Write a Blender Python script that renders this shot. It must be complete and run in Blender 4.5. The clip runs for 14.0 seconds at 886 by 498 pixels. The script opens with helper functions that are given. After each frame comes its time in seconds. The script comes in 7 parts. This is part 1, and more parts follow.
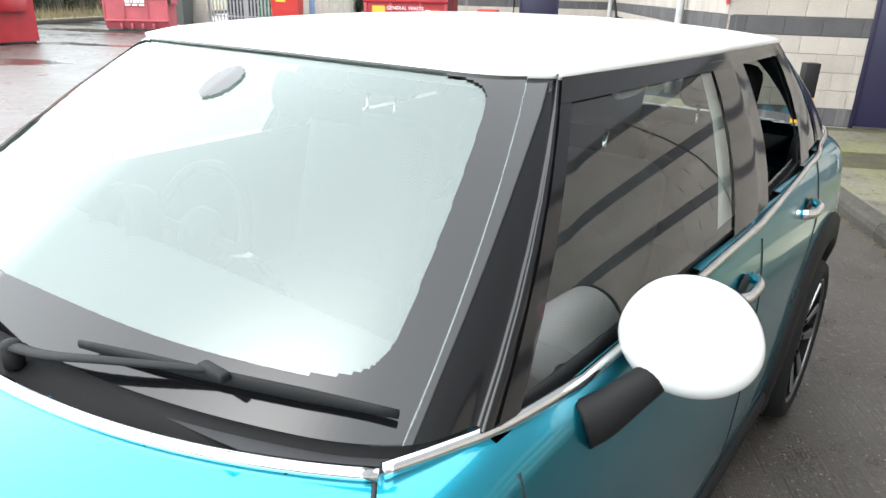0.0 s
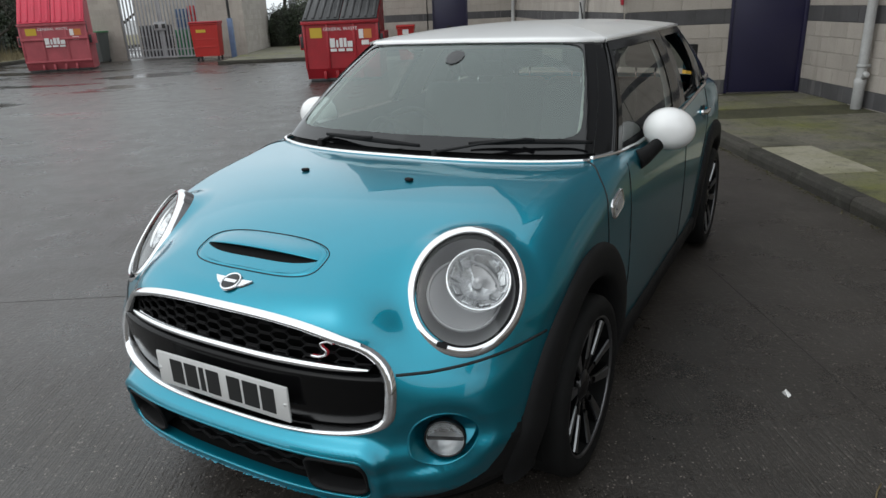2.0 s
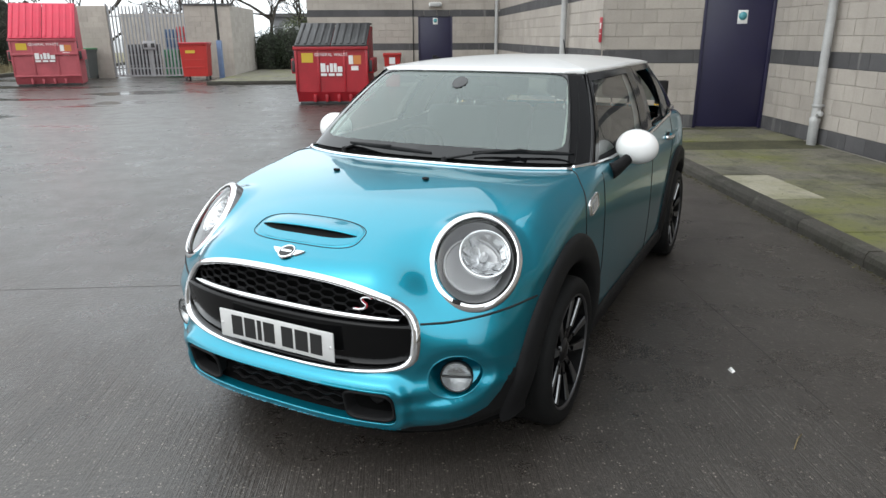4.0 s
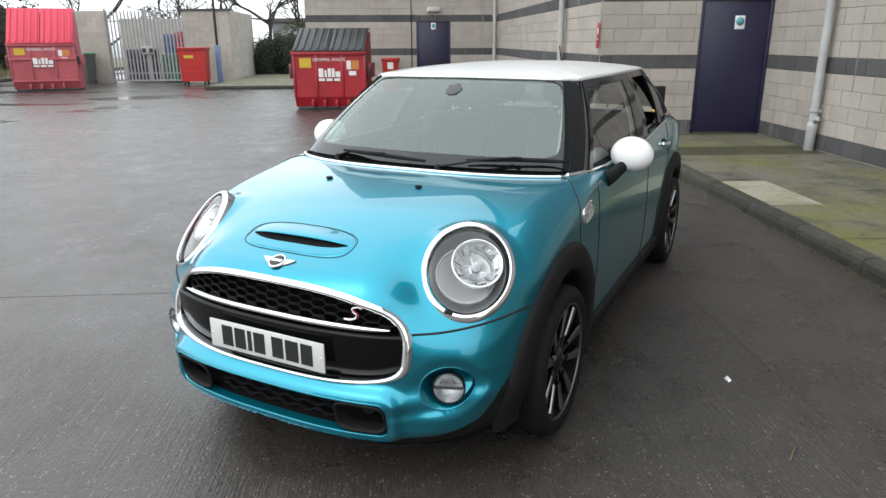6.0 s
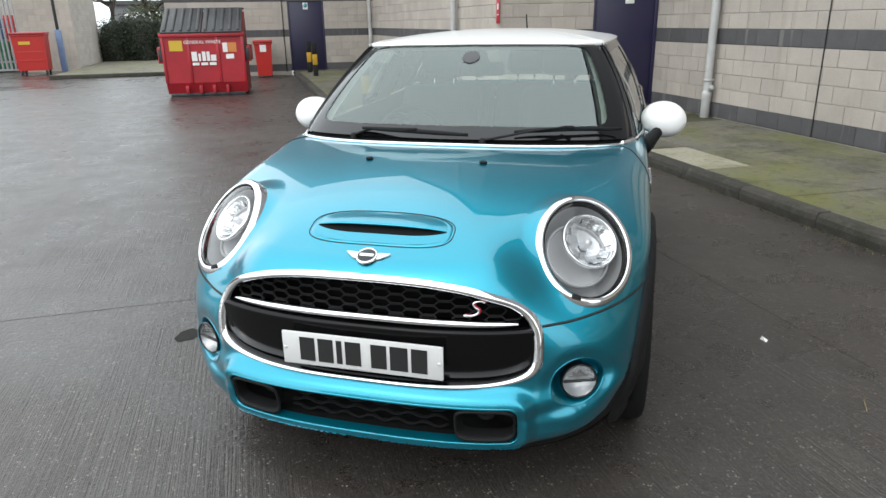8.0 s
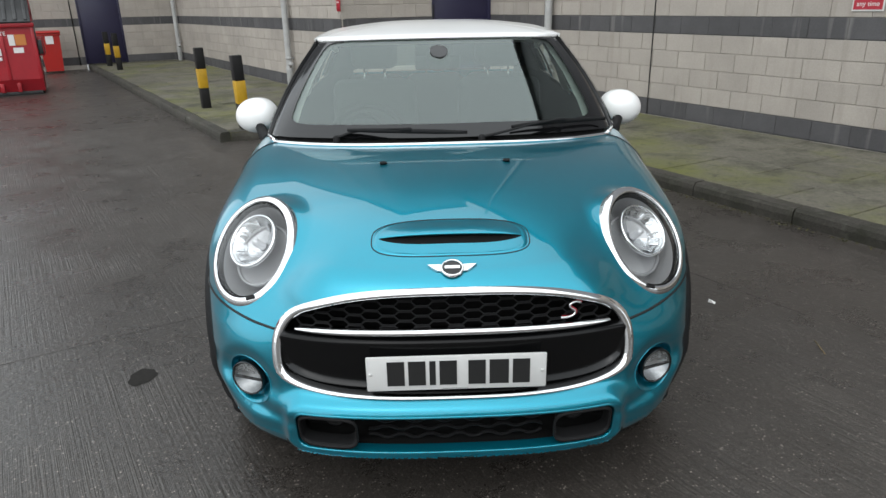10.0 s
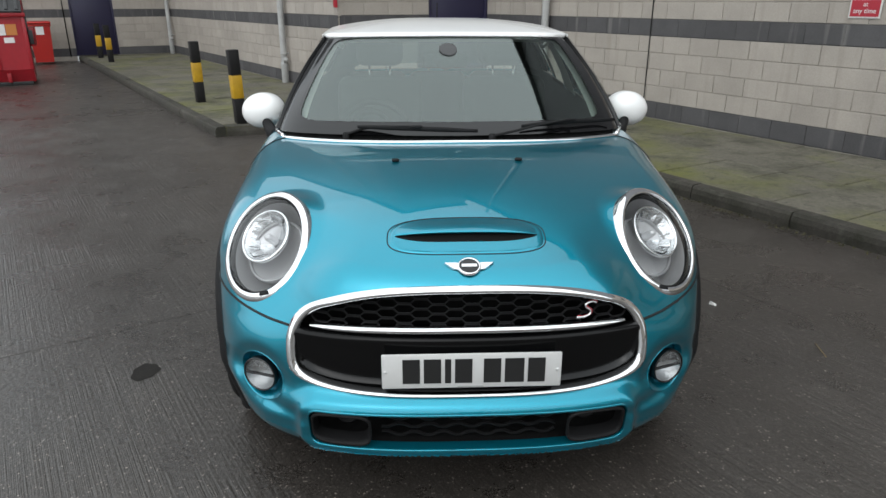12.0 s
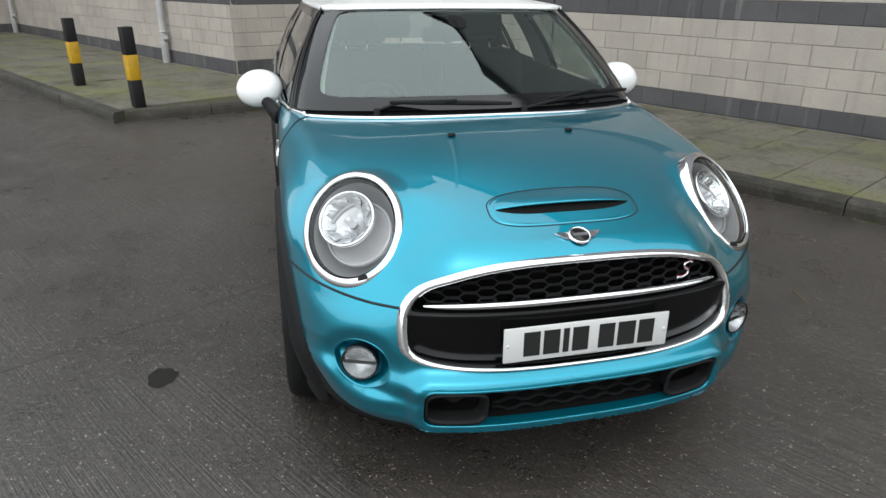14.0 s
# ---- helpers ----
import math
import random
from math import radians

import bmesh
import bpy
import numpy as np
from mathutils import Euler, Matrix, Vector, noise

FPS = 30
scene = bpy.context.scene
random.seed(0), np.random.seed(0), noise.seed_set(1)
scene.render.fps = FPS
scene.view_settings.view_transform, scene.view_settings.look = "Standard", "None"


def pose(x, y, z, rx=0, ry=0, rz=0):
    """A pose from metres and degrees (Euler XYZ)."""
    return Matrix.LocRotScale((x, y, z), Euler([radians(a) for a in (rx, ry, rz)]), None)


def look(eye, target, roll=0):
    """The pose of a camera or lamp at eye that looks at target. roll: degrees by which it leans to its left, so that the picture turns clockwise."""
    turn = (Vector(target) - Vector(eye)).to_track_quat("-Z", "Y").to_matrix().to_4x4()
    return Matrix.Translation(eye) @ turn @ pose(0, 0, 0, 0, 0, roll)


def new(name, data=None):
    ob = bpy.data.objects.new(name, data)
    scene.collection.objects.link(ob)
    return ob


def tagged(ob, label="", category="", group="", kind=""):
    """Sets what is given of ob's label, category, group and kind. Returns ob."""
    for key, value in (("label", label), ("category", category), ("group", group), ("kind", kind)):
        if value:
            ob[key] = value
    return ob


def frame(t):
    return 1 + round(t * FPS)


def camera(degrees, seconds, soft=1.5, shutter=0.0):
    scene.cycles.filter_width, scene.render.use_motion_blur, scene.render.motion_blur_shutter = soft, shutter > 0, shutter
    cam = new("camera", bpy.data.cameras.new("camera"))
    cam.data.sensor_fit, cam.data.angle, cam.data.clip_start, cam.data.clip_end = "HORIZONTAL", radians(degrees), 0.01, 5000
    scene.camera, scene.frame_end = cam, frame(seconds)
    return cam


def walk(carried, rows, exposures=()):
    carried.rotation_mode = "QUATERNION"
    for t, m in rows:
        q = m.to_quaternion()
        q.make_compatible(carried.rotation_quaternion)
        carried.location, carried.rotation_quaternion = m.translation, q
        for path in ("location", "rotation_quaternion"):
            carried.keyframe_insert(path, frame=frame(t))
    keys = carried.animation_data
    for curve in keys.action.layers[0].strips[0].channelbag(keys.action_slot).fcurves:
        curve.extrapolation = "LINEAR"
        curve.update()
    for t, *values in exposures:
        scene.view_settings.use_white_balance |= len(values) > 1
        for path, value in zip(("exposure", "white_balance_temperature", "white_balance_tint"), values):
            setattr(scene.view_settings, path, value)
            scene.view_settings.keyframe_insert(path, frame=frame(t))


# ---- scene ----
cam = camera(66.6, 14.0)
PATH = [
    (0, (1.137, 0.739, 1.517), (0.008, 2.227, 0.802), 1.6),
    (0.25, (1.150, 0.440, 1.536), (0.038, 1.944, 0.832), -0.3),
    (0.5, (1.171, 0.159, 1.545), (0.072, 1.686, 0.865), -2.0),
    (1, (1.273, -0.351, 1.528), (0.200, 1.193, 0.848), -1.3),
    (1.5, (1.332, -0.771, 1.527), (0.320, 0.826, 0.877), -2.2),
    (2, (1.428, -1.159, 1.557), (0.496, 0.476, 0.879), -2.5),
    (2.5, (1.539, -1.479, 1.56), (0.605, 0.161, 0.899), -1.4),
    (3, (1.531, -1.657, 1.569), (0.652, 0.028, 0.945), -0.9),
    (3.5, (1.546, -1.686, 1.574), (0.67, -0.004, 0.938), -0.1),
    (3.7, (1.562, -1.691, 1.573), (0.683, -0.002, 0.964), -0.3),
    (6, (1.576, -1.654, 1.584), (0.698, 0.043, 0.993), -0.3),
    (6.5, (1.548, -1.648, 1.578), (0.681, 0.052, 0.981), 0.3),
    (7, (1.402, -1.691, 1.564), (0.609, 0.038, 0.947), 1.9),
    (7.5, (1.074, -1.77, 1.539), (0.472, 0.018, 0.873), 0.7),
    (8, (0.742, -1.698, 1.507), (0.234, 0.128, 0.867), -1.0),
    (8.2, (0.629, -1.686, 1.522), (0.177, 0.146, 0.86), -1.7),
    (10.3, (-0.095, -1.71, 1.556), (-0.031, 0.167, 0.867), -0.7),
    (10.5, (-0.104, -1.717, 1.557), (-0.035, 0.158, 0.864), -0.5),
    (11, (-0.115, -1.717, 1.557), (-0.06, 0.161, 0.872), -0.7),
    (11.5, (-0.128, -1.714, 1.558), (-0.075, 0.166, 0.877), -0.4),
    (12, (-0.143, -1.698, 1.553), (-0.073, 0.178, 0.863), -0.0),
    (12.5, (-0.182, -1.666, 1.545), (-0.095, 0.204, 0.843), 1.0),
    (13, (-0.44, -1.699, 1.532), (-0.186, 0.165, 0.853), 1.2),
    (13.5, (-0.664, -1.693, 1.539), (-0.31, 0.141, 0.825), 2.1),
    (14, (-0.831, -1.586, 1.527), (-0.383, 0.216, 0.782), 0.5),
]
EXPOSURES = [(0.0, 2.2), (0.5, 1.07), (1.0, 0.38), (1.5, 0.12), (2.0, 0.28), (3.0, 0.8), (6.5, 1.1), (8.0, 1.15), (10.5, 0.74), (12.5, 0.68), (14.0, 0.92)]
walk(cam, [(t, look(eye, target, roll)) for t, eye, target, roll in PATH], EXPOSURES)

# ---- world ----
world = bpy.data.worlds.new("overcast")
scene.world = world
world.use_nodes = True
_wn = world.node_tree
_sky = _wn.nodes.new("ShaderNodeTexSky")
_sky.sky_type = "NISHITA"
_sky.sun_disc = False
_sky.sun_elevation = radians(50)
_sky.sun_rotation = radians(200)
_sky.dust_density = 4.0
_soft = _wn.nodes.new("ShaderNodeHueSaturation")
_soft.inputs["Saturation"].default_value = 0.15
_soft.inputs["Value"].default_value = 1.2
_cloud = _wn.nodes.new("ShaderNodeMix")
_cloud.data_type = "RGBA"
_cloud.inputs["Factor"].default_value = 0.8
_cloud.inputs[7].default_value = (6.3, 6.85, 7.2, 1)
_wn.links.new(_sky.outputs[0], _soft.inputs["Color"])
_wn.links.new(_soft.outputs[0], _cloud.inputs[6])
_wn.links.new(_cloud.outputs[2], _wn.nodes["Background"].inputs["Color"])
_wn.nodes["Background"].inputs["Strength"].default_value = 0.15

_sl = bpy.data.lights.new("sun", "SUN")
_sl.energy, _sl.angle, _sl.color = 0.5, radians(150), (1.0, 0.97, 0.93)
_so = new("sun", _sl)
_so.matrix_world = look((-3, -8, 13), (0, 0, 0))


# ---- materials ----
def mat(name, base, rough=0.5, metal=0.0, coat=0.0, grain=0.0, scale=40.0, stain=0.0, stain_scale=2.0, bump=0.0,
        bump_scale=None, island=0.0, objrand=0.0, spec=0.5, rough_var=0.0, stain_col=None, coat_rough=0.03):
    m = bpy.data.materials.new(name)
    m.use_nodes = True
    nt = m.node_tree
    N, L = nt.nodes, nt.links
    b = N["Principled BSDF"]
    b.inputs["Base Color"].default_value = (*base, 1)
    b.inputs["Roughness"].default_value = rough
    b.inputs["Metallic"].default_value = metal
    b.inputs["Coat Weight"].default_value = coat
    b.inputs["Coat Roughness"].default_value = coat_rough
    b.inputs["Specular IOR Level"].default_value = spec
    tc = N.new("ShaderNodeNewGeometry")
    col = None

    def noise_tex(sc, detail=4.0, rough_=0.6):
        n = N.new("ShaderNodeTexNoise")
        n.inputs["Scale"].default_value = sc
        n.inputs["Detail"].default_value = detail
        n.inputs["Roughness"].default_value = rough_
        L.new(tc.outputs["Position"], n.inputs["Vector"])
        return n.outputs["Fac"]

    def mult(prev, fac, amount):
        mr = N.new("ShaderNodeMapRange")
        mr.inputs["From Min"].default_value, mr.inputs["From Max"].default_value = 0.25, 0.75
        mr.inputs["To Min"].default_value, mr.inputs["To Max"].default_value = 1 - amount, 1 + amount
        L.new(fac, mr.inputs["Value"])
        mx = N.new("ShaderNodeVectorMath")
        mx.operation = "SCALE"
        if prev is None:
            mx.inputs[0].default_value = base
        else:
            L.new(prev, mx.inputs[0])
        L.new(mr.outputs[0], mx.inputs["Scale"])
        return mx.outputs[0]

    if grain:
        col = mult(col, noise_tex(scale, 6.0), grain)
    if stain:
        fac = noise_tex(stain_scale, 5.0, 0.65)
        if stain_col is None:
            col = mult(col, fac, stain)
        else:
            ramp = N.new("ShaderNodeMapRange")
            ramp.inputs["From Min"].default_value, ramp.inputs["From Max"].default_value = 0.45, 0.7
            ramp.inputs["To Max"].default_value = stain
            L.new(fac, ramp.inputs["Value"])
            mx = N.new("ShaderNodeMix")
            mx.data_type = "RGBA"
            L.new(ramp.outputs[0], mx.inputs["Factor"])
            if col is None:
                mx.inputs[6].default_value = (*base, 1)
            else:
                L.new(col, mx.inputs[6])
            mx.inputs[7].default_value = (*stain_col, 1)
            col = mx.outputs[2]
    if island:
        g2 = N.new("ShaderNodeNewGeometry")
        ms = N.new("ShaderNodeMapRange")
        ms.inputs["To Min"].default_value, ms.inputs["To Max"].default_value = 0.25, 0.75
        L.new(g2.outputs["Random Per Island"], ms.inputs["Value"])
        col = mult(col, ms.outputs[0], island)
    if objrand:
        oi = N.new("ShaderNodeObjectInfo")
        ms = N.new("ShaderNodeMapRange")
        ms.inputs["To Min"].default_value, ms.inputs["To Max"].default_value = 0.25, 0.75
        L.new(oi.outputs["Random"], ms.inputs["Value"])
        col = mult(col, ms.outputs[0], objrand)
    if col is not None:
        L.new(col, b.inputs["Base Color"])
    if rough_var:
        mr = N.new("ShaderNodeMapRange")
        mr.inputs["From Min"].default_value, mr.inputs["From Max"].default_value = 0.3, 0.7
        mr.inputs["To Min"].default_value, mr.inputs["To Max"].default_value = max(rough - rough_var, 0.02), min(rough + rough_var, 1)
        L.new(noise_tex(stain_scale * 3, 4.0), mr.inputs["Value"])
        L.new(mr.outputs[0], b.inputs["Roughness"])
    if bump:
        bp = N.new("ShaderNodeBump")
        bp.inputs["Strength"].default_value = bump
        bp.inputs["Distance"].default_value = 0.01
        L.new(noise_tex(bump_scale or scale, 5.0), bp.inputs["Height"])
        L.new(bp.outputs[0], b.inputs["Normal"])
    return m


def glass_mat(name, tint, facing, grazing=4.5, gloss=(1, 1, 1)):
    """A clear pane seen alike from both sides: tinted, with a gloss that grows from face-on to grazing."""
    m = bpy.data.materials.new(name)
    m.use_nodes = True
    N, L = m.node_tree.nodes, m.node_tree.links
    N.remove(N["Principled BSDF"])
    tr, gl, lw, pw, rg, mx = (N.new("ShaderNode" + k) for k in ("BsdfTransparent", "BsdfGlossy", "LayerWeight", "Math", "MapRange", "MixShader"))
    tr.inputs[0].default_value = (*tint, 1)
    gl.inputs["Roughness"].default_value = 0.0
    gl.inputs["Color"].default_value = (*gloss, 1)
    pw.operation = "POWER"
    pw.inputs[1].default_value = grazing
    rg.inputs["To Min"].default_value = facing
    L.new(lw.outputs["Facing"], pw.inputs[0])
    L.new(pw.outputs[0], rg.inputs["Value"])
    L.new(rg.outputs[0], mx.inputs[0])
    L.new(tr.outputs[0], mx.inputs[1])
    L.new(gl.outputs[0], mx.inputs[2])
    L.new(mx.outputs[0], N["Material Output"].inputs["Surface"])
    return m


PAINT = mat("teal_metallic_paint", (0.002, 0.246, 0.345), 0.33, 0.88, 1.0, grain=0.10, scale=900, stain=0.03, stain_scale=5, coat_rough=0.006)
WHITE = mat("white_gloss_paint", (0.84, 0.84, 0.83), 0.28, 0, 0.6, stain=0.03, stain_scale=4)
CHROME = mat("chrome", (0.82, 0.83, 0.84), 0.07, 1.0, grain=0.03, scale=60)
SILVER = mat("brushed_silver", (0.27, 0.275, 0.28), 0.30, 1.0, grain=0.05, scale=90)
BLACK_GLOSS = mat("gloss_black_trim", (0.004, 0.004, 0.0045), 0.08, stain=0.1)
BLACK_PLASTIC = mat("grained_black_plastic", (0.011, 0.011, 0.0115), 0.6, spec=0.15, grain=0.2, scale=300, bump=0.15, bump_scale=700)
BLACK_MATT = mat("matt_black", (0.006, 0.006, 0.006), 0.8, spec=0.1, grain=0.2, scale=60)
GAP = mat("panel_gap_black", (0.004, 0.006, 0.007), 0.7, grain=0.1)
RUBBER = mat("tyre_rubber", (0.008, 0.008, 0.008), 0.7, spec=0.18, grain=0.25, scale=120, stain=0.25, stain_scale=9, bump=0.2, bump_scale=200)
TRIM_GREY = mat("grey_cabin_cloth", (0.045, 0.045, 0.048), 0.9, grain=0.1, scale=20)
HEADLINER = mat("pale_headliner", (0.62, 0.61, 0.58), 0.9, grain=0.06, scale=20)
SCREEN = glass_mat("windscreen_glass", (0.54, 0.62, 0.58), 0.132, 5.0, gloss=(0.90, 1.0, 0.97))
PRIVACY = glass_mat("dark_rear_glass", (0.06, 0.066, 0.066), 0.045)
TINTED = glass_mat("side_glass", (0.62, 0.68, 0.66), 0.075)
REAR = glass_mat("rear_window_glass", (0.30, 0.33, 0.32), 0.06)
LENS = glass_mat("lamp_lens", (0.96, 0.97, 0.97), 0.035)


# ---- geometry helpers ----
class Geo:
    """Vertices and faces gathered for one mesh."""

    def __init__(self):
        self.v, self.f = [], []

    def add(self, verts, faces):
        o = len(self.v)
        self.v.extend(tuple(p) for p in verts)
        self.f.extend(tuple(i + o for i in q) for q in faces)
        return self

    def grid(self, pts, wrap=False, flip=False):
        """pts: rows x columns x 3; wrap joins the last column to the first."""
        pts = np.asarray(pts, float)
        r, c = pts.shape[:2]
        q = []
        for i in range(r - 1):
            for j in range(c if wrap else c - 1):
                k = (j + 1) % c
                a = (i * c + j, i * c + k, (i + 1) * c + k, (i + 1) * c + j)
                q.append(a[::-1] if flip else a)
        return self.add(pts.reshape(-1, 3), q)

    def box(self, c, s, turn=None):
        """An upright or turned box; c its middle, s its sizes."""
        t = turn or Matrix.Identity(3)
        p = [Vector(c) + t @ Vector((i * s[0] / 2, j * s[1] / 2, k * s[2] / 2)) for i in (-1, 1) for j in (-1, 1) for k in (-1, 1)]
        return self.add(p, [(0, 1, 3, 2), (4, 6, 7, 5), (0, 4, 5, 1), (2, 3, 7, 6), (0, 2, 6, 4), (1, 5, 7, 3)])

    def rbox(self, c, s, r=0.01, turn=None, seg=2):
        """A box with rounded edges."""
        bm = bmesh.new()
        bmesh.ops.create_cube(bm, size=1)
        bmesh.ops.scale(bm, vec=s, verts=bm.verts)
        bmesh.ops.bevel(bm, geom=bm.edges[:], offset=min(r, 0.49 * min(s)), segments=seg, profile=0.5, affect="EDGES")
        t = (turn or Matrix.Identity(3)).to_4x4()
        m = Matrix.Translation(c) @ t
        bm.verts.index_update()
        self.add([m @ v.co for v in bm.verts], [[v.index for v in f.verts] for f in bm.faces])
        bm.free()
        return self

    def tube(self, pts, r, n=8, closed=False, flat=1.0, up=(0, 0, 1)):
        """A tube along a line; r a number or one a point; flat squashes it along up."""
        pts = np.asarray(pts, float)
        k = len(pts)
        rs = np.broadcast_to(np.asarray(r, float), (k,))
        nxt = np.roll(pts, -1, 0) if closed else np.vstack([pts[1:], pts[-1:]])
        prv = np.roll(pts, 1, 0) if closed else np.vstack([pts[:1], pts[:-1]])
        d = nxt - prv
        d /= np.linalg.norm(d, axis=1)[:, None] + 1e-12
        s = np.cross(d, np.asarray(up, float))
        bad = np.linalg.norm(s, axis=1) < 1e-3
        s[bad] = np.cross(d[bad], (1.0, 0.3, 0))
        s /= np.linalg.norm(s, axis=1)[:, None]
        u = np.cross(s, d)
        a = np.linspace(0, 2 * np.pi, n, endpoint=False)
        rows = pts[:, None] + rs[:, None, None] * (np.cos(a)[None, :, None] * s[:, None] + flat * np.sin(a)[None, :, None] * u[:, None])
        o = len(self.v)
        self.v.extend(map(tuple, rows.reshape(-1, 3)))
        for i in range(k if closed else k - 1):
            j2 = (i + 1) % k
            for j in range(n):
                m = (j + 1) % n
                self.f.append((o + i * n + j, o + i * n + m, o + j2 * n + m, o + j2 * n + j))
        if not closed:
            self.f.append(tuple(o + j for j in range(n))[::-1])
            self.f.append(tuple(o + (k - 1) * n + j for j in range(n)))
        return self

    def lathe(self, prof, m=None, n=32, a0=0.0, a1=360.0, caps=False):
        """prof: (radius, height) pairs turned round the z axis, laid by the matrix m."""
        m = m or Matrix.Identity(4)
        full = abs(a1 - a0) >= 360
        an = np.radians(np.linspace(a0, a1, n, endpoint=not full))
        pts = [[m @ Vector((r * math.cos(a), r * math.sin(a), h)) for a in an] for r, h in prof]
        return self.grid([[tuple(p) for p in row] for row in pts], wrap=full)

    def disc(self, r, m, n=32, dome=0.0, rings=6):
        """A round cap, domed by that height in its middle."""
        prof = [(max(r * i / rings, 1e-5), dome * (1 - (i / rings) ** 2)) for i in range(rings + 1)]
        return self.lathe(prof[::-1], m, n)


PLACED = {}


def part(name, geo, material, parent=None, label="", smooth=True, normals=None, kind="", category="", group="", angle=None):
    """One mesh object from a Geo in world places, under its parent."""
    me = bpy.data.meshes.new(name)
    base = PLACED.get(parent, Matrix.Identity(4)) if parent else Matrix.Identity(4)
    inv = base.inverted()
    ident = inv == Matrix.Identity(4)
    me.from_pydata(geo.v if ident else [tuple(inv @ Vector(p)) for p in geo.v], [], geo.f)
    me.update()
    if smooth:
        me.polygons.foreach_set("use_smooth", [True] * len(me.polygons))
        if angle:
            me.set_sharp_from_angle(angle=radians(angle))
    if normals is not None:
        me.normals_split_custom_set_from_vertices(normals)
    for m in (material if isinstance(material, (list, tuple)) else [material]):
        me.materials.append(m)
    ob = new(name, me)
    if parent:
        ob.parent = parent
    PLACED[ob] = base
    return tagged(ob, label, category, group, kind)


def thing(name, m, label, category, group="", kind=""):
    """An Empty at a thing's base, that its parts hang from."""
    ob = new(name)
    ob.empty_display_size = 0.1
    ob.matrix_basis = m
    PLACED[ob] = m.copy()
    return tagged(ob, label, category, group, kind)


def spline(keys, k):
    """Catmull-Rom through keys (n x d), k points a span."""
    p = np.asarray(keys, float)
    p = np.vstack([2 * p[0] - p[1], p, 2 * p[-1] - p[-2]])
    out = []
    for i in range(1, len(p) - 2):
        for t in np.linspace(0, 1, k, endpoint=False):
            a, b, c, d = p[i - 1], p[i], p[i + 1], p[i + 2]
            out.append(0.5 * (2 * b + (c - a) * t + (2 * a - 5 * b + 4 * c - d) * t * t + (3 * b - a - 3 * c + d) * t ** 3))
    out.append(p[-2])
    return np.array(out)


def smooth_keys(x, xs, ys):
    """Smooth curve through keys, flat beyond the ends."""
    xs, ys = np.asarray(xs, float), np.asarray(ys, float)
    x = np.clip(x, xs[0], xs[-1])
    m = np.gradient(ys, xs)
    i = np.clip(np.searchsorted(xs, x) - 1, 0, len(xs) - 2)
    h = xs[i + 1] - xs[i]
    t = (x - xs[i]) / h
    return ((2 * t ** 3 - 3 * t ** 2 + 1) * ys[i] + (t ** 3 - 2 * t ** 2 + t) * h * m[i]
            + (-2 * t ** 3 + 3 * t ** 2) * ys[i + 1] + (t ** 3 - t ** 2) * h * m[i + 1])

# ---- the yard: ground ----
YARD_TURN = 31.0
YARD = pose(-1.45, 9.45, 0, 0, 0, YARD_TURN)


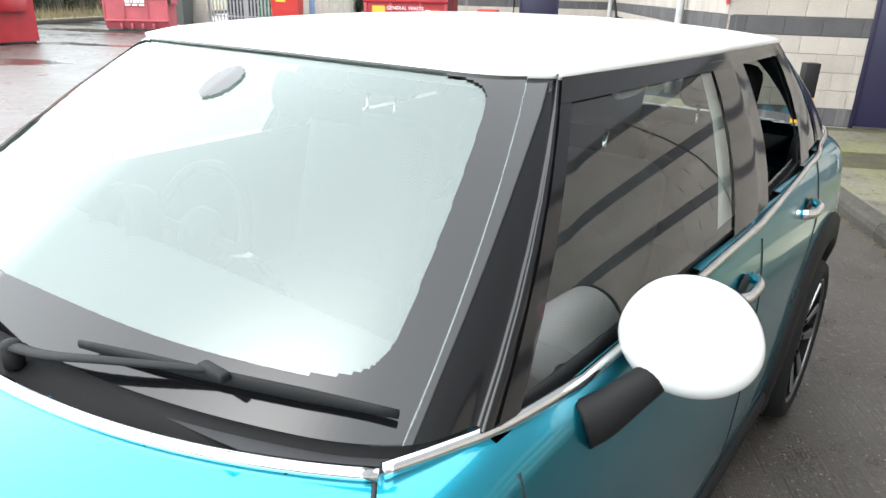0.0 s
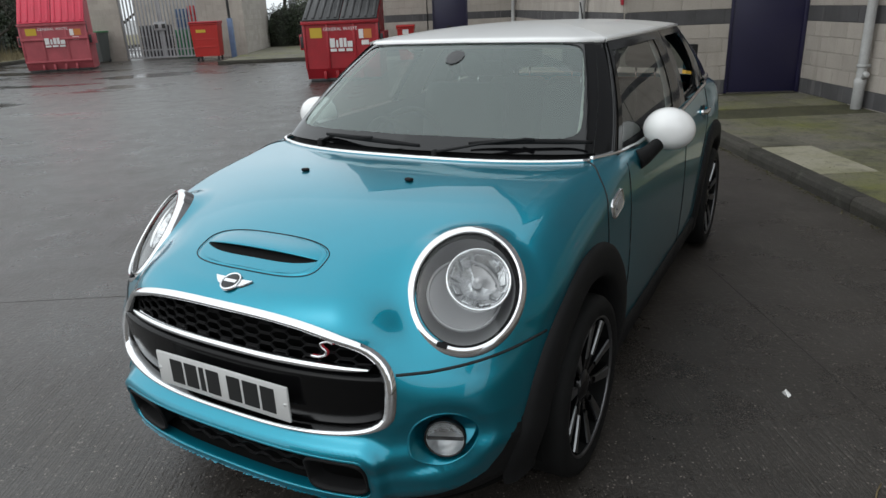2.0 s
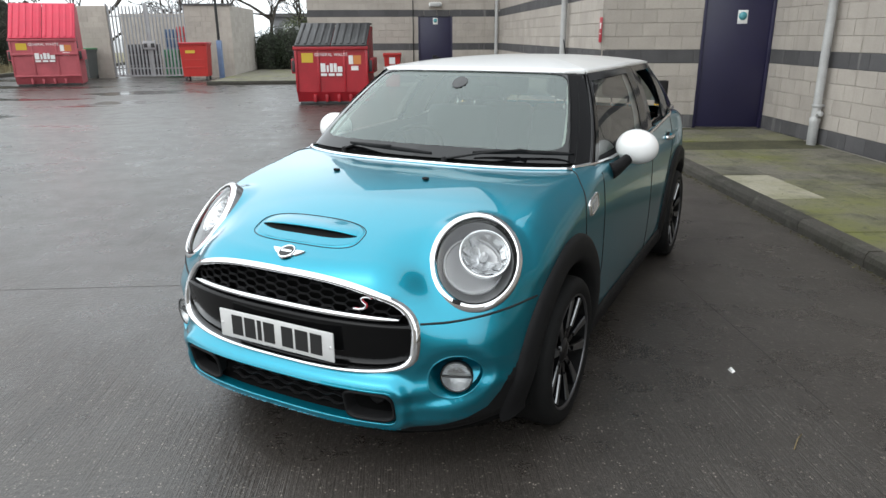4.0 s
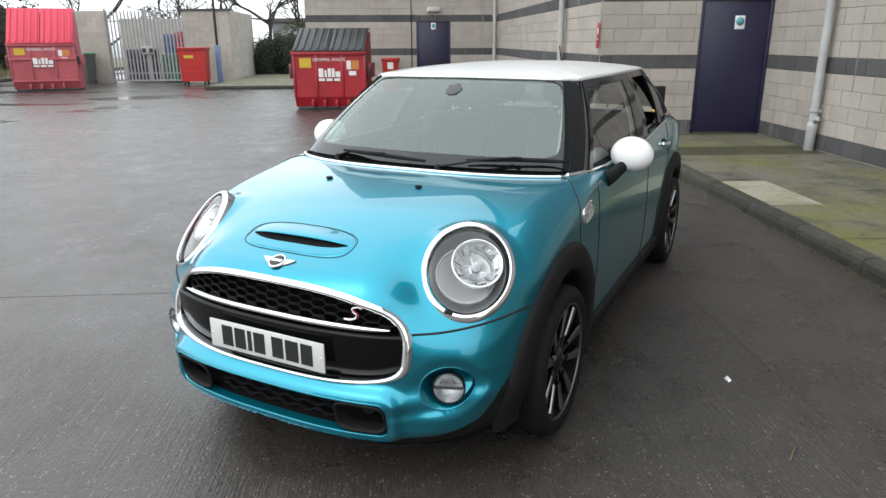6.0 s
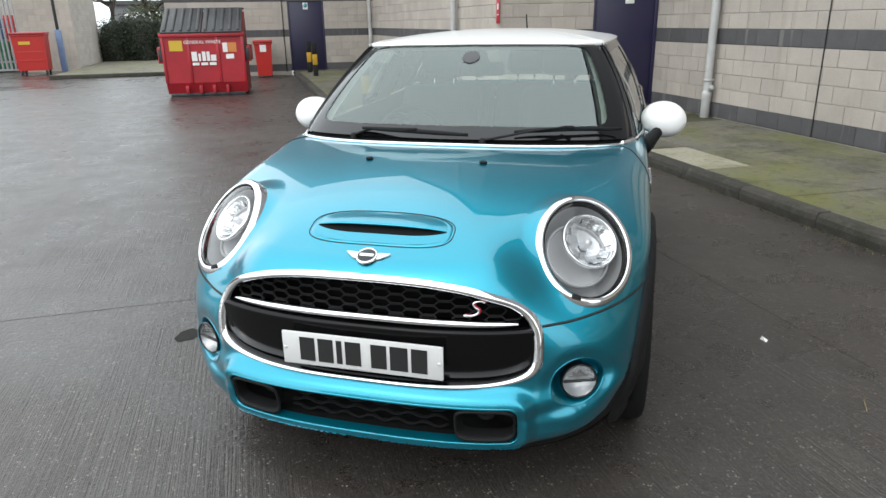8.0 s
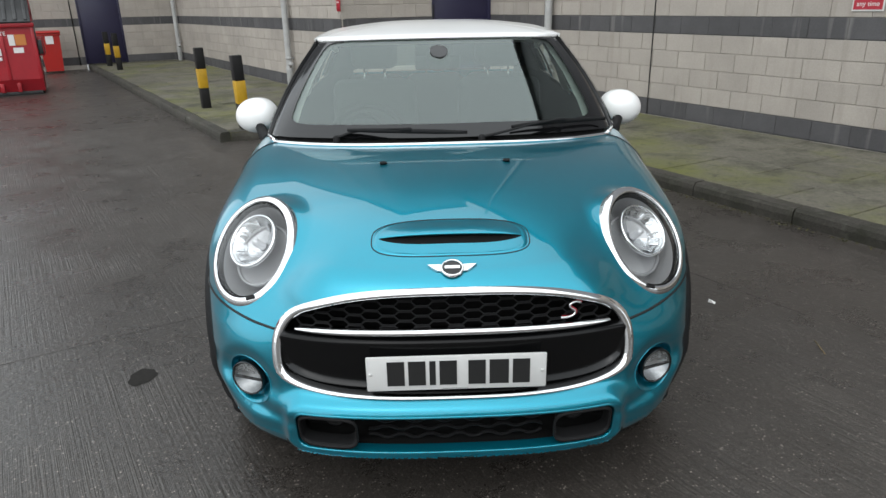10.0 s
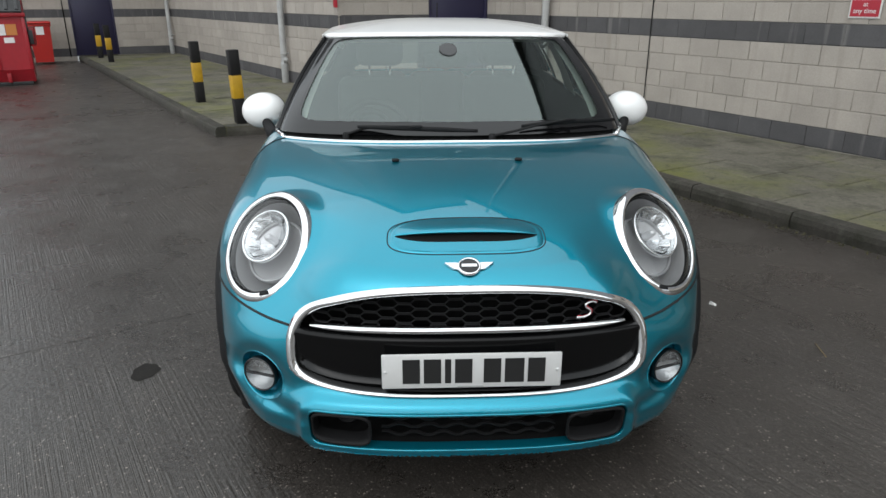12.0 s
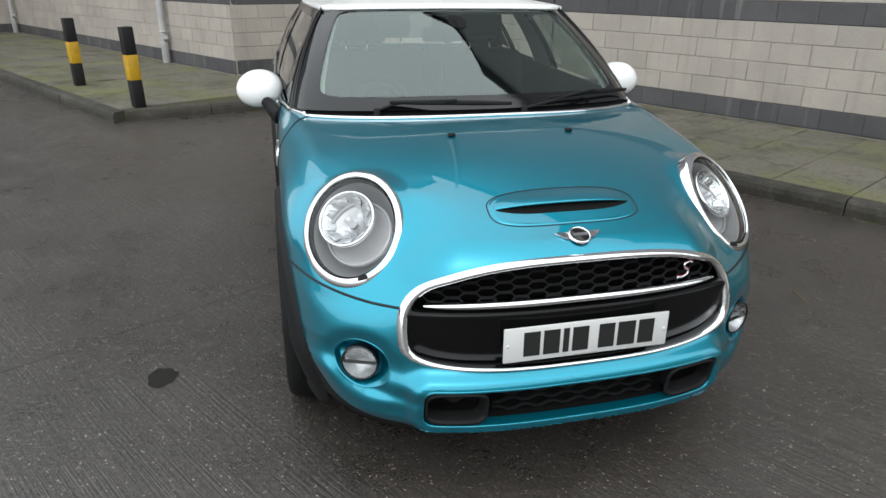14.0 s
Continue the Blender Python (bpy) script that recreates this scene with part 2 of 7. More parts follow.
def ground_mat():
    """Brushed wet concrete: fine brush lines, stones in the surface, damp patches and standing water."""
    m = bpy.data.materials.new("wet_brushed_concrete")
    m.use_nodes = True
    N, L = m.node_tree.nodes, m.node_tree.links
    b = N["Principled BSDF"]
    geo = N.new("ShaderNodeNewGeometry")
    rot = N.new("ShaderNodeVectorRotate")
    rot.rotation_type = "Z_AXIS"
    rot.inputs["Angle"].default_value = radians(-YARD_TURN)
    L.new(geo.outputs["Position"], rot.inputs["Vector"])

    def tex(scale, stretch=(1, 1, 1), detail=5.0, rough=0.6, kind="ShaderNodeTexNoise"):
        mp = N.new("ShaderNodeVectorMath")
        mp.operation = "MULTIPLY"
        mp.inputs[1].default_value = stretch
        L.new(rot.outputs[0], mp.inputs[0])
        n = N.new(kind)
        n.inputs["Scale"].default_value = scale
        if kind == "ShaderNodeTexNoise":
            n.inputs["Detail"].default_value, n.inputs["Roughness"].default_value = detail, rough
        L.new(mp.outputs[0], n.inputs["Vector"])
        return n.outputs[0]

    def ramp(v, a, c, lo, hi):
        r = N.new("ShaderNodeMapRange")
        for k, x in zip(("From Min", "From Max", "To Min", "To Max"), (a, c, lo, hi)):
            r.inputs[k].default_value = x
        L.new(v, r.inputs["Value"])
        return r.outputs[0]

    def math_(op, a, c):
        n = N.new("ShaderNodeMath")
        n.operation = op
        for i, v in enumerate((a, c)):
            if isinstance(v, (int, float)):
                n.inputs[i].default_value = v
            else:
                L.new(v, n.inputs[i])
        return n.outputs[0]

    lines = tex(1.0, (95, 1.1, 1), 3.0, 0.7)
    patch = ramp(tex(0.8, detail=4), 0.40, 0.62, 0.1, 1.0)
    stones = math_("ADD", ramp(tex(95, detail=2.0), 0.57, 0.66, 0, 1.2), ramp(tex(210, detail=1.0), 0.60, 0.68, 0, 1.6))
    big = tex(0.22, detail=6, rough=0.62)
    grit = ramp(tex(62, kind="ShaderNodeTexVoronoi"), 0.14, 0.24, 1.0, 0.0)
    grit = math_("MULTIPLY", grit, ramp(tex(21, detail=2.0), 0.47, 0.60, 0.0, 1.0))
    mid = tex(2.6, detail=6, rough=0.7)
    fine = tex(40, detail=4)
    tone = math_("MULTIPLY", math_("MULTIPLY", ramp(big, 0.32, 0.68, 0.58, 1.40), ramp(mid, 0.25, 0.75, 0.72, 1.28)), ramp(fine, 0.3, 0.7, 0.80, 1.2))
    tone = math_("MULTIPLY", tone, math_("ADD", 1.0, math_("MULTIPLY", math_("MULTIPLY", math_("SUBTRACT", lines, 0.5), patch), 1.8)))
    tone = math_("ADD", tone, math_("ADD", math_("MULTIPLY", stones, 0.9), math_("MULTIPLY", grit, 6.5)))
    col = N.new("ShaderNodeVectorMath")
    col.operation = "SCALE"
    col.inputs[0].default_value = GROUND_RGB
    L.new(tone, col.inputs["Scale"])
    L.new(col.outputs[0], b.inputs["Base Color"])
    # standing water follows the low places of the big pattern, mostly over the open yard
    sep = N.new("ShaderNodeSeparateXYZ")
    L.new(rot.outputs[0], sep.inputs[0])
    pool = tex(0.42, (0.55, 1.25, 1), 3, 0.55)
    open_ = ramp(sep.outputs["X"], -7.5, -4.0, 1.0, 0.0)
    wet = math_("MULTIPLY", ramp(pool, 0.52, 0.62, 0, 0.9), open_)
    rough = math_("ADD", math_("MULTIPLY", ramp(mid, 0.3, 0.7, 0.23, 0.44), ramp(big, 0.35, 0.65, 0.8, 1.15)), math_("MULTIPLY", stones, 0.1))
    rough = math_("ADD", math_("MULTIPLY", rough, math_("SUBTRACT", 1.0, wet)), math_("MULTIPLY", wet, 0.10))
    L.new(rough, b.inputs["Roughness"])
    bp = N.new("ShaderNodeBump")
    bp.inputs["Distance"].default_value = 0.006
    bump = math_("ADD", math_("MULTIPLY", math_("MULTIPLY", lines, patch), 1.2), math_("MULTIPLY", fine, 0.8))
    L.new(math_("MULTIPLY", bump, math_("SUBTRACT", 1.0, wet)), bp.inputs["Height"])
    bp.inputs["Strength"].default_value = 0.9
    L.new(bp.outputs[0], b.inputs["Normal"])
    return m


GROUND_RGB = (0.038, 0.0332, 0.0293)
GROUND = ground_mat()
part("ground", Geo().add([(-900, -900, 0), (900, -900, 0), (900, 900, 0), (-900, 900, 0)], [(0, 1, 2, 3)]), GROUND, None,
     "wet dark grey brushed concrete yard with puddles", kind="structure", category="ground")

JOINT = mat("dark_joint_filler", (0.012, 0.0114, 0.0108), 0.8, grain=0.3, scale=30)
BLOCK = mat("pale_buff_concrete_block", (0.335, 0.303, 0.268), 0.9, grain=0.10, scale=70, stain=0.12, stain_scale=1.6, bump=0.35, bump_scale=160, objrand=0.07)
BLOCK_JOINED = mat("pale_buff_block_far", (0.335, 0.303, 0.268), 0.9, grain=0.10, scale=70, stain=0.12, stain_scale=1.6, island=0.07)
DARK = mat("dark_grey_block", (0.066, 0.064, 0.066), 0.85, grain=0.12, scale=70, stain=0.18, stain_scale=3, bump=0.3, bump_scale=160, objrand=0.14, stain_col=None)
DARK_JOINED = mat("dark_grey_block_far", (0.066, 0.064, 0.066), 0.85, grain=0.12, scale=70, stain=0.18, stain_scale=3, island=0.14)
MORTAR = mat("grey_mortar", (0.34, 0.31, 0.275), 0.95, grain=0.15, scale=90, stain=0.2, stain_scale=2)
SLAB = mat("mossy_concrete_slab", (0.115, 0.106, 0.082), 0.85, grain=0.30, scale=38, stain=0.95, stain_scale=0.75, stain_col=(0.112, 0.118, 0.020), bump=0.6, bump_scale=70, objrand=0.13)
PALE_SLAB = mat("clean_pale_slab", (0.270, 0.252, 0.190), 0.85, grain=0.18, scale=45, stain=0.5, stain_scale=3, stain_col=(0.13, 0.13, 0.045), bump=0.4, bump_scale=90)
SOIL = mat("moss_and_grit", (0.0425, 0.041, 0.0175), 0.95, grain=0.4, scale=30, stain=0.4, stain_scale=3, bump=0.6, bump_scale=60)
KERB = mat("worn_grey_kerb", (0.038, 0.034, 0.027), 0.85, grain=0.3, scale=50, stain=0.8, stain_scale=5, stain_col=(0.014, 0.015, 0.006), bump=0.7, bump_scale=60, objrand=0.2)
NAVY = mat("navy_painted_steel", (0.0132, 0.0114, 0.0372), 0.42, grain=0.06, scale=30, stain=0.15, stain_scale=1.5)
PIPE = mat("pale_grey_plastic_pipe", (0.345, 0.345, 0.338), 0.5, grain=0.08, scale=40, stain=0.2, stain_scale=3)
CLADDING = mat("pale_ribbed_cladding", (0.165, 0.165, 0.172), 0.6, grain=0.05, stain=0.1)
YELLOW = mat("bollard_yellow", (0.434, 0.252, 0.0084), 0.5, grain=0.08, scale=40, stain=0.2, stain_scale=6)
BOLLARD_BLACK = mat("bollard_black", (0.010, 0.0095, 0.0095), 0.6, grain=0.15, scale=40, spec=0.25)
SIGN_WHITE = mat("sign_white", (0.648, 0.648, 0.63), 0.4, stain=0.08, stain_scale=10)
SIGN_RED = mat("sign_red", (0.336, 0.0096, 0.024), 0.4, stain=0.1, stain_scale=10)
SIGN_BLUE = mat("sign_turquoise", (0.08, 0.288, 0.32), 0.4, stain=0.1, stain_scale=10)


def add_blotches(m, colour, amount, scale, low, high):
    """Irregular dark patches of damp and dirt, laid over a material's colour."""
    N, L = m.node_tree.nodes, m.node_tree.links
    b = N["Principled BSDF"]
    src = b.inputs["Base Color"].links[0].from_socket
    geo, no, rg, mx = (N.new("ShaderNode" + k) for k in ("NewGeometry", "TexNoise", "MapRange", "Mix"))
    no.inputs["Scale"].default_value = scale
    no.inputs["Detail"].default_value = 7.0
    no.inputs["Roughness"].default_value = 0.68
    rg.inputs["From Min"].default_value, rg.inputs["From Max"].default_value = low, high
    rg.inputs["To Max"].default_value = amount
    mx.data_type = "RGBA"
    mx.inputs[7].default_value = (*colour, 1)
    L.new(geo.outputs["Position"], no.inputs["Vector"])
    L.new(no.outputs["Fac"], rg.inputs["Value"])
    L.new(rg.outputs[0], mx.inputs["Factor"])
    L.new(src, mx.inputs[6])
    L.new(mx.outputs[2], b.inputs["Base Color"])


add_blotches(SLAB, (0.040, 0.040, 0.024), 0.8, 2.3, 0.50, 0.66)
add_blotches(SLAB, (0.028, 0.028, 0.020), 0.7, 11.0, 0.56, 0.68)
add_blotches(PALE_SLAB, (0.09, 0.085, 0.055), 0.6, 5.0, 0.54, 0.68)
add_blotches(KERB, (0.075, 0.072, 0.058), 0.6, 7.0, 0.54, 0.66)


def add_streaks(m, colour, amount, low, high):
    """Pale or dark runs of damp down a wall, laid over a material's colour."""
    N, L = m.node_tree.nodes, m.node_tree.links
    b = N["Principled BSDF"]
    src = b.inputs["Base Color"].links[0].from_socket
    geo, mp, no, rg, mx = (N.new("ShaderNode" + k) for k in ("NewGeometry", "VectorMath", "TexNoise", "MapRange", "Mix"))
    mp.operation = "MULTIPLY"
    mp.inputs[1].default_value = (9.0, 9.0, 0.55)
    no.inputs["Scale"].default_value = 1.0
    no.inputs["Detail"].default_value = 5.0
    rg.inputs["From Min"].default_value, rg.inputs["From Max"].default_value = low, high
    rg.inputs["To Max"].default_value = amount
    mx.data_type = "RGBA"
    mx.inputs[7].default_value = (*colour, 1)
    L.new(geo.outputs["Position"], mp.inputs[0])
    L.new(mp.outputs[0], no.inputs["Vector"])
    L.new(no.outputs["Fac"], rg.inputs["Value"])
    L.new(rg.outputs[0], mx.inputs["Factor"])
    L.new(src, mx.inputs[6])
    L.new(mx.outputs[2], b.inputs["Base Color"])


for m_ in (DARK, DARK_JOINED):
    add_streaks(m_, (0.22, 0.21, 0.20), 0.45, 0.60, 0.72)
for m_ in (BLOCK, BLOCK_JOINED):
    add_streaks(m_, (0.17, 0.15, 0.12), 0.30, 0.55, 0.75)


RIGHT_X, DOOR_Y, LEFT_X, FAR_Y = 2.70, -0.24, 0.10, 11.6
# the long wall with its pavement, and the entrance wall, stand a little askew to the rest of the building
YARD_LONG = YARD @ pose(RIGHT_X, DOOR_Y, 0, 0, 0, -2.3) @ pose(-RIGHT_X, -DOOR_Y, 0)
YARD_DOOR = YARD @ pose(1.62, DOOR_Y, 0, 0, 0, -10) @ pose(-1.62, -DOOR_Y, 0)
YF = YARD


def yl(x, y, z=0.0):
    """A place given in the directions of the part of the building now being built."""
    return YF @ Vector((x, y, z))


def ybox(g, x0, x1, y0, y1, z0, z1, r=0.0):
    """A box in the building's own directions."""
    c, s = yl((x0 + x1) / 2, (y0 + y1) / 2, (z0 + z1) / 2), (x1 - x0, y1 - y0, z1 - z0)
    t = YF.to_3x3()
    return g.rbox(c, s, r, t) if r else g.box(c, s, t)


# expansion joints in the concrete
WORN_JOINT = mat("worn_yard_joint", (0.032, 0.028, 0.025), 0.7, grain=0.4, scale=25)
for x0, x1, y0, y1 in ((-1.303, -1.297, -8.6, -6.81), (-9.0, -3.2, -6.802, -6.798), (-11.0, -6.2, 3.2, 3.208)):
    part("joint", ybox(Geo(), x0, x1, y0, y1, -0.002, 0.0012), WORN_JOINT, None, "dark worn joint in the concrete yard", kind="structure", category="joint", smooth=False)


# ---- the building ----
COURSE, BLOCK_L, BASE_Z = 0.2035, 0.41, 0.12
DARK_ROWS = {0, 5, 10, 15, 20, 25}


def block_mesh(name, length, material):
    """A block with chamfered front edges; x along the wall, y out of it, z up."""
    w, h, d, c = length - 0.009, COURSE - 0.009, 0.05, 0.004
    v = []
    for y, i in ((-d, 0.0), (-c, 0.0), (0.0, c)):
        v += [(i, y, i), (w - i, y, i), (w - i, y, h - i), (i, y, h - i)]
    f = [(8, 9, 10, 11)[::-1]]
    for k in (0, 4):
        f += [(k + j, k + (j + 1) % 4, k + 4 + (j + 1) % 4, k + 4 + j)[::-1] for j in range(4)]
    me = bpy.data.meshes.new(name)
    me.from_pydata(v, [], f)
    me.materials.append(material)
    return me


BLOCK_MESHES = {}


def block_wall(name, start, heading, length, rows, gaps=(), label="", back=0.3, top=None, first=300, focus=0.0, dark_rows=DARK_ROWS):
    """A wall of coursed blocks. start: its foot's first corner in the yard; heading: degrees in the yard of its run, with the
    face to the run's right; gaps: (from, to, top) openings along it."""
    base = YF @ pose(start[0], start[1], 0, 0, 0, heading)
    t3 = base.to_3x3()
    g = Geo()
    edges = sorted({0.0, length, *[v for a, b, _ in gaps for v in (a, b)]})
    hi = BASE_Z + rows * COURSE
    for a, b in zip(edges, edges[1:]):
        low = 0.0
        for ga, gb, gt in gaps:
            if ga - 1e-6 <= a and b <= gb + 1e-6:
                low = gt
        g.box(base @ Vector(((a + b) / 2, 0.006 + back / 2, (low + hi) / 2)), (b - a, back, hi - low), t3)
    w = part(name, g, MORTAR, None, label, smooth=False, kind="structure", category="wall")
    bed = Geo()
    for r in dark_rows:
        z = BASE_Z + r * COURSE
        for a, b in zip(edges, edges[1:]):
            shut = any(ga - 1e-6 <= a and b <= gb + 1e-6 and z < gt for ga, gb, gt in gaps)
            if r < rows and not shut:
                bed.box(base @ Vector(((a + b) / 2, 0.012, z + COURSE / 2)), (b - a, 0.018, COURSE + 0.006), t3)
    if bed.v:
        part("dark_mortar", bed, DARK_JOINED, w, smooth=False)
    cells = []
    for r in range(rows):
        x = -BLOCK_L / 2 if r % 2 else 0.0
        while x < length - 0.02:
            a, b = max(x, 0.0), min(x + BLOCK_L, length)
            x += BLOCK_L
            pieces = [(a, b)]
            z = BASE_Z + r * COURSE
            for ga, gb, gt in gaps:
                if z + 0.5 * COURSE < gt:
                    pieces = [q for p0, p1 in pieces for q in ((p0, min(p1, ga)), (max(p0, gb), p1)) if q[1] - q[0] > 0.03]
            cells += [(r, p0, p1) for p0, p1 in pieces if p1 - p0 > 0.03]
    cells.sort(key=lambda c: (c[0] * COURSE * 1.6 + abs(c[1] - focus)))
    far = {True: Geo(), False: Geo()}
    for k, (r, a, b) in enumerate(cells):
        dark = r in dark_rows
        out = 0.0025 + 0.002 * ((k * 37) % 10) / 10
        m = base @ pose(a + 0.0045, 0, BASE_Z + r * COURSE + 0.0045, 0, 0, 0) @ Matrix.Translation((0, -out, 0)) @ Matrix.Diagonal((1, -1, 1, 1))
        key = (round(b - a, 2), dark)
        if key not in BLOCK_MESHES:
            BLOCK_MESHES[key] = block_mesh("block", key[0], DARK if dark else BLOCK)
        me = BLOCK_MESHES[key]
        if k < first:
            ob = new("block", me)
            ob.parent = w
            ob.matrix_basis = m
        else:
            far[dark].add([m @ v.co for v in me.vertices], [tuple(p.vertices) for p in me.polygons])
    for dark, gg in far.items():
        if gg.v:
            part("block_courses", gg, DARK_JOINED if dark else BLOCK_JOINED, w, smooth=False, kind="stuff")
    if top:
        u = Geo()
        u.box(base @ Vector((length / 2, 0.02 + back / 2, (hi + top) / 2)), (length + 0.05, back, top - hi), t3)
        part("upper_wall", u, CLADDING, w, smooth=False)
        cap = Geo().box(base @ Vector((length / 2, back / 2 - 0.05, top + 0.06)), (length + 0.1, back + 0.25, 0.12), t3)
        part("coping", cap, DARK_JOINED, w, smooth=False)
    return w


WALL_TOP = 12.8
LONG_TOP = 11.5
YF = YARD_LONG
block_wall("wall_long", (RIGHT_X, DOOR_Y), -90, 15.6, 16, label="long buff block wall with dark grey bands", top=LONG_TOP, focus=4.5)
YF = YARD_DOOR
block_wall("wall_entrance", (LEFT_X, DOOR_Y), 0, RIGHT_X - LEFT_X, 16, gaps=((1.52, 2.60, 2.24),), label="buff block wall round a navy door", top=WALL_TOP)
YF = YARD
block_wall("wall_side", (LEFT_X, FAR_Y), -90, FAR_Y - 0.02, 16, label="buff block side wall with streaked grey bands", top=WALL_TOP, focus=11.0)
block_wall("wall_far", (-6.0, FAR_Y), 0, 6.0 + LEFT_X, 16, gaps=((3.5, 4.6, 2.2),), label="buff block wall at the yard's end", top=WALL_TOP, focus=3.0)


def steel_door(name, x0, x1, y, top, sign):
    """A flush navy steel door in its frame, set back in the opening."""
    d = part(name, ybox(Geo(), x0 + 0.05, x1 - 0.05, y + 0.03, y + 0.08, BASE_Z + 0.012, top - 0.05, 0.004), NAVY, None, "navy blue steel fire door, shut, in the block wall",
             kind="structure", category="door", angle=40)
    for a, b, z0, z1 in ((x0, x0 + 0.05, BASE_Z, top), (x1 - 0.05, x1, BASE_Z, top), (x0 + 0.05, x1 - 0.05, top - 0.05, top)):
        part("door_frame", ybox(Geo(), a, b, y + 0.005, y + 0.12, z0, z1, 0.004), NAVY, d, angle=40)
    part("threshold", ybox(Geo(), x0 + 0.05, x1 - 0.05, y - 0.01, y + 0.12, BASE_Z - 0.02, BASE_Z + 0.012, 0.004), KERB, d, angle=40)
    part("back_panel", ybox(Geo(), x0 - 0.02, x1 + 0.02, y + 0.13, y + 0.16, BASE_Z, top), JOINT, d, smooth=False)
    sx, sz = (x0 + x1) / 2 + sign[0], sign[1]
    s = part("door_sign", ybox(Geo(), sx - 0.075, sx + 0.075, y + 0.024, y + 0.030, sz - 0.10, sz + 0.10, 0.003), SIGN_WHITE, d, angle=40)
    part("sign_disc", Geo().lathe([(0.062, 0.0), (0.062, 0.003), (0.001, 0.003)], YF @ pose(sx, y + 0.024, sz + 0.015, 90, 0, 0), 28), SIGN_BLUE, s)


YF = YARD_DOOR
steel_door("door_1", LEFT_X + 1.52, LEFT_X + 2.60, DOOR_Y, 2.24, (0.06, 1.83))
YF = YARD
steel_door("door_2", -6.0 + 3.5, -6.0 + 4.6, FAR_Y, 2.2, (0.0, 2.02))


def downpipe(x, y, out, top=12.5, r=0.056):
    """A round rainwater pipe standing off a wall, with collars, brackets and a rodding branch."""
    ox, oy = out
    px, py = x + ox * 0.10, y + oy * 0.10
    p = yl(px, py)
    m = pose(p.x, p.y, 0)
    t = part("downpipe", Geo().lathe([(r, 0.10), (r, top)], m, 20), PIPE, None, "pale grey rainwater downpipe on the block wall", category="downpipe")
    part("shoe", Geo().lathe([(r + 0.002, 0.10), (r + 0.008, 0.11), (r + 0.008, 0.40), (r + 0.014, 0.42), (r + 0.014, 0.47), (r + 0.001, 0.49)], m, 20), PIPE, t)
    for z in (0.62, 2.3, 4.0):
        part("bracket", Geo().lathe([(r + 0.001, z), (r + 0.010, z + 0.004), (r + 0.010, z + 0.036), (r + 0.001, z + 0.04)], m, 20), PIPE, t)
        q = yl(x + ox * 0.045, y + oy * 0.045, z + 0.02)
        part("bracket_arm", Geo().box(q, (0.09, 0.03, 0.03), YF.to_3x3() if ox else YF.to_3x3() @ pose(0, 0, 0, 0, 0, 90).to_3x3()), PIPE, t, smooth=False)
    part("branch", Geo().lathe([(0.034, 0), (0.034, 0.11), (0.040, 0.115), (0.040, 0.14), (0.001, 0.14)], m @ pose(0, 0, 0.46) @ pose(0, 0, 0, 0, 0, YARD_TURN) @ pose(0, 0, 0, 50, 0, 0 if ox else 90), 16), PIPE, t)


YF = YARD_LONG
downpipe(RIGHT_X, -2.10, (-1, 0))
YF = YARD
downpipe(LEFT_X, 2.25, (-1, 0))
downpipe(LEFT_X - 0.02, FAR_Y - 0.28, (-1, 0))

# movement joint, conduits and small fixtures on the walls
YF = YARD_LONG
part("movement_joint", ybox(Geo(), RIGHT_X - 0.016, RIGHT_X + 0.002, -4.120, -4.110, BASE_Z, 3.3), JOINT, None, "dark vertical movement joint in the wall", kind="structure", category="joint", smooth=False)
part("movement_joint", ybox(Geo(), RIGHT_X - 0.016, RIGHT_X + 0.002, DOOR_Y - 0.10, DOOR_Y - 0.09, BASE_Z + 0.2, 3.3), JOINT, None, "dark vertical movement joint in the wall", kind="structure", category="joint", smooth=False)
YF = YARD
part("cable_conduit", Geo().tube([yl(-2.66, FAR_Y - 0.03, 0.1), yl(-2.66, FAR_Y - 0.03, 5.0)], 0.013, 8), BOLLARD_BLACK, None, "thin black cable conduit up the wall", category="conduit")
bl = part("bulkhead_light", ybox(Geo(), -2.15, -1.75, FAR_Y - 0.10, FAR_Y - 0.012, 2.44, 2.58, 0.03), SIGN_WHITE, None, "pale bulkhead light over the navy door", category="wall light")
part("diffuser", ybox(Geo(), -2.12, -1.78, FAR_Y - 0.125, FAR_Y - 0.098, 2.455, 2.565, 0.012), PIPE, bl)


def lettering(name, words, size, m, material, parent):
    """Raised letters of the built-in font, laid by the matrix m (x along, y up)."""
    cu = bpy.data.curves.new(name, "FONT")
    cu.body, cu.size, cu.align_x, cu.align_y, cu.extrude = words, size, "CENTER", "CENTER", 0.0008
    tmp = bpy.data.objects.new(name, cu)
    me = bpy.data.meshes.new_from_object(tmp)
    bpy.data.objects.remove(tmp)
    me.transform(m)
    me.materials.clear()
    me.materials.append(material)
    ob = new(name, me)
    ob.parent = parent
    ob.matrix_parent_inverse = PLACED[parent].inverted()
    PLACED[ob] = PLACED[parent]
    return ob


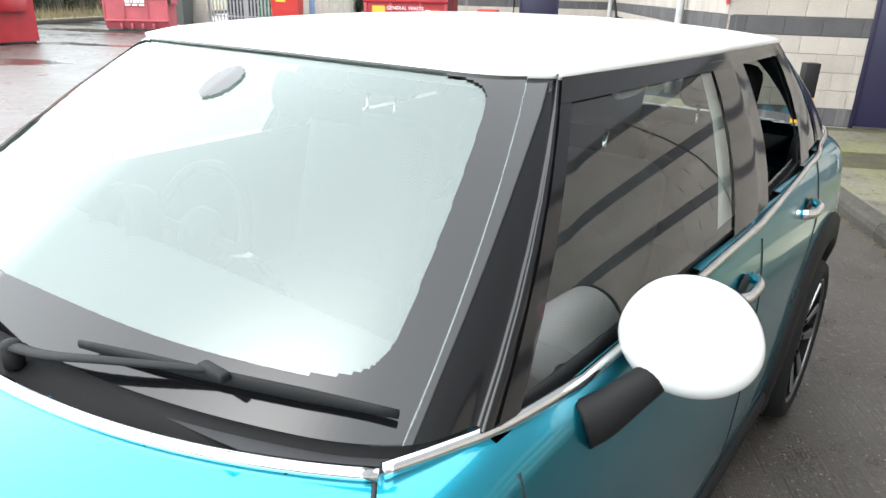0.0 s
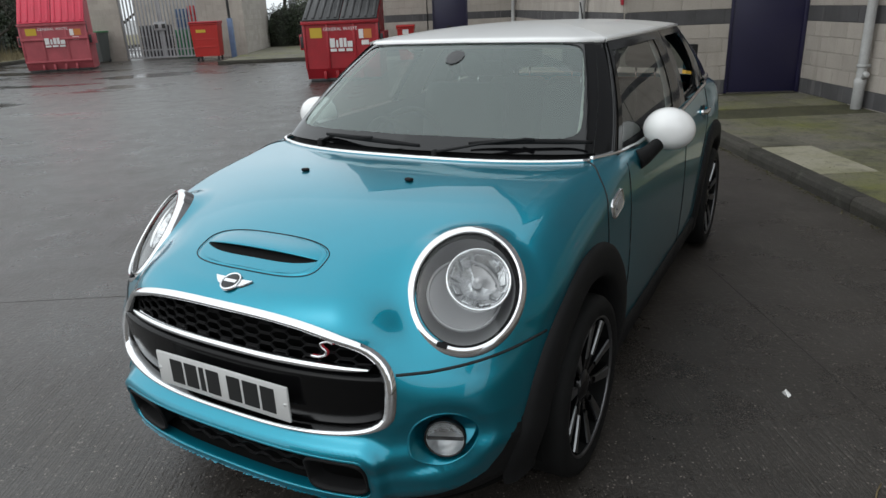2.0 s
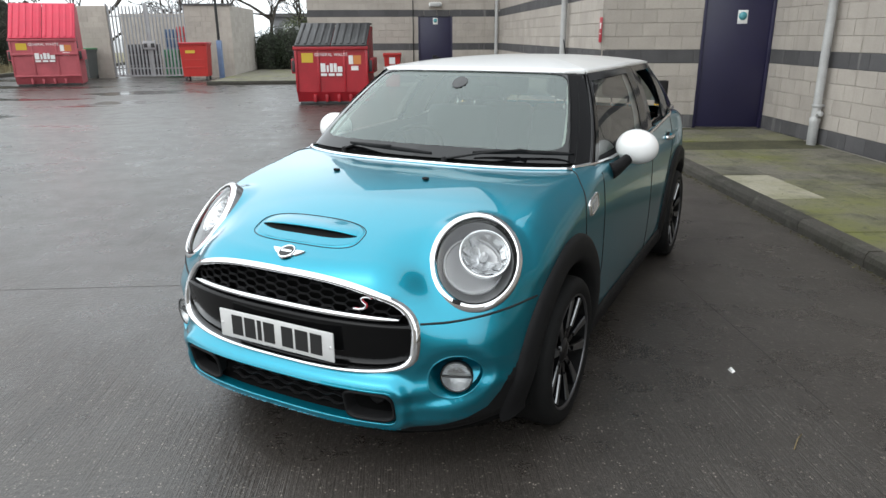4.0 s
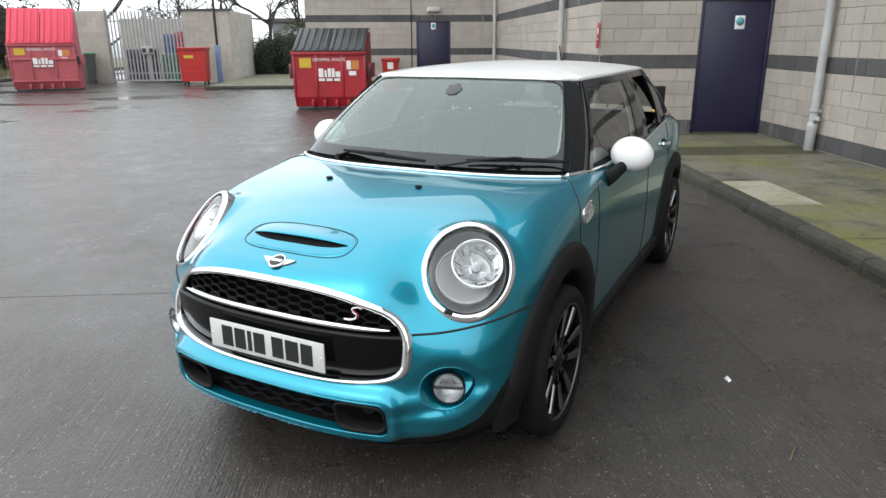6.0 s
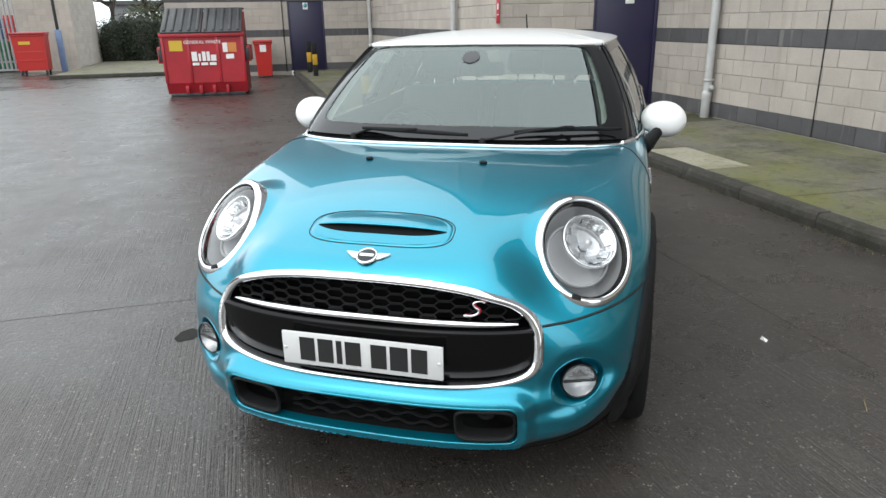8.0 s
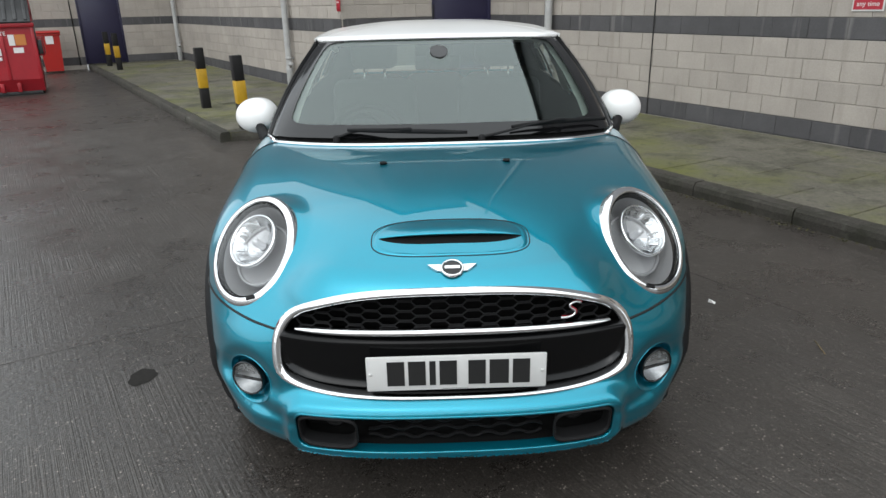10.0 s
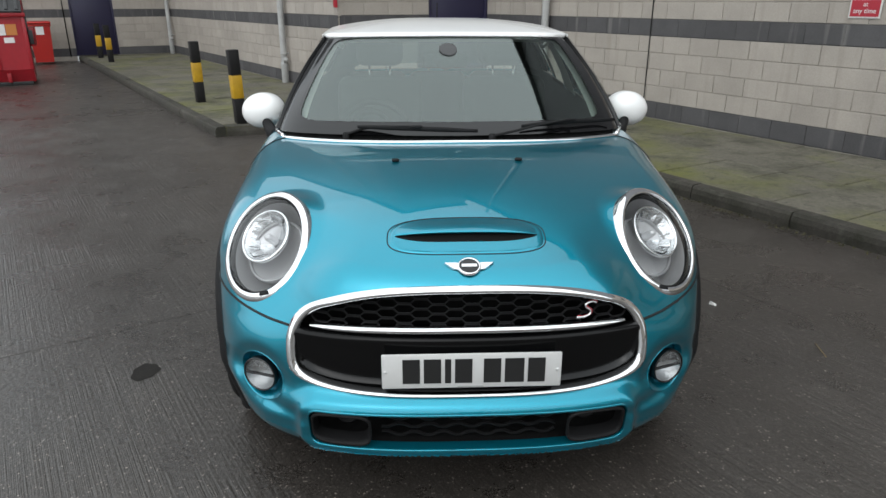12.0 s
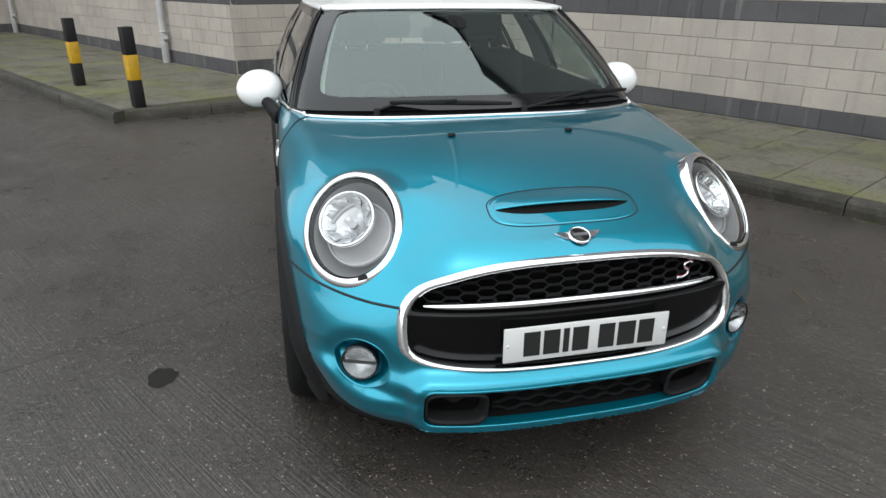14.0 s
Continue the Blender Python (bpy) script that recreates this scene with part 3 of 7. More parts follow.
# parking sign on the long wall
def parking_sign():
    y0, y1, z0, z1 = -6.90, -6.60, 1.40, 1.825
    s = part("parking_sign", ybox(Geo(), RIGHT_X - 0.018, RIGHT_X - 0.010, y0, y1, z0, z1, 0.003), SIGN_WHITE, None, "red and white parking sign on the block wall", category="sign", angle=40)
    part("red_panel", ybox(Geo(), RIGHT_X - 0.0205, RIGHT_X - 0.0175, y0 + 0.015, y1 - 0.015, z0 + 0.015, z0 + 0.165), SIGN_RED, s, smooth=False)
    part("pink_panel", ybox(Geo(), RIGHT_X - 0.0205, RIGHT_X - 0.0175, y0 + 0.03, y1 - 0.03, z0 + 0.18, z1 - 0.03), mat("sign_faded_pink", (0.62, 0.25, 0.30), 0.4, stain=0.1), s, smooth=False)
    base = YF @ pose(RIGHT_X - 0.0215, (y0 + y1) / 2, 0, 0, 0, -90) @ pose(0, 0, 0, 90, 0, 0)
    lettering("sign_words", "any time", 0.062, base @ Matrix.Translation((0, z0 + 0.065, 0)), SIGN_WHITE, s)
    lettering("sign_words", "at", 0.058, base @ Matrix.Translation((0, z0 + 0.125, 0)), SIGN_WHITE, s)


YF = YARD_LONG
parking_sign()
YF = YARD
fs = part("fire_sign", ybox(Geo(), LEFT_X - 0.020, LEFT_X - 0.012, -0.02, 0.12, 1.46, 1.84, 0.003), SIGN_RED, None, "tall narrow red fire sign on the wall", category="sign", angle=40)
part("sign_mark", ybox(Geo(), LEFT_X - 0.0225, LEFT_X - 0.0195, 0.02, 0.08, 1.67, 1.76), SIGN_WHITE, fs, smooth=False)
part("sign_mark", ybox(Geo(), LEFT_X - 0.0225, LEFT_X - 0.0195, 0.01, 0.09, 1.585, 1.60), SIGN_WHITE, fs, smooth=False)

# ---- pavement ----
KX, KL, KY = 0.345, -2.47, -1.90
g = Geo()
plan = [yl(KL + 0.02, FAR_Y + 0.1), yl(KL + 0.02, KY + 0.03), yl(0.42, KY - 0.60), yl(0.75, -2.75), yl(RIGHT_X, -2.75), yl(RIGHT_X + 0.1, FAR_Y + 0.1)]
g.add([(p.x, p.y, z) for z in (0.0, 0.108) for p in plan], [(11, 10, 9, 8, 7, 6)[::-1]] + [(i, (i + 1) % 6, (i + 1) % 6 + 6, i + 6) for i in range(6)])
YF = YARD_LONG
ybox(g, KX + 0.04, RIGHT_X + 0.1, -15.8, -2.4, 0.0, 0.106)
pavement = part("pavement", g, SOIL, None, "mossy slab pavement along the building", kind="structure", category="pavement", smooth=False)
SLABS = {}


def slab(x0, x1, y0, y1, material):
    key = (round(x1 - x0, 3), round(y1 - y0, 3), material.name)
    if key not in SLABS:
        w, l, c = x1 - x0 - 0.008, y1 - y0 - 0.008, 0.005
        v = [(-w / 2, -l / 2, -0.02), (w / 2, -l / 2, -0.02), (w / 2, l / 2, -0.02), (-w / 2, l / 2, -0.02)]
        v += [(x, y, -c) for x, y, _ in v[:4]] + [(x * (1 - 2 * c / w), y * (1 - 2 * c / l), 0) for x, y, _ in v[:4]]
        f = [(8, 9, 10, 11)] + [(k + j, k + (j + 1) % 4, k + 4 + (j + 1) % 4, k + 4 + j) for k in (0, 4) for j in range(4)]
        me = bpy.data.meshes.new("slab")
        me.from_pydata(v, [], f)
        me.materials.append(material)
        SLABS[key] = me
    ob = new("slab", SLABS[key])
    ob.parent = pavement
    rnd = random.Random(int(x0 * 977 + y0 * 131))
    ob.matrix_basis = YF @ pose((x0 + x1) / 2, (y0 + y1) / 2, 0.119 + rnd.uniform(-0.003, 0.004), rnd.uniform(-0.35, 0.35), rnd.uniform(-0.35, 0.35), 0)


xs = [KX + 0.128, 0.98, 1.41, 1.84, 2.26, RIGHT_X - 0.03]
y_rows = [-2.51, -3.07, -3.63] + [-4.19 - 0.56 * i for i in range(19)]
for i, (y1, y0) in enumerate(zip(y_rows, y_rows[1:])):
    for x0, x1 in zip(xs, xs[1:]):
        slab(x0, x1, y0, y1, PALE_SLAB if x0 < 0.6 and i in (3, 4) else SLAB)
YF = YARD
xs2 = list(np.linspace(KL + 0.14, LEFT_X - 0.03, 5))
for i in range(22):
    y0 = KY + 0.18 + 0.61 * i
    if y0 + 0.61 > FAR_Y:
        break
    for x0, x1 in zip(xs2, xs2[1:]):
        slab(x0, x1, y0, y0 + 0.61, SLAB)
    if y0 + 0.61 < DOOR_Y:
        for x0, x1 in zip(np.linspace(LEFT_X - 0.03, RIGHT_X - 0.03, 6), np.linspace(LEFT_X - 0.03, RIGHT_X - 0.03, 6)[1:]):
            slab(x0, x1, y0, y0 + 0.61, SLAB)


def kerb_run(x0, y0, x1, y1, inward):
    """Kerb stones laid end to end from one yard place to another; inward: to the pavement's side."""
    n = max(1, round(math.hypot(x1 - x0, y1 - y0) / 0.915))
    ang = math.degrees(math.atan2(y1 - y0, x1 - x0))
    l = math.hypot(x1 - x0, y1 - y0) / n
    prof = [(0.0, 0.0), (-0.004, 0.06), (0.004, 0.098), (0.022, 0.120), (0.125, 0.123), (0.125, 0.0)]
    v, f = [], []
    for x in (0.005, l - 0.005):
        v += [(x, p * inward, z) for p, z in prof]
    k = len(prof)
    for j in range(k - 1):
        q = (j, k + j, k + j + 1, j + 1)
        f.append(q if inward < 0 else q[::-1])
    f += [tuple(range(k)), tuple(range(2 * k - 1, k - 1, -1))]
    me = bpy.data.meshes.new("kerb_stone")
    me.from_pydata(v, [], f)
    me.materials.append(KERB)
    for i in range(n):
        ob = new("kerb_stone", me)
        ob.parent = pavement
        rnd = random.Random(i + int(100 * x0))
        ob.matrix_basis = YF @ pose(x0 + (x1 - x0) * i / n, y0 + (y1 - y0) * i / n, rnd.uniform(-0.006, 0.003), rnd.uniform(-0.6, 0.6), 0, ang + rnd.uniform(-0.25, 0.25))


kerb_run(KL + 0.13, KY, 0.42, KY - 0.66, 1)
kerb_run(KL, FAR_Y, KL, KY, 1)
YF = YARD_LONG
kerb_run(KX, -2.46, KX, -15.8, 1)
YF = YARD


def bollard(x, y, lean):
    m = YARD @ pose(x, y, 0, lean[0], lean[1], 0)
    t = thing("bollard", m, "square black bollard with a yellow band on the pavement", "bollard", "bollards along the kerb")
    r = m.to_3x3()
    for name, z0, z1, mt, w in (("lower_post", 0.10, 0.42, BOLLARD_BLACK, 0.125), ("yellow_band", 0.42, 0.70, YELLOW, 0.127), ("upper_post", 0.70, 1.00, BOLLARD_BLACK, 0.125)):
        part(name, Geo().rbox(m @ Vector((0, 0, (z0 + z1) / 2)), (w, w, z1 - z0), 0.008, r), mt, t, angle=40)


for x, y, ln in ((-2.03, 0.44, (0.5, -0.8)), (-2.09, -1.70, (-0.6, -1.2)), (-2.05, 10.5, (0, 0.6)), (-2.02, 8.95, (0.3, -0.5)), (0.29, -2.22, (0, 0))):
    bollard(x, y, ln)

# litter, twig and a damp patch on the concrete
LITTER = mat("white_paper", (0.75, 0.74, 0.72), 0.8, grain=0.06)
g = Geo()
g.add([(1.432, 1.598, 0.002), (1.445, 1.618, 0.012), (1.468, 1.585, 0.006), (1.458, 1.566, 0.002), (1.443, 1.587, 0.018)], [(0, 4, 1), (1, 4, 2), (2, 4, 3), (3, 4, 0)])
part("litter", g, LITTER, None, "crumpled scrap of white paper on the ground", category="litter", smooth=False)
part("twig", Geo().tube([(1.76, 1.13, 0.004), (1.745, 1.07, 0.009), (1.735, 0.995, 0.005)], 0.0025, 6), mat("dry_straw", (0.16, 0.12, 0.06), 0.9, grain=0.2), None, "thin straw-coloured twig on the ground", category="twig")
an = np.linspace(0, 2 * np.pi, 40, endpoint=False)
rr = 1 + 0.07 * np.sin(3 * an + 1) + 0.05 * np.sin(7 * an)
g = Geo().add([(-1.372 + 0.058 * c * k, 0.985 + 0.075 * s * k, 0.0015) for c, s, k in zip(np.cos(an), np.sin(an), rr)], [tuple(range(40))])
part("oil_stain", g, mat("dark_damp_stain", (0.017, 0.0155, 0.014), 0.6, spec=0.1, grain=0.35, scale=60), None, "small dark damp stain on the concrete", category="stain", smooth=False)

# unseen plain wall added to close the yard behind, sized for the car's reflections
part("wall_boundary", ybox(Geo(), -26.0, 3.0, -23.4, -23.0, 0.0, 4.4), BLOCK_JOINED, None, "plain unseen block wall added behind the camera", kind="structure", category="wall", smooth=False)

# moss, grit and dead leaves gathered along the kerb's foot and on the slabs
rng_d = random.Random(21)
YF = YARD_LONG
g = Geo()
for k in range(900):
    y = -rng_d.uniform(2.6, 10.5)
    onslab = k % 4 == 0
    x = KX + (rng_d.uniform(0.02, 0.45) if onslab else -abs(rng_d.gauss(0, 0.035)) - 0.004)
    z = 0.121 if onslab else 0.001
    r = rng_d.uniform(0.004, 0.013) * (0.6 if onslab else 1.0)
    c = yl(x, y, z)
    a = rng_d.uniform(0, 6.3)
    v = [c + Vector((r * math.cos(a + 1.26 * j) * rng_d.uniform(0.6, 1.2), r * math.sin(a + 1.26 * j) * rng_d.uniform(0.6, 1.2), 0.0)) for j in range(5)]
    v.append(c + Vector((0, 0, r * rng_d.uniform(0.35, 0.9))))
    g.add(v, [(j, (j + 1) % 5, 5) for j in range(5)])
part("kerb_debris", g, mat("moss_and_leaf_litter", (0.050, 0.046, 0.018), 0.95, grain=0.3, scale=60, island=0.6), None, "moss and leaf litter along the kerb", kind="stuff", category="litter", smooth=False)

YF = YARD

# ---- the car: body form ----
def smax(a, b, k):
    return np.minimum(-k, np.maximum(a, b)) + np.sqrt(np.maximum(a + k, 0) ** 2 + np.maximum(b + k, 0) ** 2)


def smin(a, b, k):
    return -smax(-a, -b, k)


AXLE_F, AXLE_R, WHEEL_R = 0.82, 3.387, 0.315
LAMP_C = np.array((0.632, 0.362, 0.803))
LAMP_N = np.array((0.42, -0.62, 0.62)) / np.linalg.norm((0.42, -0.62, 0.62))
LAMP_U = np.array((-0.02, 0.726, 0.688))
LAMP_U = LAMP_U - LAMP_N * (LAMP_U @ LAMP_N)
LAMP_U /= np.linalg.norm(LAMP_U)
LAMP_S = np.cross(LAMP_U, LAMP_N)
LAMP_RS, LAMP_RU = 0.155, 0.182
GRILLE = (0.0, 0.560, 0.531, 0.213, 0.108)
G_UP, G_LOW = 2.7, 3.6
FOG_C = np.array((0.642, 0.19, 0.441))


def hood_top(x, y):
    h0 = smooth_keys(y, [-0.1, 0.0, 0.05, 0.11, 0.22, 0.45, 0.74, 0.985, 1.2, 1.5, 3.3, 3.7, 4.1],
                     [0.72, 0.772, 0.793, 0.818, 0.868, 0.945, 0.993, 1.006, 1.008, 1.005, 1.055, 1.05, 1.02])
    c = smooth_keys(y, [0.0, 0.2, 0.4, 0.75, 1.1, 1.3], [0.05, 0.075, 0.085, 0.05, 0.02, 0.008])
    return h0 - c * (np.abs(x) / 0.7) ** 2.2


def body_base(x, y, z):
    """Signed form of the closed body, without the hollows; below nought inside."""
    ax = np.abs(x)
    a = smooth_keys(z, [0.15, 0.3, 0.5, 0.7, 0.86, 0.96, 1.02, 1.1], [0.80, 0.826, 0.841, 0.843, 0.836, 0.821, 0.806, 0.78])
    yf = smooth_keys(z, [0.15, 0.22, 0.26, 0.30, 0.36, 0.40, 0.44, 0.5, 0.6, 0.72, 0.8, 0.95],
                     [0.07, 0.035, 0.018, 0.022, 0.012, 0.002, 0.018, 0.022, 0.022, 0.030, 0.045, 0.09])
    vf = np.maximum((yf + 0.62 - y) / 0.62, 0)
    yr = 4.0 - 0.10 * np.maximum(z - 0.7, 0)
    vr = np.maximum((y - (yr - 0.5)) / 0.5, 0)
    e = np.interp(z, [0.50, 0.70], [2.75, 2.3])
    low = np.clip((0.44 - z) / 0.22, 0, 1)
    af = a - 0.045 * low * low * np.clip((0.62 - y) / 0.3, 0, 1)
    rf = ((ax / af) ** e + vf ** e + 1e-9) ** (1 / e)
    rr = ((ax / a) ** 2.8 + vr ** 2.8 + 1e-9) ** (1 / 2.8)
    out = (np.maximum(rf, rr) - 1) * 0.72
    k = smooth_keys(y, [0.0, 0.15, 0.5, 0.95, 1.2, 1.5, 3.4, 3.7], [0.06, 0.075, 0.11, 0.10, 0.06, 0.04, 0.04, 0.08])
    f = smax(out, z - hood_top(x, y), k)
    f = smax(f, 0.205 - z, 0.03)
    dx, dy, dz = ax - LAMP_C[0], y - LAMP_C[1], z - LAMP_C[2]
    s = dx * LAMP_S[0] + dy * LAMP_S[1] + dz * LAMP_S[2]
    u = dx * LAMP_U[0] + dy * LAMP_U[1] + dz * LAMP_U[2]
    n = dx * LAMP_N[0] + dy * LAMP_N[1] + dz * LAMP_N[2]
    rho = np.sqrt((s / LAMP_RS) ** 2 + (u / LAMP_RU) ** 2)
    rad = (rho - 1.0) * 0.16
    pod = smax(smax(rad + 0.006 + 0.10 * n, n + 0.008, 0.012), -n - 0.22, 0.02)
    f = smin(f, pod, 0.06)
    # the bonnet lies no prouder than the lamp's face round its rim
    w = np.clip((0.22 - rad) / 0.21, 0, 1)
    w = w * w * (3 - 2 * w)
    f = f + (smax(f, n - 0.010, 0.06) - f) * w
    # shallow dish round the fog lamp
    f = f + 0.018 * np.exp(-(np.hypot(ax - FOG_C[0], z - FOG_C[2]) / 0.100) ** 6) * np.clip((0.5 - y) / 0.1, 0, 1)
    # raised frame round the lower intake
    i = smax(ax - 0.486, np.abs(z - 0.339) - 0.070, 0.03)
    near = np.exp(-(np.maximum(i - 0.014, 0) / 0.022) ** 2) * np.clip((0.35 - y) / 0.1, 0, 1) * np.clip((z - 0.22) / 0.03, 0, 1)
    f = f - 0.030 * near
    # ledge that runs out from the intake's ends below the fog lamps
    ledge = 0.345 + 0.05 * np.clip((ax - 0.52) / 0.22, 0, 1) ** 2
    lift = 1 / (1 + np.exp(np.clip((z - ledge) / 0.007, -30, 30))) * np.clip((z - 0.25) / 0.04, 0, 1)
    return f - 0.016 * lift * np.clip((ax - 0.47) / 0.04, 0, 1) * np.clip((0.76 - ax) / 0.12, 0, 1) * np.clip((0.5 - y) / 0.1, 0, 1)


def lamp_axes(x, y, z):
    """A place in the head lamp's own axes: across, along its height, out of its face."""
    d = np.stack([np.abs(x) - LAMP_C[0], y - LAMP_C[1], z - LAMP_C[2]], -1)
    return d @ LAMP_S, d @ LAMP_U, d @ LAMP_N


def cut_grille(x, y, z):
    gx, gz, gw, gu, gl = GRILLE
    up = ((np.abs(x) / gw) ** G_UP + (np.abs(z - gz) / gu) ** G_UP + 1e-9) ** (1 / G_UP)
    low = ((np.abs(x) / gw) ** G_LOW + (np.abs(z - gz) / gl) ** G_LOW + 1e-9) ** (1 / G_LOW)
    g = (np.where(z > gz, up, low) - 1) * 0.2
    return np.maximum(g, y - 0.30)


def cut_intake(x, y, z):
    return np.maximum(smax(np.abs(x) - 0.480, np.abs(z - 0.339) - 0.063, 0.028), y - 0.30)


def cut_fog(x, y, z):
    return np.maximum(np.hypot(np.abs(x) - FOG_C[0], z - FOG_C[2]) - 0.074, y - 0.5)


def cut_lamp(x, y, z):
    s, u, n = lamp_axes(x, y, z)
    return np.maximum((np.sqrt((s / LAMP_RS) ** 2 + (u / LAMP_RU) ** 2) - 0.90) * 0.16, np.abs(n) - 0.03)


CUTS = (cut_grille, cut_intake, cut_fog, cut_lamp)


def march(fn, o, d, far=1.7, steps=20):
    """Where rays from inside leave the form, by halving."""
    o, d = np.asarray(o, float), np.asarray(d, float)
    lo, hi = np.zeros(len(o)), np.full(len(o), far)
    for _ in range(steps):
        mid = (lo + hi) / 2
        out = fn(*(o + d * mid[:, None]).T) > 0
        hi, lo = np.where(out, mid, hi), np.where(out, lo, mid)
    return o + d * ((lo + hi) / 2)[:, None]


def slope_raw(fn, p, e=0.0015):
    return np.stack([fn(*(p + np.eye(3)[i] * e).T) - fn(*(p - np.eye(3)[i] * e).T) for i in range(3)], 1) / (2 * e)


def slope(fn, p, e=0.0015):
    """Outward normals of the form."""
    g = np.stack([fn(*(p + np.eye(3)[i] * e).T) - fn(*(p - np.eye(3)[i] * e).T) for i in range(3)], 1)
    return g / (np.linalg.norm(g, axis=1)[:, None] + 1e-12)


def on_side(y, z, fn=body_base):
    y, z = np.broadcast_arrays(np.asarray(y, float), np.asarray(z, float))
    o = np.stack([0 * y, y, z], -1).reshape(-1, 3)
    return march(fn, o, np.broadcast_to((1.0, 0, 0), o.shape), 1.2).reshape(*y.shape, 3)


def on_top(x, y, fn=body_base):
    x, y = np.broadcast_arrays(np.asarray(x, float), np.asarray(y, float))
    o = np.stack([x, y, 0 * x + 0.6], -1).reshape(-1, 3)
    return march(fn, o, np.broadcast_to((0, 0, 1.0), o.shape), 0.8).reshape(*x.shape, 3)


def on_front(x, z, fn=body_base):
    x, z = np.broadcast_arrays(np.asarray(x, float), np.asarray(z, float))
    o = np.stack([x, 0 * x + 0.75, z], -1).reshape(-1, 3)
    return march(fn, o, np.broadcast_to((0, -1.0, 0), o.shape), 1.0).reshape(*x.shape, 3)


car = thing("car", pose(0, 2.0, 0), "teal metallic hatchback with white roof, parked on wet concrete", "car")
LIFT = 0.013
car.matrix_basis = pose(0, 2.0, LIFT)

# outline of the glasshouse at the belt and at the roof's edge: front middle, round the side, to the back
BELT = spline([(0, 1.035, 1.022), (0.35, 1.078, 1.02), (0.60, 1.157, 1.015), (0.715, 1.230, 1.012), (0.755, 1.310, 1.012), (0.782, 1.41, 1.010),
               (0.802, 2.27, 1.024), (0.802, 2.47, 1.030), (0.788, 2.95, 1.052), (0.770, 3.24, 1.068), (0.64, 3.70, 1.08), (0, 3.79, 1.085)], 12)
EDGE = spline([(0, 1.640, 1.388), (0.32, 1.649, 1.386), (0.485, 1.674, 1.383), (0.550, 1.735, 1.381), (0.580, 1.775, 1.381), (0.596, 1.82, 1.382),
               (0.622, 2.45, 1.388), (0.620, 2.62, 1.388), (0.602, 3.10, 1.382), (0.582, 3.25, 1.376), (0.47, 3.42, 1.366), (0, 3.49, 1.364)], 12)


def house(i, h, swell=0.022):
    """A place on the glasshouse: i along the outline, h from belt to roof edge."""
    p = BELT[i] * (1 - h) + EDGE[i] * h
    q = BELT[i] + EDGE[i]
    d = np.array((q[0] * 1.1, (q[1] / 2 - 2.4) * 0.55, 0.25))
    return p + d / np.linalg.norm(d) * swell * 4 * h * (1 - h)


def inside_belt(x, y, inset=0.02):
    """Whether plan points lie within the belt outline."""
    ax = np.abs(x)
    n = len(BELT)
    front, back = BELT[:n // 2], BELT[n // 2:]
    yf = np.interp(ax, front[:70, 0], front[:70, 1])
    yb = np.interp(ax, back[::-1, 0], back[::-1, 1])
    return (y > yf + inset) & (y < yb - inset) & (ax < 0.80 - inset)


def seam_z(ax):
    """Height of the shut line between bonnet and bumper."""
    return 0.634 + 0.036 * np.clip((ax - 0.60) / 0.21, 0, 1) ** 1.5


def strip_y(ax):
    """The bonnet's back edge."""
    return 0.985 + 0.203 * (ax / 0.715) ** 2.4


def spat_line(x, y, z):
    """Above nought over the edge where the painted bumper ends and its black lower corner begins."""
    ax = np.abs(x)
    return z - np.interp(ax, [0.0, 0.5, 0.6, 0.68, 0.73, 0.766, 0.79, 0.85], [0.256, 0.254, 0.258, 0.280, 0.307, 0.364, 0.42, 0.60])


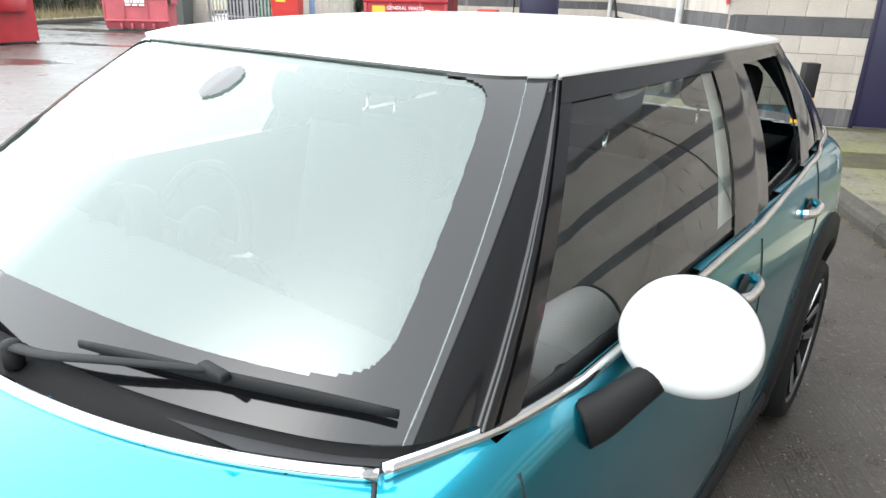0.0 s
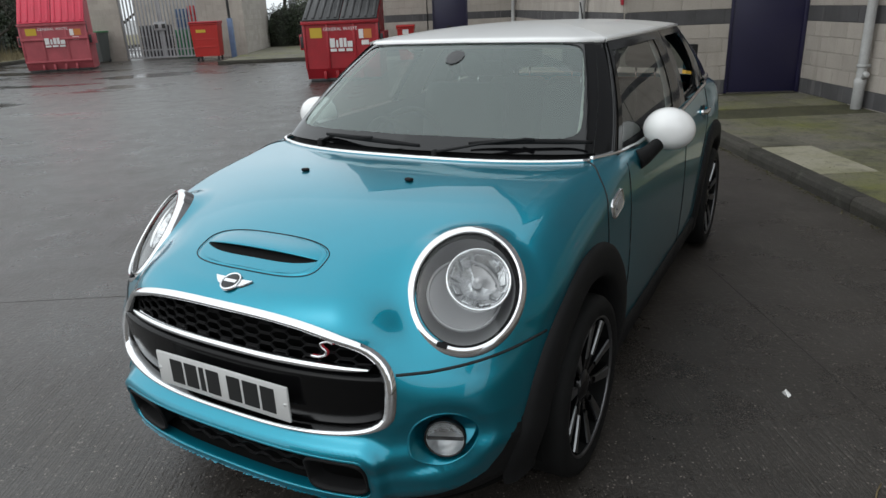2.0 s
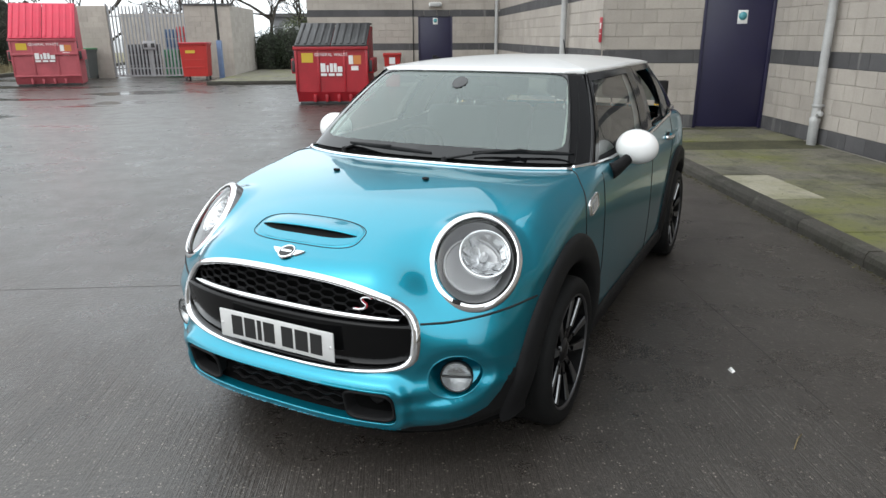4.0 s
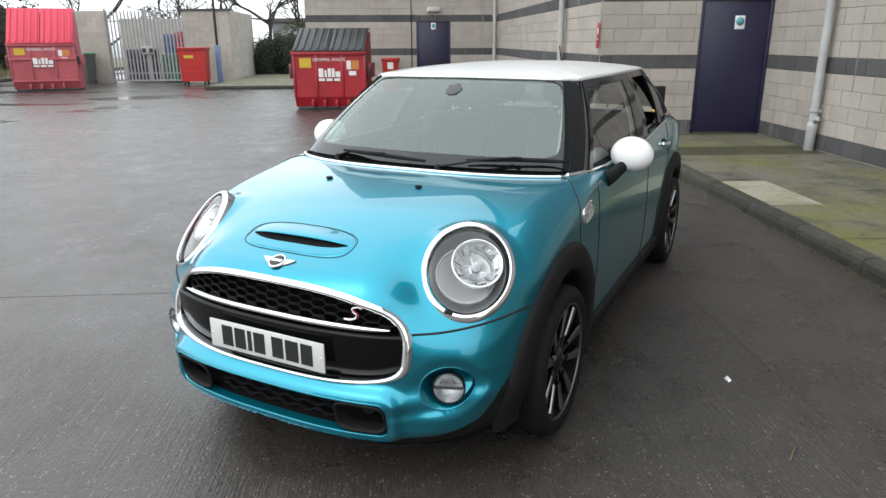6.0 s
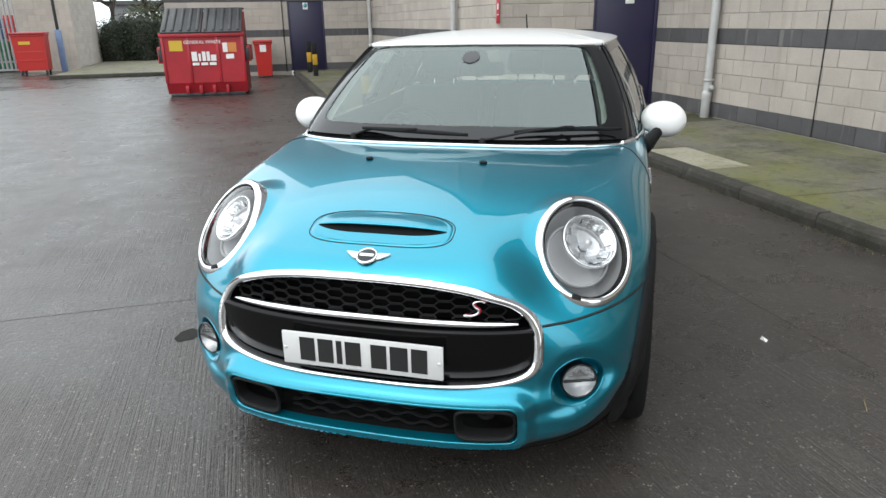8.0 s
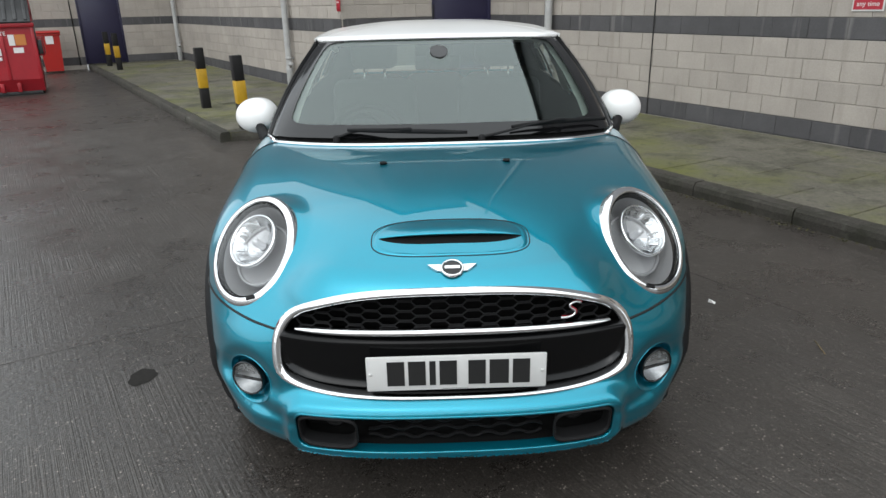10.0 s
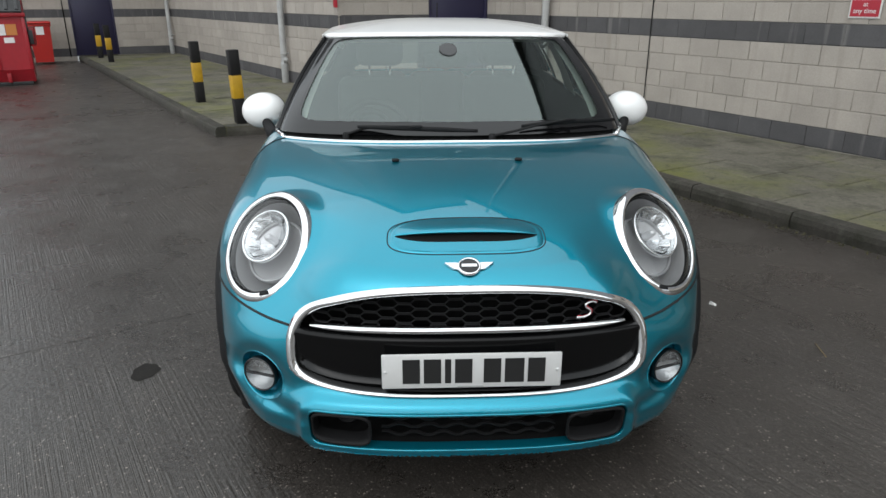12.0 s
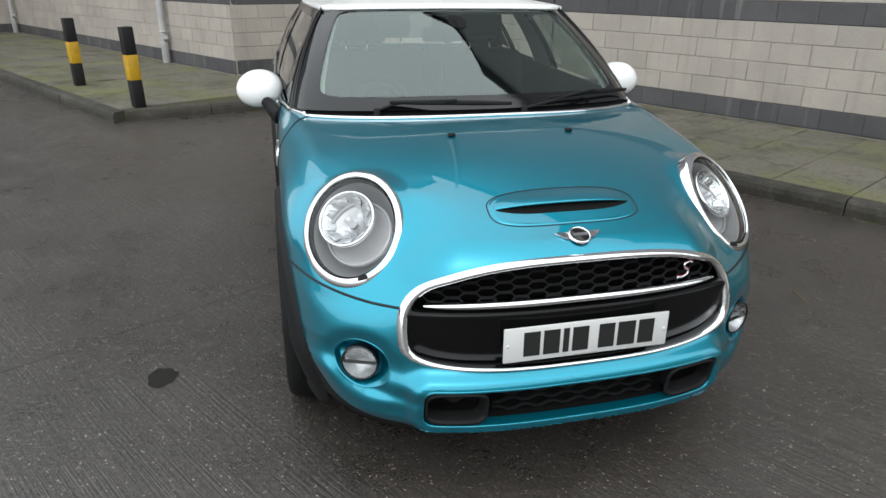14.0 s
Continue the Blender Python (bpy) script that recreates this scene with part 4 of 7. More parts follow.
def build_body():
    m = 480
    be = np.linspace(0, 2 * np.pi, m, endpoint=False) + np.pi / m
    cb, sb = np.cos(be), np.sin(be)
    rows_o, rows_d = [], []
    for al in np.radians(np.concatenate([[0.6], np.linspace(1.5, 89, 184)])):
        rows_o.append(np.broadcast_to((0, 0.75, 0.6), (m, 3)))
        rows_d.append(np.stack([np.sin(al) * cb, np.full(m, -np.cos(al)), np.sin(al) * sb], 1))
    for y in np.arange(0.75, 3.301, 0.025):
        rows_o.append(np.broadcast_to((0, y, 0.6), (m, 3)))
        rows_d.append(np.stack([cb, 0 * cb, sb], 1))
    for al in np.radians(np.concatenate([np.linspace(87, 4, 28), [0.6]])):
        rows_o.append(np.broadcast_to((0, 3.3, 0.6), (m, 3)))
        rows_d.append(np.stack([np.sin(al) * cb, np.full(m, np.cos(al)), np.sin(al) * sb], 1))
    r = len(rows_o)
    dirs = np.vstack(rows_d)
    pts = march(body_base, np.vstack(rows_o), dirs)
    front = pts[:, 1] < 0.6
    gs = []
    for cut in CUTS:
        for _ in range(3):
            g = cut(*pts.T)
            near = front & (np.abs(g) < 0.010)
            dg, n0 = slope_raw(cut, pts[near]), slope(body_base, pts[near])
            dg -= n0 * (dg * n0).sum(1)[:, None]
            pts[near] -= dg * (g[near] / ((dg ** 2).sum(1) + 1e-6))[:, None]
        g = cut(*pts.T)
        g[np.abs(g) < 0.002] = 0
        gs.append(np.where(front, g, 1.0))
    for _ in range(3):
        g = spat_line(*pts.T)
        near = (pts[:, 1] < 0.45) & (np.abs(g) < 0.008)
        dg, n0 = slope_raw(spat_line, pts[near]), slope(body_base, pts[near])
        dg -= n0 * (dg * n0).sum(1)[:, None]
        pts[near] -= dg * (g[near] / ((dg ** 2).sum(1) + 1e-6))[:, None]
    nor = slope(body_base, pts)
    idx = np.arange(r * m).reshape(r, m)
    q = np.stack([idx[:-1], np.roll(idx, -1, 1)[:-1], np.roll(idx, -1, 1)[1:], idx[1:]], -1).reshape(-1, 4)[:, ::-1]
    c = pts[q].mean(1)
    x, y, z = c.T
    ax = np.abs(x)
    keep = ~(inside_belt(x, y, 0.008) & (z > 0.9))
    keep &= ~((z > 0.93) & (y > strip_y(ax) + 0.004) & (y < 2.0) & (ax < 0.725))
    for g in gs:
        keep &= ~((g[q].max(1) <= 0) & (g[q].mean(1) < 0))
    for w in (AXLE_F, AXLE_R):
        keep &= ~((np.hypot(y - w, z - WHEEL_R) < 0.40) & (ax > 0.55))
        keep &= ~((np.abs(y - w) < 0.38) & (ax > 0.55) & (z < 0.32))
    hood_line = seam_z(ax)
    seam_y = 1.02 + 0.17 * np.clip((z - 0.85) / 0.142, 0, 1) ** 3
    hood = (z > hood_line) & (y < seam_y)
    spat = (spat_line(x, y, z) < 0) & (y < 0.45)
    groups = [("bonnet", hood), ("front_bumper", ~hood & (y < 0.86) & (z > 0.235) & ~spat), ("bumper_corner", spat & (z > 0.235)), ("sill_trim", z <= 0.235)]
    rest = ~hood & (y >= 0.86) & (z > 0.235)
    for sgn, sel in (("left", x > 0), ("right", x <= 0)):
        groups += [("front_wing", rest & sel & (y < 1.30)), ("front_door", rest & sel & (y >= 1.30) & (y < 2.43)),
                   ("rear_door", rest & sel & (y >= 2.43) & (y < 3.12)), ("rear_quarter", rest & sel & (y >= 3.12))]
    for name, sel in groups:
        fq = q[sel & keep]
        used, back = np.unique(fq, return_inverse=True)
        g = Geo()
        g.v = [tuple(p) for p in pts[used]]
        g.f = [tuple(t) for t in back.reshape(-1, 4).tolist()]
        part(name, g, BLACK_PLASTIC if name in ("sill_trim", "bumper_corner") else PAINT, car, normals=nor[used])


build_body()


def both(fn):
    """Do a thing for the car's left (+1) and right (-1) side."""
    for sg in (1, -1):
        fn(sg)


def mirrored(pts, sg):
    p = np.array(pts, float)
    p[..., 0] *= sg
    return p


def hide_seams(lines, name="panel_gap", r=0.0029, m=None):
    for ln in lines:
        part(name, Geo().tube(ln, r, 6), m or GAP, car)


# shut lines
def seam_lines():
    xs = np.linspace(0.535, 0.825, 40)
    front = on_front(xs, seam_z(xs))
    way = spline([(0.714, 1.188, 0.996), (0.760, 1.120, 0.980), (0.793, 1.072, 0.956), (0.825, 1.032, 0.900), (0.838, 1.020, 0.850), (0.842, 1.022, 0.735)], 8)
    core = np.array((0.3, 1.1, 0.70)) + 0 * way
    side = march(body_base, core, (way - core) / np.linalg.norm(way - core, axis=1)[:, None], 1.0)
    zz = np.linspace(0.25, 0.965, 20)
    d1 = on_side(1.325 - 0.10 * np.clip((0.55 - zz) / 0.3, 0, 1) ** 2, zz)
    d2 = on_side(2.43 + 0 * zz, zz)
    zz3 = np.linspace(0.62, 1.03, 14)
    d3 = on_side(3.12 - 0.25 * np.clip((0.85 - zz3) / 0.3, 0, 1), zz3)
    for sg in (1, -1):
        hide_seams([mirrored(front, sg)], r=0.0042)
        hide_seams([mirrored(side, sg)], r=0.0032)
        hide_seams([mirrored(l, sg) for l in (d1, d2, d3)])


seam_lines()


# ---- the car: glasshouse ----
def panel(i0, i1, h0, h1, sg, rows=8, out=0.0, extra=1):
    ii = np.arange(i0, i1 + 1)
    p = np.array([[house(i, h) for i in ii] for h in np.linspace(h0, h1, rows)])
    if out:
        n = np.cross(np.gradient(p, axis=1), np.gradient(p, axis=0))
        n /= np.linalg.norm(n, axis=2)[..., None] + 1e-9
        p = p + n * out
    return mirrored(p, sg)


def glasshouse():
    # windscreen over both halves: columns run from the car's right corner to its left
    hs = np.linspace(0, 1, 14)
    ii = list(range(36, 0, -1)) + list(range(0, 37))
    sg = [-1] * 36 + [1] * 37
    rows = np.array([[house(i, h) * (s, 1, 1) for i, s in zip(ii, sg)] for h in hs])
    part("windscreen", Geo().grid(rows), SCREEN, car, "raked windscreen with a black printed border")
    # printed border: outside a rounded outline, and a patch round the mirror's foot
    cols = np.linspace(0, len(ii) - 1, 5 * len(ii) - 4)
    lo_c = np.floor(cols + 1e-9).astype(int)
    w = (cols - lo_c)[None, :, None]
    fine = rows[:, lo_c] * (1 - w) + rows[:, np.minimum(lo_c + 1, len(ii) - 1)] * w
    hh = np.linspace(0, 1, 120)
    fine = np.stack([np.stack([np.interp(hh, hs, fine[:, c, k]) for c in range(fine.shape[1])], 1) for k in range(3)], -1)
    fine = fine + (0, -0.0022, 0.0030)
    u = np.abs(fine[:, :, 0]) / np.abs(fine[:, -1, 0])[:, None]
    v = np.broadcast_to(hh[:, None], u.shape)
    out = ((u / 0.935) ** 14 + np.abs((v - 0.545) / 0.425) ** 14 > 1) | ((u / 0.075) ** 2 + ((v - 0.83) / 0.075) ** 2 < 1)
    r, c = u.shape
    full = np.arange(r * c).reshape(r, c)
    sel = out[:-1, :-1] & out[1:, 1:]
    quads = np.stack([full[:-1, :-1], full[:-1, 1:], full[1:, 1:], full[1:, :-1]], -1)[sel]
    used, back = np.unique(quads, return_inverse=True)
    g = Geo()
    g.v = [tuple(p) for p in fine.reshape(-1, 3)[used]]
    g.f = [tuple(t) for t in back.reshape(-1, 4).tolist()]
    part("windscreen_border", g, BLACK_GLOSS, car, "black printed windscreen border")

    def side(s):
        part("a_pillar", Geo().grid(panel(36, 58, 0, 1, s, 8), flip=s < 0), BLACK_GLOSS, car)
        part("front_door_glass", Geo().grid(panel(59, 71, 0.04, 0.90, s, 10), flip=s < 0), TINTED, car)
        if s < 0:
            part("rear_door_glass", Geo().grid(panel(85, 95, 0.04, 0.90, s, 10), flip=True), PRIVACY, car)
        else:
            # this window is wound down: only the glass's top edge stands in the slot
            part("rear_door_glass", Geo().grid(panel(85, 95, 0.0, 0.07, s, 3, -0.02)), PRIVACY, car, "dark rear door glass, wound down")
        part("rear_quarter_glass", Geo().grid(panel(99, 106, 0.05, 0.88, s, 8), flip=s < 0), PRIVACY, car)
        g = Geo()
        g.grid(panel(57, 59, 0, 1, s, 6, 0.004), flip=s < 0)
        g.grid(panel(57, 108, 0.88, 1, s, 3, 0.004), flip=s < 0)
        part("window_frame", g, BLACK_GLOSS, car)
        part("b_pillar", Geo().grid(panel(71, 85, 0, 0.93, s, 6, 0.004), flip=s < 0), BLACK_GLOSS, car)
        part("door_frame", Geo().grid(panel(95, 99, 0, 0.93, s, 6, 0.004), flip=s < 0), BLACK_GLOSS, car)
        part("c_pillar", Geo().grid(panel(106, 120, 0, 1, s, 6, 0.003), flip=s < 0), BLACK_GLOSS, car)
        # chrome belt strip round the glasshouse
        b = BELT[40:118].copy()
        b[:, 0] += 0.014
        b[:, 2] -= 0.015
        b = np.vstack([spline([(0.718, 1.192, 1.001), (0.748, 1.27, 1.000), (0.776, 1.36, 0.999), tuple(b[22])], 6)[:-1], b[22:]])
        part("belt_strip", Geo().tube(mirrored(b, s), 0.0085, 8, flat=1.3), CHROME, car)

    both(side)
    rows = np.array([[house(i, h) * (s, 1, 1) for i, s in zip(list(range(120, 132)) + list(range(132, 119, -1)), [1] * 12 + [-1] * 13)] for h in hs])
    part("rear_window", Geo().grid(rows), REAR, car)
    # roof: rings from the edge to the crown, with a rounded rim
    edge = np.vstack([EDGE[:-1], mirrored(EDGE[1:][::-1], -1)])
    mid = np.array((0, 2.45, 1.436))
    rings = []
    low = edge + (0, 0, -0.012)
    cen = edge - (0, 2.45, 0)
    cen[:, 2] = 0
    cen /= np.linalg.norm(cen, axis=1)[:, None]
    rings.append(low - cen * 0.02)
    rings.append(low + cen * 0.010)
    rings.append(edge + cen * 0.016 + (0, 0, 0.006))
    for t in (0.03, 0.07, 0.13, 0.22, 0.35, 0.5, 0.66, 0.82, 0.93, 0.999):
        p = edge * (1 - t) + mid * t
        rise = 1 - (1 - t) ** 2.6
        p[:, 2] = edge[:, 2] + 0.012 + (mid[2] + 0.018 * np.cos((p[:, 1] - 2.3) * 1.1) - 0.018 - edge[:, 2]) * rise
        rings.append(p)
    part("roof", Geo().grid(np.array(rings), wrap=True), WHITE, car, "white painted roof panel")
    inner = [edge * (1 - t) + mid * t + (0, 0, -0.03) for t in (0.02, 0.3, 0.6, 0.999)]
    part("roof_lining", Geo().grid(np.array(inner), wrap=True), HEADLINER, car)


glasshouse()


# chrome strip at the bonnet's back edge and the black scuttle behind it
def scuttle():
    xs = np.linspace(-0.715, 0.715, 60)
    yb = strip_y(np.abs(xs))
    top = on_top(xs, yb)
    part("bonnet_strip", Geo().tube(top + (0, 0, 0.004), 0.010, 8, flat=0.8), CHROME, car)
    rows = []
    for t in np.linspace(0, 1, 5):
        ax = np.abs(xs)
        yw = np.interp(ax, BELT[:37, 0], BELT[:37, 1])
        zw = np.interp(ax, BELT[:37, 0], BELT[:37, 2])
        p = np.stack([xs, yb + (yw + 0.03 - yb) * t, (top[:, 2] - 0.006) * (1 - t) + zw * t - 0.02 * np.sin(np.pi * t)], 1)
        rows.append(p)
    part("scuttle_panel", Geo().grid(np.array(rows)), BLACK_PLASTIC, car)


scuttle()


# ---- the car: wheels and arches ----
DARK_ALLOY = mat("dark_alloy_lip", (0.13, 0.13, 0.135), 0.35, 0.9, grain=0.05, scale=60)


def wheel(y, sg):
    hub = part("wheel", Geo().lathe([(0.315 - 0.02, -0.10), (0.315 - 0.004, -0.085), (0.315, -0.06), (0.315, 0.06), (0.311, 0.085), (0.297, 0.102),
                                     (0.27, 0.108), (0.245, 0.100), (0.240, 0.088), (0.240, -0.09), (0.295, -0.10)],
                                    pose(sg * 0.762, y, WHEEL_R - LIFT, 0, 90 * sg, 0), 56), RUBBER, car, "low-profile tyre on a black and silver alloy rim", angle=40)
    m = pose(sg * 0.762, y, WHEEL_R - LIFT, 0, 90 * sg, 0)
    part("rim", Geo().lathe([(0.243, 0.097), (0.245, 0.100), (0.241, 0.101), (0.235, 0.096), (0.236, 0.09)], m, 48), DARK_ALLOY, hub)
    part("rim_barrel", Geo().lathe([(0.232, 0.092), (0.222, 0.06), (0.215, -0.08), (0.05, -0.06), (0.001, -0.06)], m, 48), BLACK_MATT, hub)
    for k in range(5):
        for s2 in (-1, 1):
            g, f = Geo(), Geo()
            a0 = math.radians(72 * k + 90)
            rr = np.linspace(0.045, 0.226, 7)
            an = a0 + s2 * np.radians(np.linspace(11, 14, 7)) * (1 + 0.6 * (0.226 - rr) / 0.18)
            wd = np.linspace(0.013, 0.014, 7) + 0.013 * np.linspace(0, 1, 7) ** 2
            hh = np.linspace(0.072, 0.094, 7)
            top, bot = [], []
            for r_, a_, w_, h_ in zip(rr, an, wd, hh):
                c = Vector((r_ * math.cos(a_), r_ * math.sin(a_), h_))
                t = Vector((-math.sin(a_), math.cos(a_), 0))
                top.append([tuple(m @ (c + t * w_ * q + Vector((0, 0, z)))) for q, z in ((-1.25, -0.05), (-1.0, -0.004), (1.0, -0.004), (1.25, -0.05))])
                if r_ > 0.10:
                    bot.append([tuple(m @ (c + t * (w_ * 0.72 * q + 0.15 * w_ * s2) + Vector((0, 0, z)))) for q, z in ((-1, -0.004), (-0.9, 0.0015), (0.9, 0.0015), (1, -0.004))])
            part("spoke", g.grid(top), BLACK_GLOSS, hub, smooth=False)
            part("spoke_face", f.grid(bot), SILVER, hub, smooth=False)
    part("hub_cap", Geo().lathe([(0.055, 0.05), (0.055, 0.072), (0.035, 0.080), (0.028, 0.084), (0.001, 0.085)], m, 24), BLACK_GLOSS, hub)
    part("brake_disc", Geo().lathe([(0.15, -0.01), (0.15, 0.01), (0.06, 0.012), (0.06, -0.01)], m, 32), DARK_ALLOY, hub)


for wy in (AXLE_F, AXLE_R):
    both(lambda sg: wheel(wy, sg))


def arch(wy, sg):
    an = np.radians(np.linspace(-14, 194, 64))
    prof = [(0.484, -0.002), (0.480, 0.010), (0.465, 0.019), (0.43, 0.021), (0.388, 0.021), (0.368, 0.010), (0.362, -0.03), (0.365, -0.25)]
    rows = []
    cy, cz = wy + np.cos(an) * 0.45, WHEEL_R + np.sin(an) * 0.45
    for r, o in prof:
        y, z = wy + np.cos(an) * r, WHEEL_R + np.sin(an) * r
        x = on_side(np.maximum(y, 0.2), np.clip(z, 0.24, 0.9))[:, 0]
        x = np.maximum(x, 0.62)
        rows.append(np.stack([x + o, y, z], 1))
    part("wheel_arch_trim", Geo().grid(mirrored(np.array(rows), sg), flip=sg > 0), BLACK_PLASTIC, car, "black plastic wheel arch trim")
    g = Geo()
    ring = np.stack([0 * an + 0.60, wy + np.cos(an) * 0.37, WHEEL_R + np.sin(an) * 0.37], 1)
    ring2 = ring + (0.22, 0, 0)
    g.grid(mirrored(np.array([ring, ring2]), sg))
    cen = ring * 0 + (0.60, wy, 0.3)
    g.grid(mirrored(np.array([cen, ring]), sg))
    part("wheel_well", g, BLACK_MATT, car)


for wy in (AXLE_F, AXLE_R):
    both(lambda sg: arch(wy, sg))


def rocker(sg):
    y = np.linspace(AXLE_F + 0.42, AXLE_R - 0.42, 40)
    rows = []
    for z, o in ((0.30, 0.001), (0.295, 0.012), (0.26, 0.018), (0.20, 0.010), (0.17, -0.03), (0.16, -0.15)):
        x = on_side(y, np.full(40, max(z, 0.25)))[:, 0]
        rows.append(np.stack([x + o, y, np.full(40, z)], 1))
    part("sill_cladding", Geo().grid(mirrored(np.array(rows), sg), flip=sg > 0), BLACK_PLASTIC, car, "black plastic sill cladding")


both(rocker)
part("underbody", Geo().rbox((0, 2.0, 0.24), (1.2, 3.4, 0.12), 0.03), BLACK_MATT, car)

# ---- the car: face ----
def superpoint(a, w, h, e):
    c, s = math.cos(a), math.sin(a)
    return w * math.copysign(abs(c) ** (2 / e), c), h * math.copysign(abs(s) ** (2 / e), s)


def grille():
    gx, gz, gw, gu, gl = GRILLE
    n = 120
    xz = np.array([superpoint(a, gw, gu, G_UP) if a < np.pi else superpoint(a, gw, gl, G_LOW) for a in np.linspace(0, 2 * np.pi, 4 * n, endpoint=False)])
    # even steps along the outline
    d = np.r_[0, np.cumsum(np.linalg.norm(np.diff(np.vstack([xz, xz[:1]]), axis=0), axis=1))]
    t = np.linspace(0, d[-1], n, endpoint=False)
    full = np.vstack([xz, xz[:1]])
    xz = np.stack([np.interp(t, d, full[:, 0]), np.interp(t, d, full[:, 1])], 1)
    rim = on_front(xz[:, 0], gz + xz[:, 1])
    # chrome surround: a broad rounded band, wider towards the ends
    prof = ((1.035, 0.004), (1.028, -0.006), (1.008, -0.016), (0.975, -0.015), (0.955, -0.004), (0.95, 0.03))
    rows = []
    for k, o in prof:
        p = rim.copy()
        k2 = 1 + (k - 1) * (1 + 0.2 * (np.abs(xz[:, 0]) / gw) ** 3)
        p[:, 0] = xz[:, 0] * (1 + (k2 - 1) * 0.65)
        p[:, 2] = gz + xz[:, 1] * (1 + (k2 - 1) * np.where(xz[:, 1] > 0, 1.35, 1.6 if k > 1 else 1.4))
        t = np.clip(-xz[:, 1] / 0.07, 0, 1)
        o2 = o * (1 - t) + (0.7 * o - 0.004) * t
        p[:, 1] += o2
        rows.append(p)
    part("grille_surround", Geo().grid(np.array(rows), wrap=True, flip=True), CHROME, car, "polished chrome grille surround")
    # black tray behind
    ins = rim.copy()
    ins[:, 0] *= 0.985
    ins[:, 2] = gz + (rim[:, 2] - gz) * 0.95
    back = ins + (0, 0.10, 0)
    cen = back * 0 + (0, 0.16, gz)
    part("grille_tray", Geo().grid(np.array([ins, back, cen]), wrap=True), BLACK_MATT, car)

    def face(x, z):
        return on_front(x, z)[:, 1]

    def half_width(z):
        return gw * (1 - np.minimum(np.abs(z - gz) / gu, 1) ** G_UP) ** (1 / G_UP)

    # honeycomb in the upper opening: long cells, rows set against each other
    g = Geo()
    flat, slant, ch = 0.036, 0.013, 0.0145
    for j in range(8):
        z0 = 0.660 + j * ch
        xs, zs, up = [], [], j % 2
        x = -0.55
        while x < 0.55:
            zz = z0 + (0.5 if up else -0.5) * (ch - 0.003)
            xs += [x, x + flat]
            zs += [zz, zz]
            x += flat + slant
            up = 1 - up
        xs, zs = np.array(xs), np.array(zs)
        ok = (np.abs(xs) < half_width(zs) - 0.02) & (zs < 0.762)
        runs = np.split(np.arange(len(xs)), np.where(~ok)[0])
        for run in runs:
            run = [i for i in run if ok[i]]
            if len(run) > 2:
                g.tube(np.stack([xs[run], face(xs[run], zs[run]) + 0.026, zs[run]], 1), 0.0026, 5, up=(0, 1, 0), flat=1.8)
    part("grille_mesh", g, BLACK_PLASTIC, car, "gloss black honeycomb grille mesh", smooth=False)
    # chrome blade
    xs = np.linspace(-0.468, 0.468, 50)
    zb = 0.652 - 0.012 * (np.abs(xs) / 0.47) ** 2 + 0.006 * (np.abs(xs) / 0.47) ** 4
    yb = face(xs, zb) + 0.006
    rows = [np.stack([xs, yb + dy, zb + dz * np.sqrt(np.clip(1.02 - (np.abs(xs) / 0.47) ** 6, 0, 1))], 1)
            for dy, dz in ((0.03, 0.010), (0.004, 0.011), (-0.004, 0.004), (-0.003, -0.006), (0.004, -0.011), (0.03, -0.010))]
    part("grille_blade", Geo().grid(np.array(rows)), CHROME, car, "chrome blade across the grille")
    # gloss black bar below the blade and the panel behind the plate
    g = Geo()
    xs = np.linspace(-0.525, 0.525, 70)
    rows = []
    y0 = face(xs, 0 * xs + 0.58)
    top = np.minimum(0.634 + 0 * xs, gz + gu * (1 - np.minimum(np.abs(xs) / gw, 1) ** G_UP) ** (1 / G_UP))
    low = gz - gl * 0.985 * (1 - np.minimum(np.abs(xs) / gw, 1) ** G_LOW) ** (1 / G_LOW)
    for f, o in ((0.0, 0.030), (0.012, 0.012), (0.03, 0.004), (0.05, 0.0012), (0.075, 0.0004), (0.10, 0.0004), (0.14, 0.0012), (0.4, 0.003), (0.6, 0.006), (0.8, 0.010), (1.0, 0.020)):
        z = top + (low - top) * f
        rows.append(np.stack([xs, y0 + o, z], 1))
    part("grille_bar", g.grid(np.array(rows)), mat("black_bar_lacquer", (0.003, 0.003, 0.0032), 0.16, spec=0.2, stain=0.1), car, "gloss black bumper bar")
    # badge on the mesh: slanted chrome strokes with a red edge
    sp = spline([(0.372, 0.714), (0.358, 0.7185), (0.340, 0.713), (0.342, 0.702), (0.354, 0.693), (0.352, 0.682), (0.334, 0.676), (0.312, 0.677)], 6)

    def stroke(dx, out, r):
        return Geo().tube(np.stack([sp[:, 0] + dx, face(sp[:, 0], sp[:, 1]) + out, sp[:, 1]], 1), r, 6)

    badge = part("grille_badge", stroke(0, 0.008, 0.0036), CHROME, car, "small slanted chrome badge with a red edge")
    part("badge_edge", stroke(0.003, 0.012, 0.0036), mat("badge_red", (0.35, 0.008, 0.02), 0.3), badge)


grille()


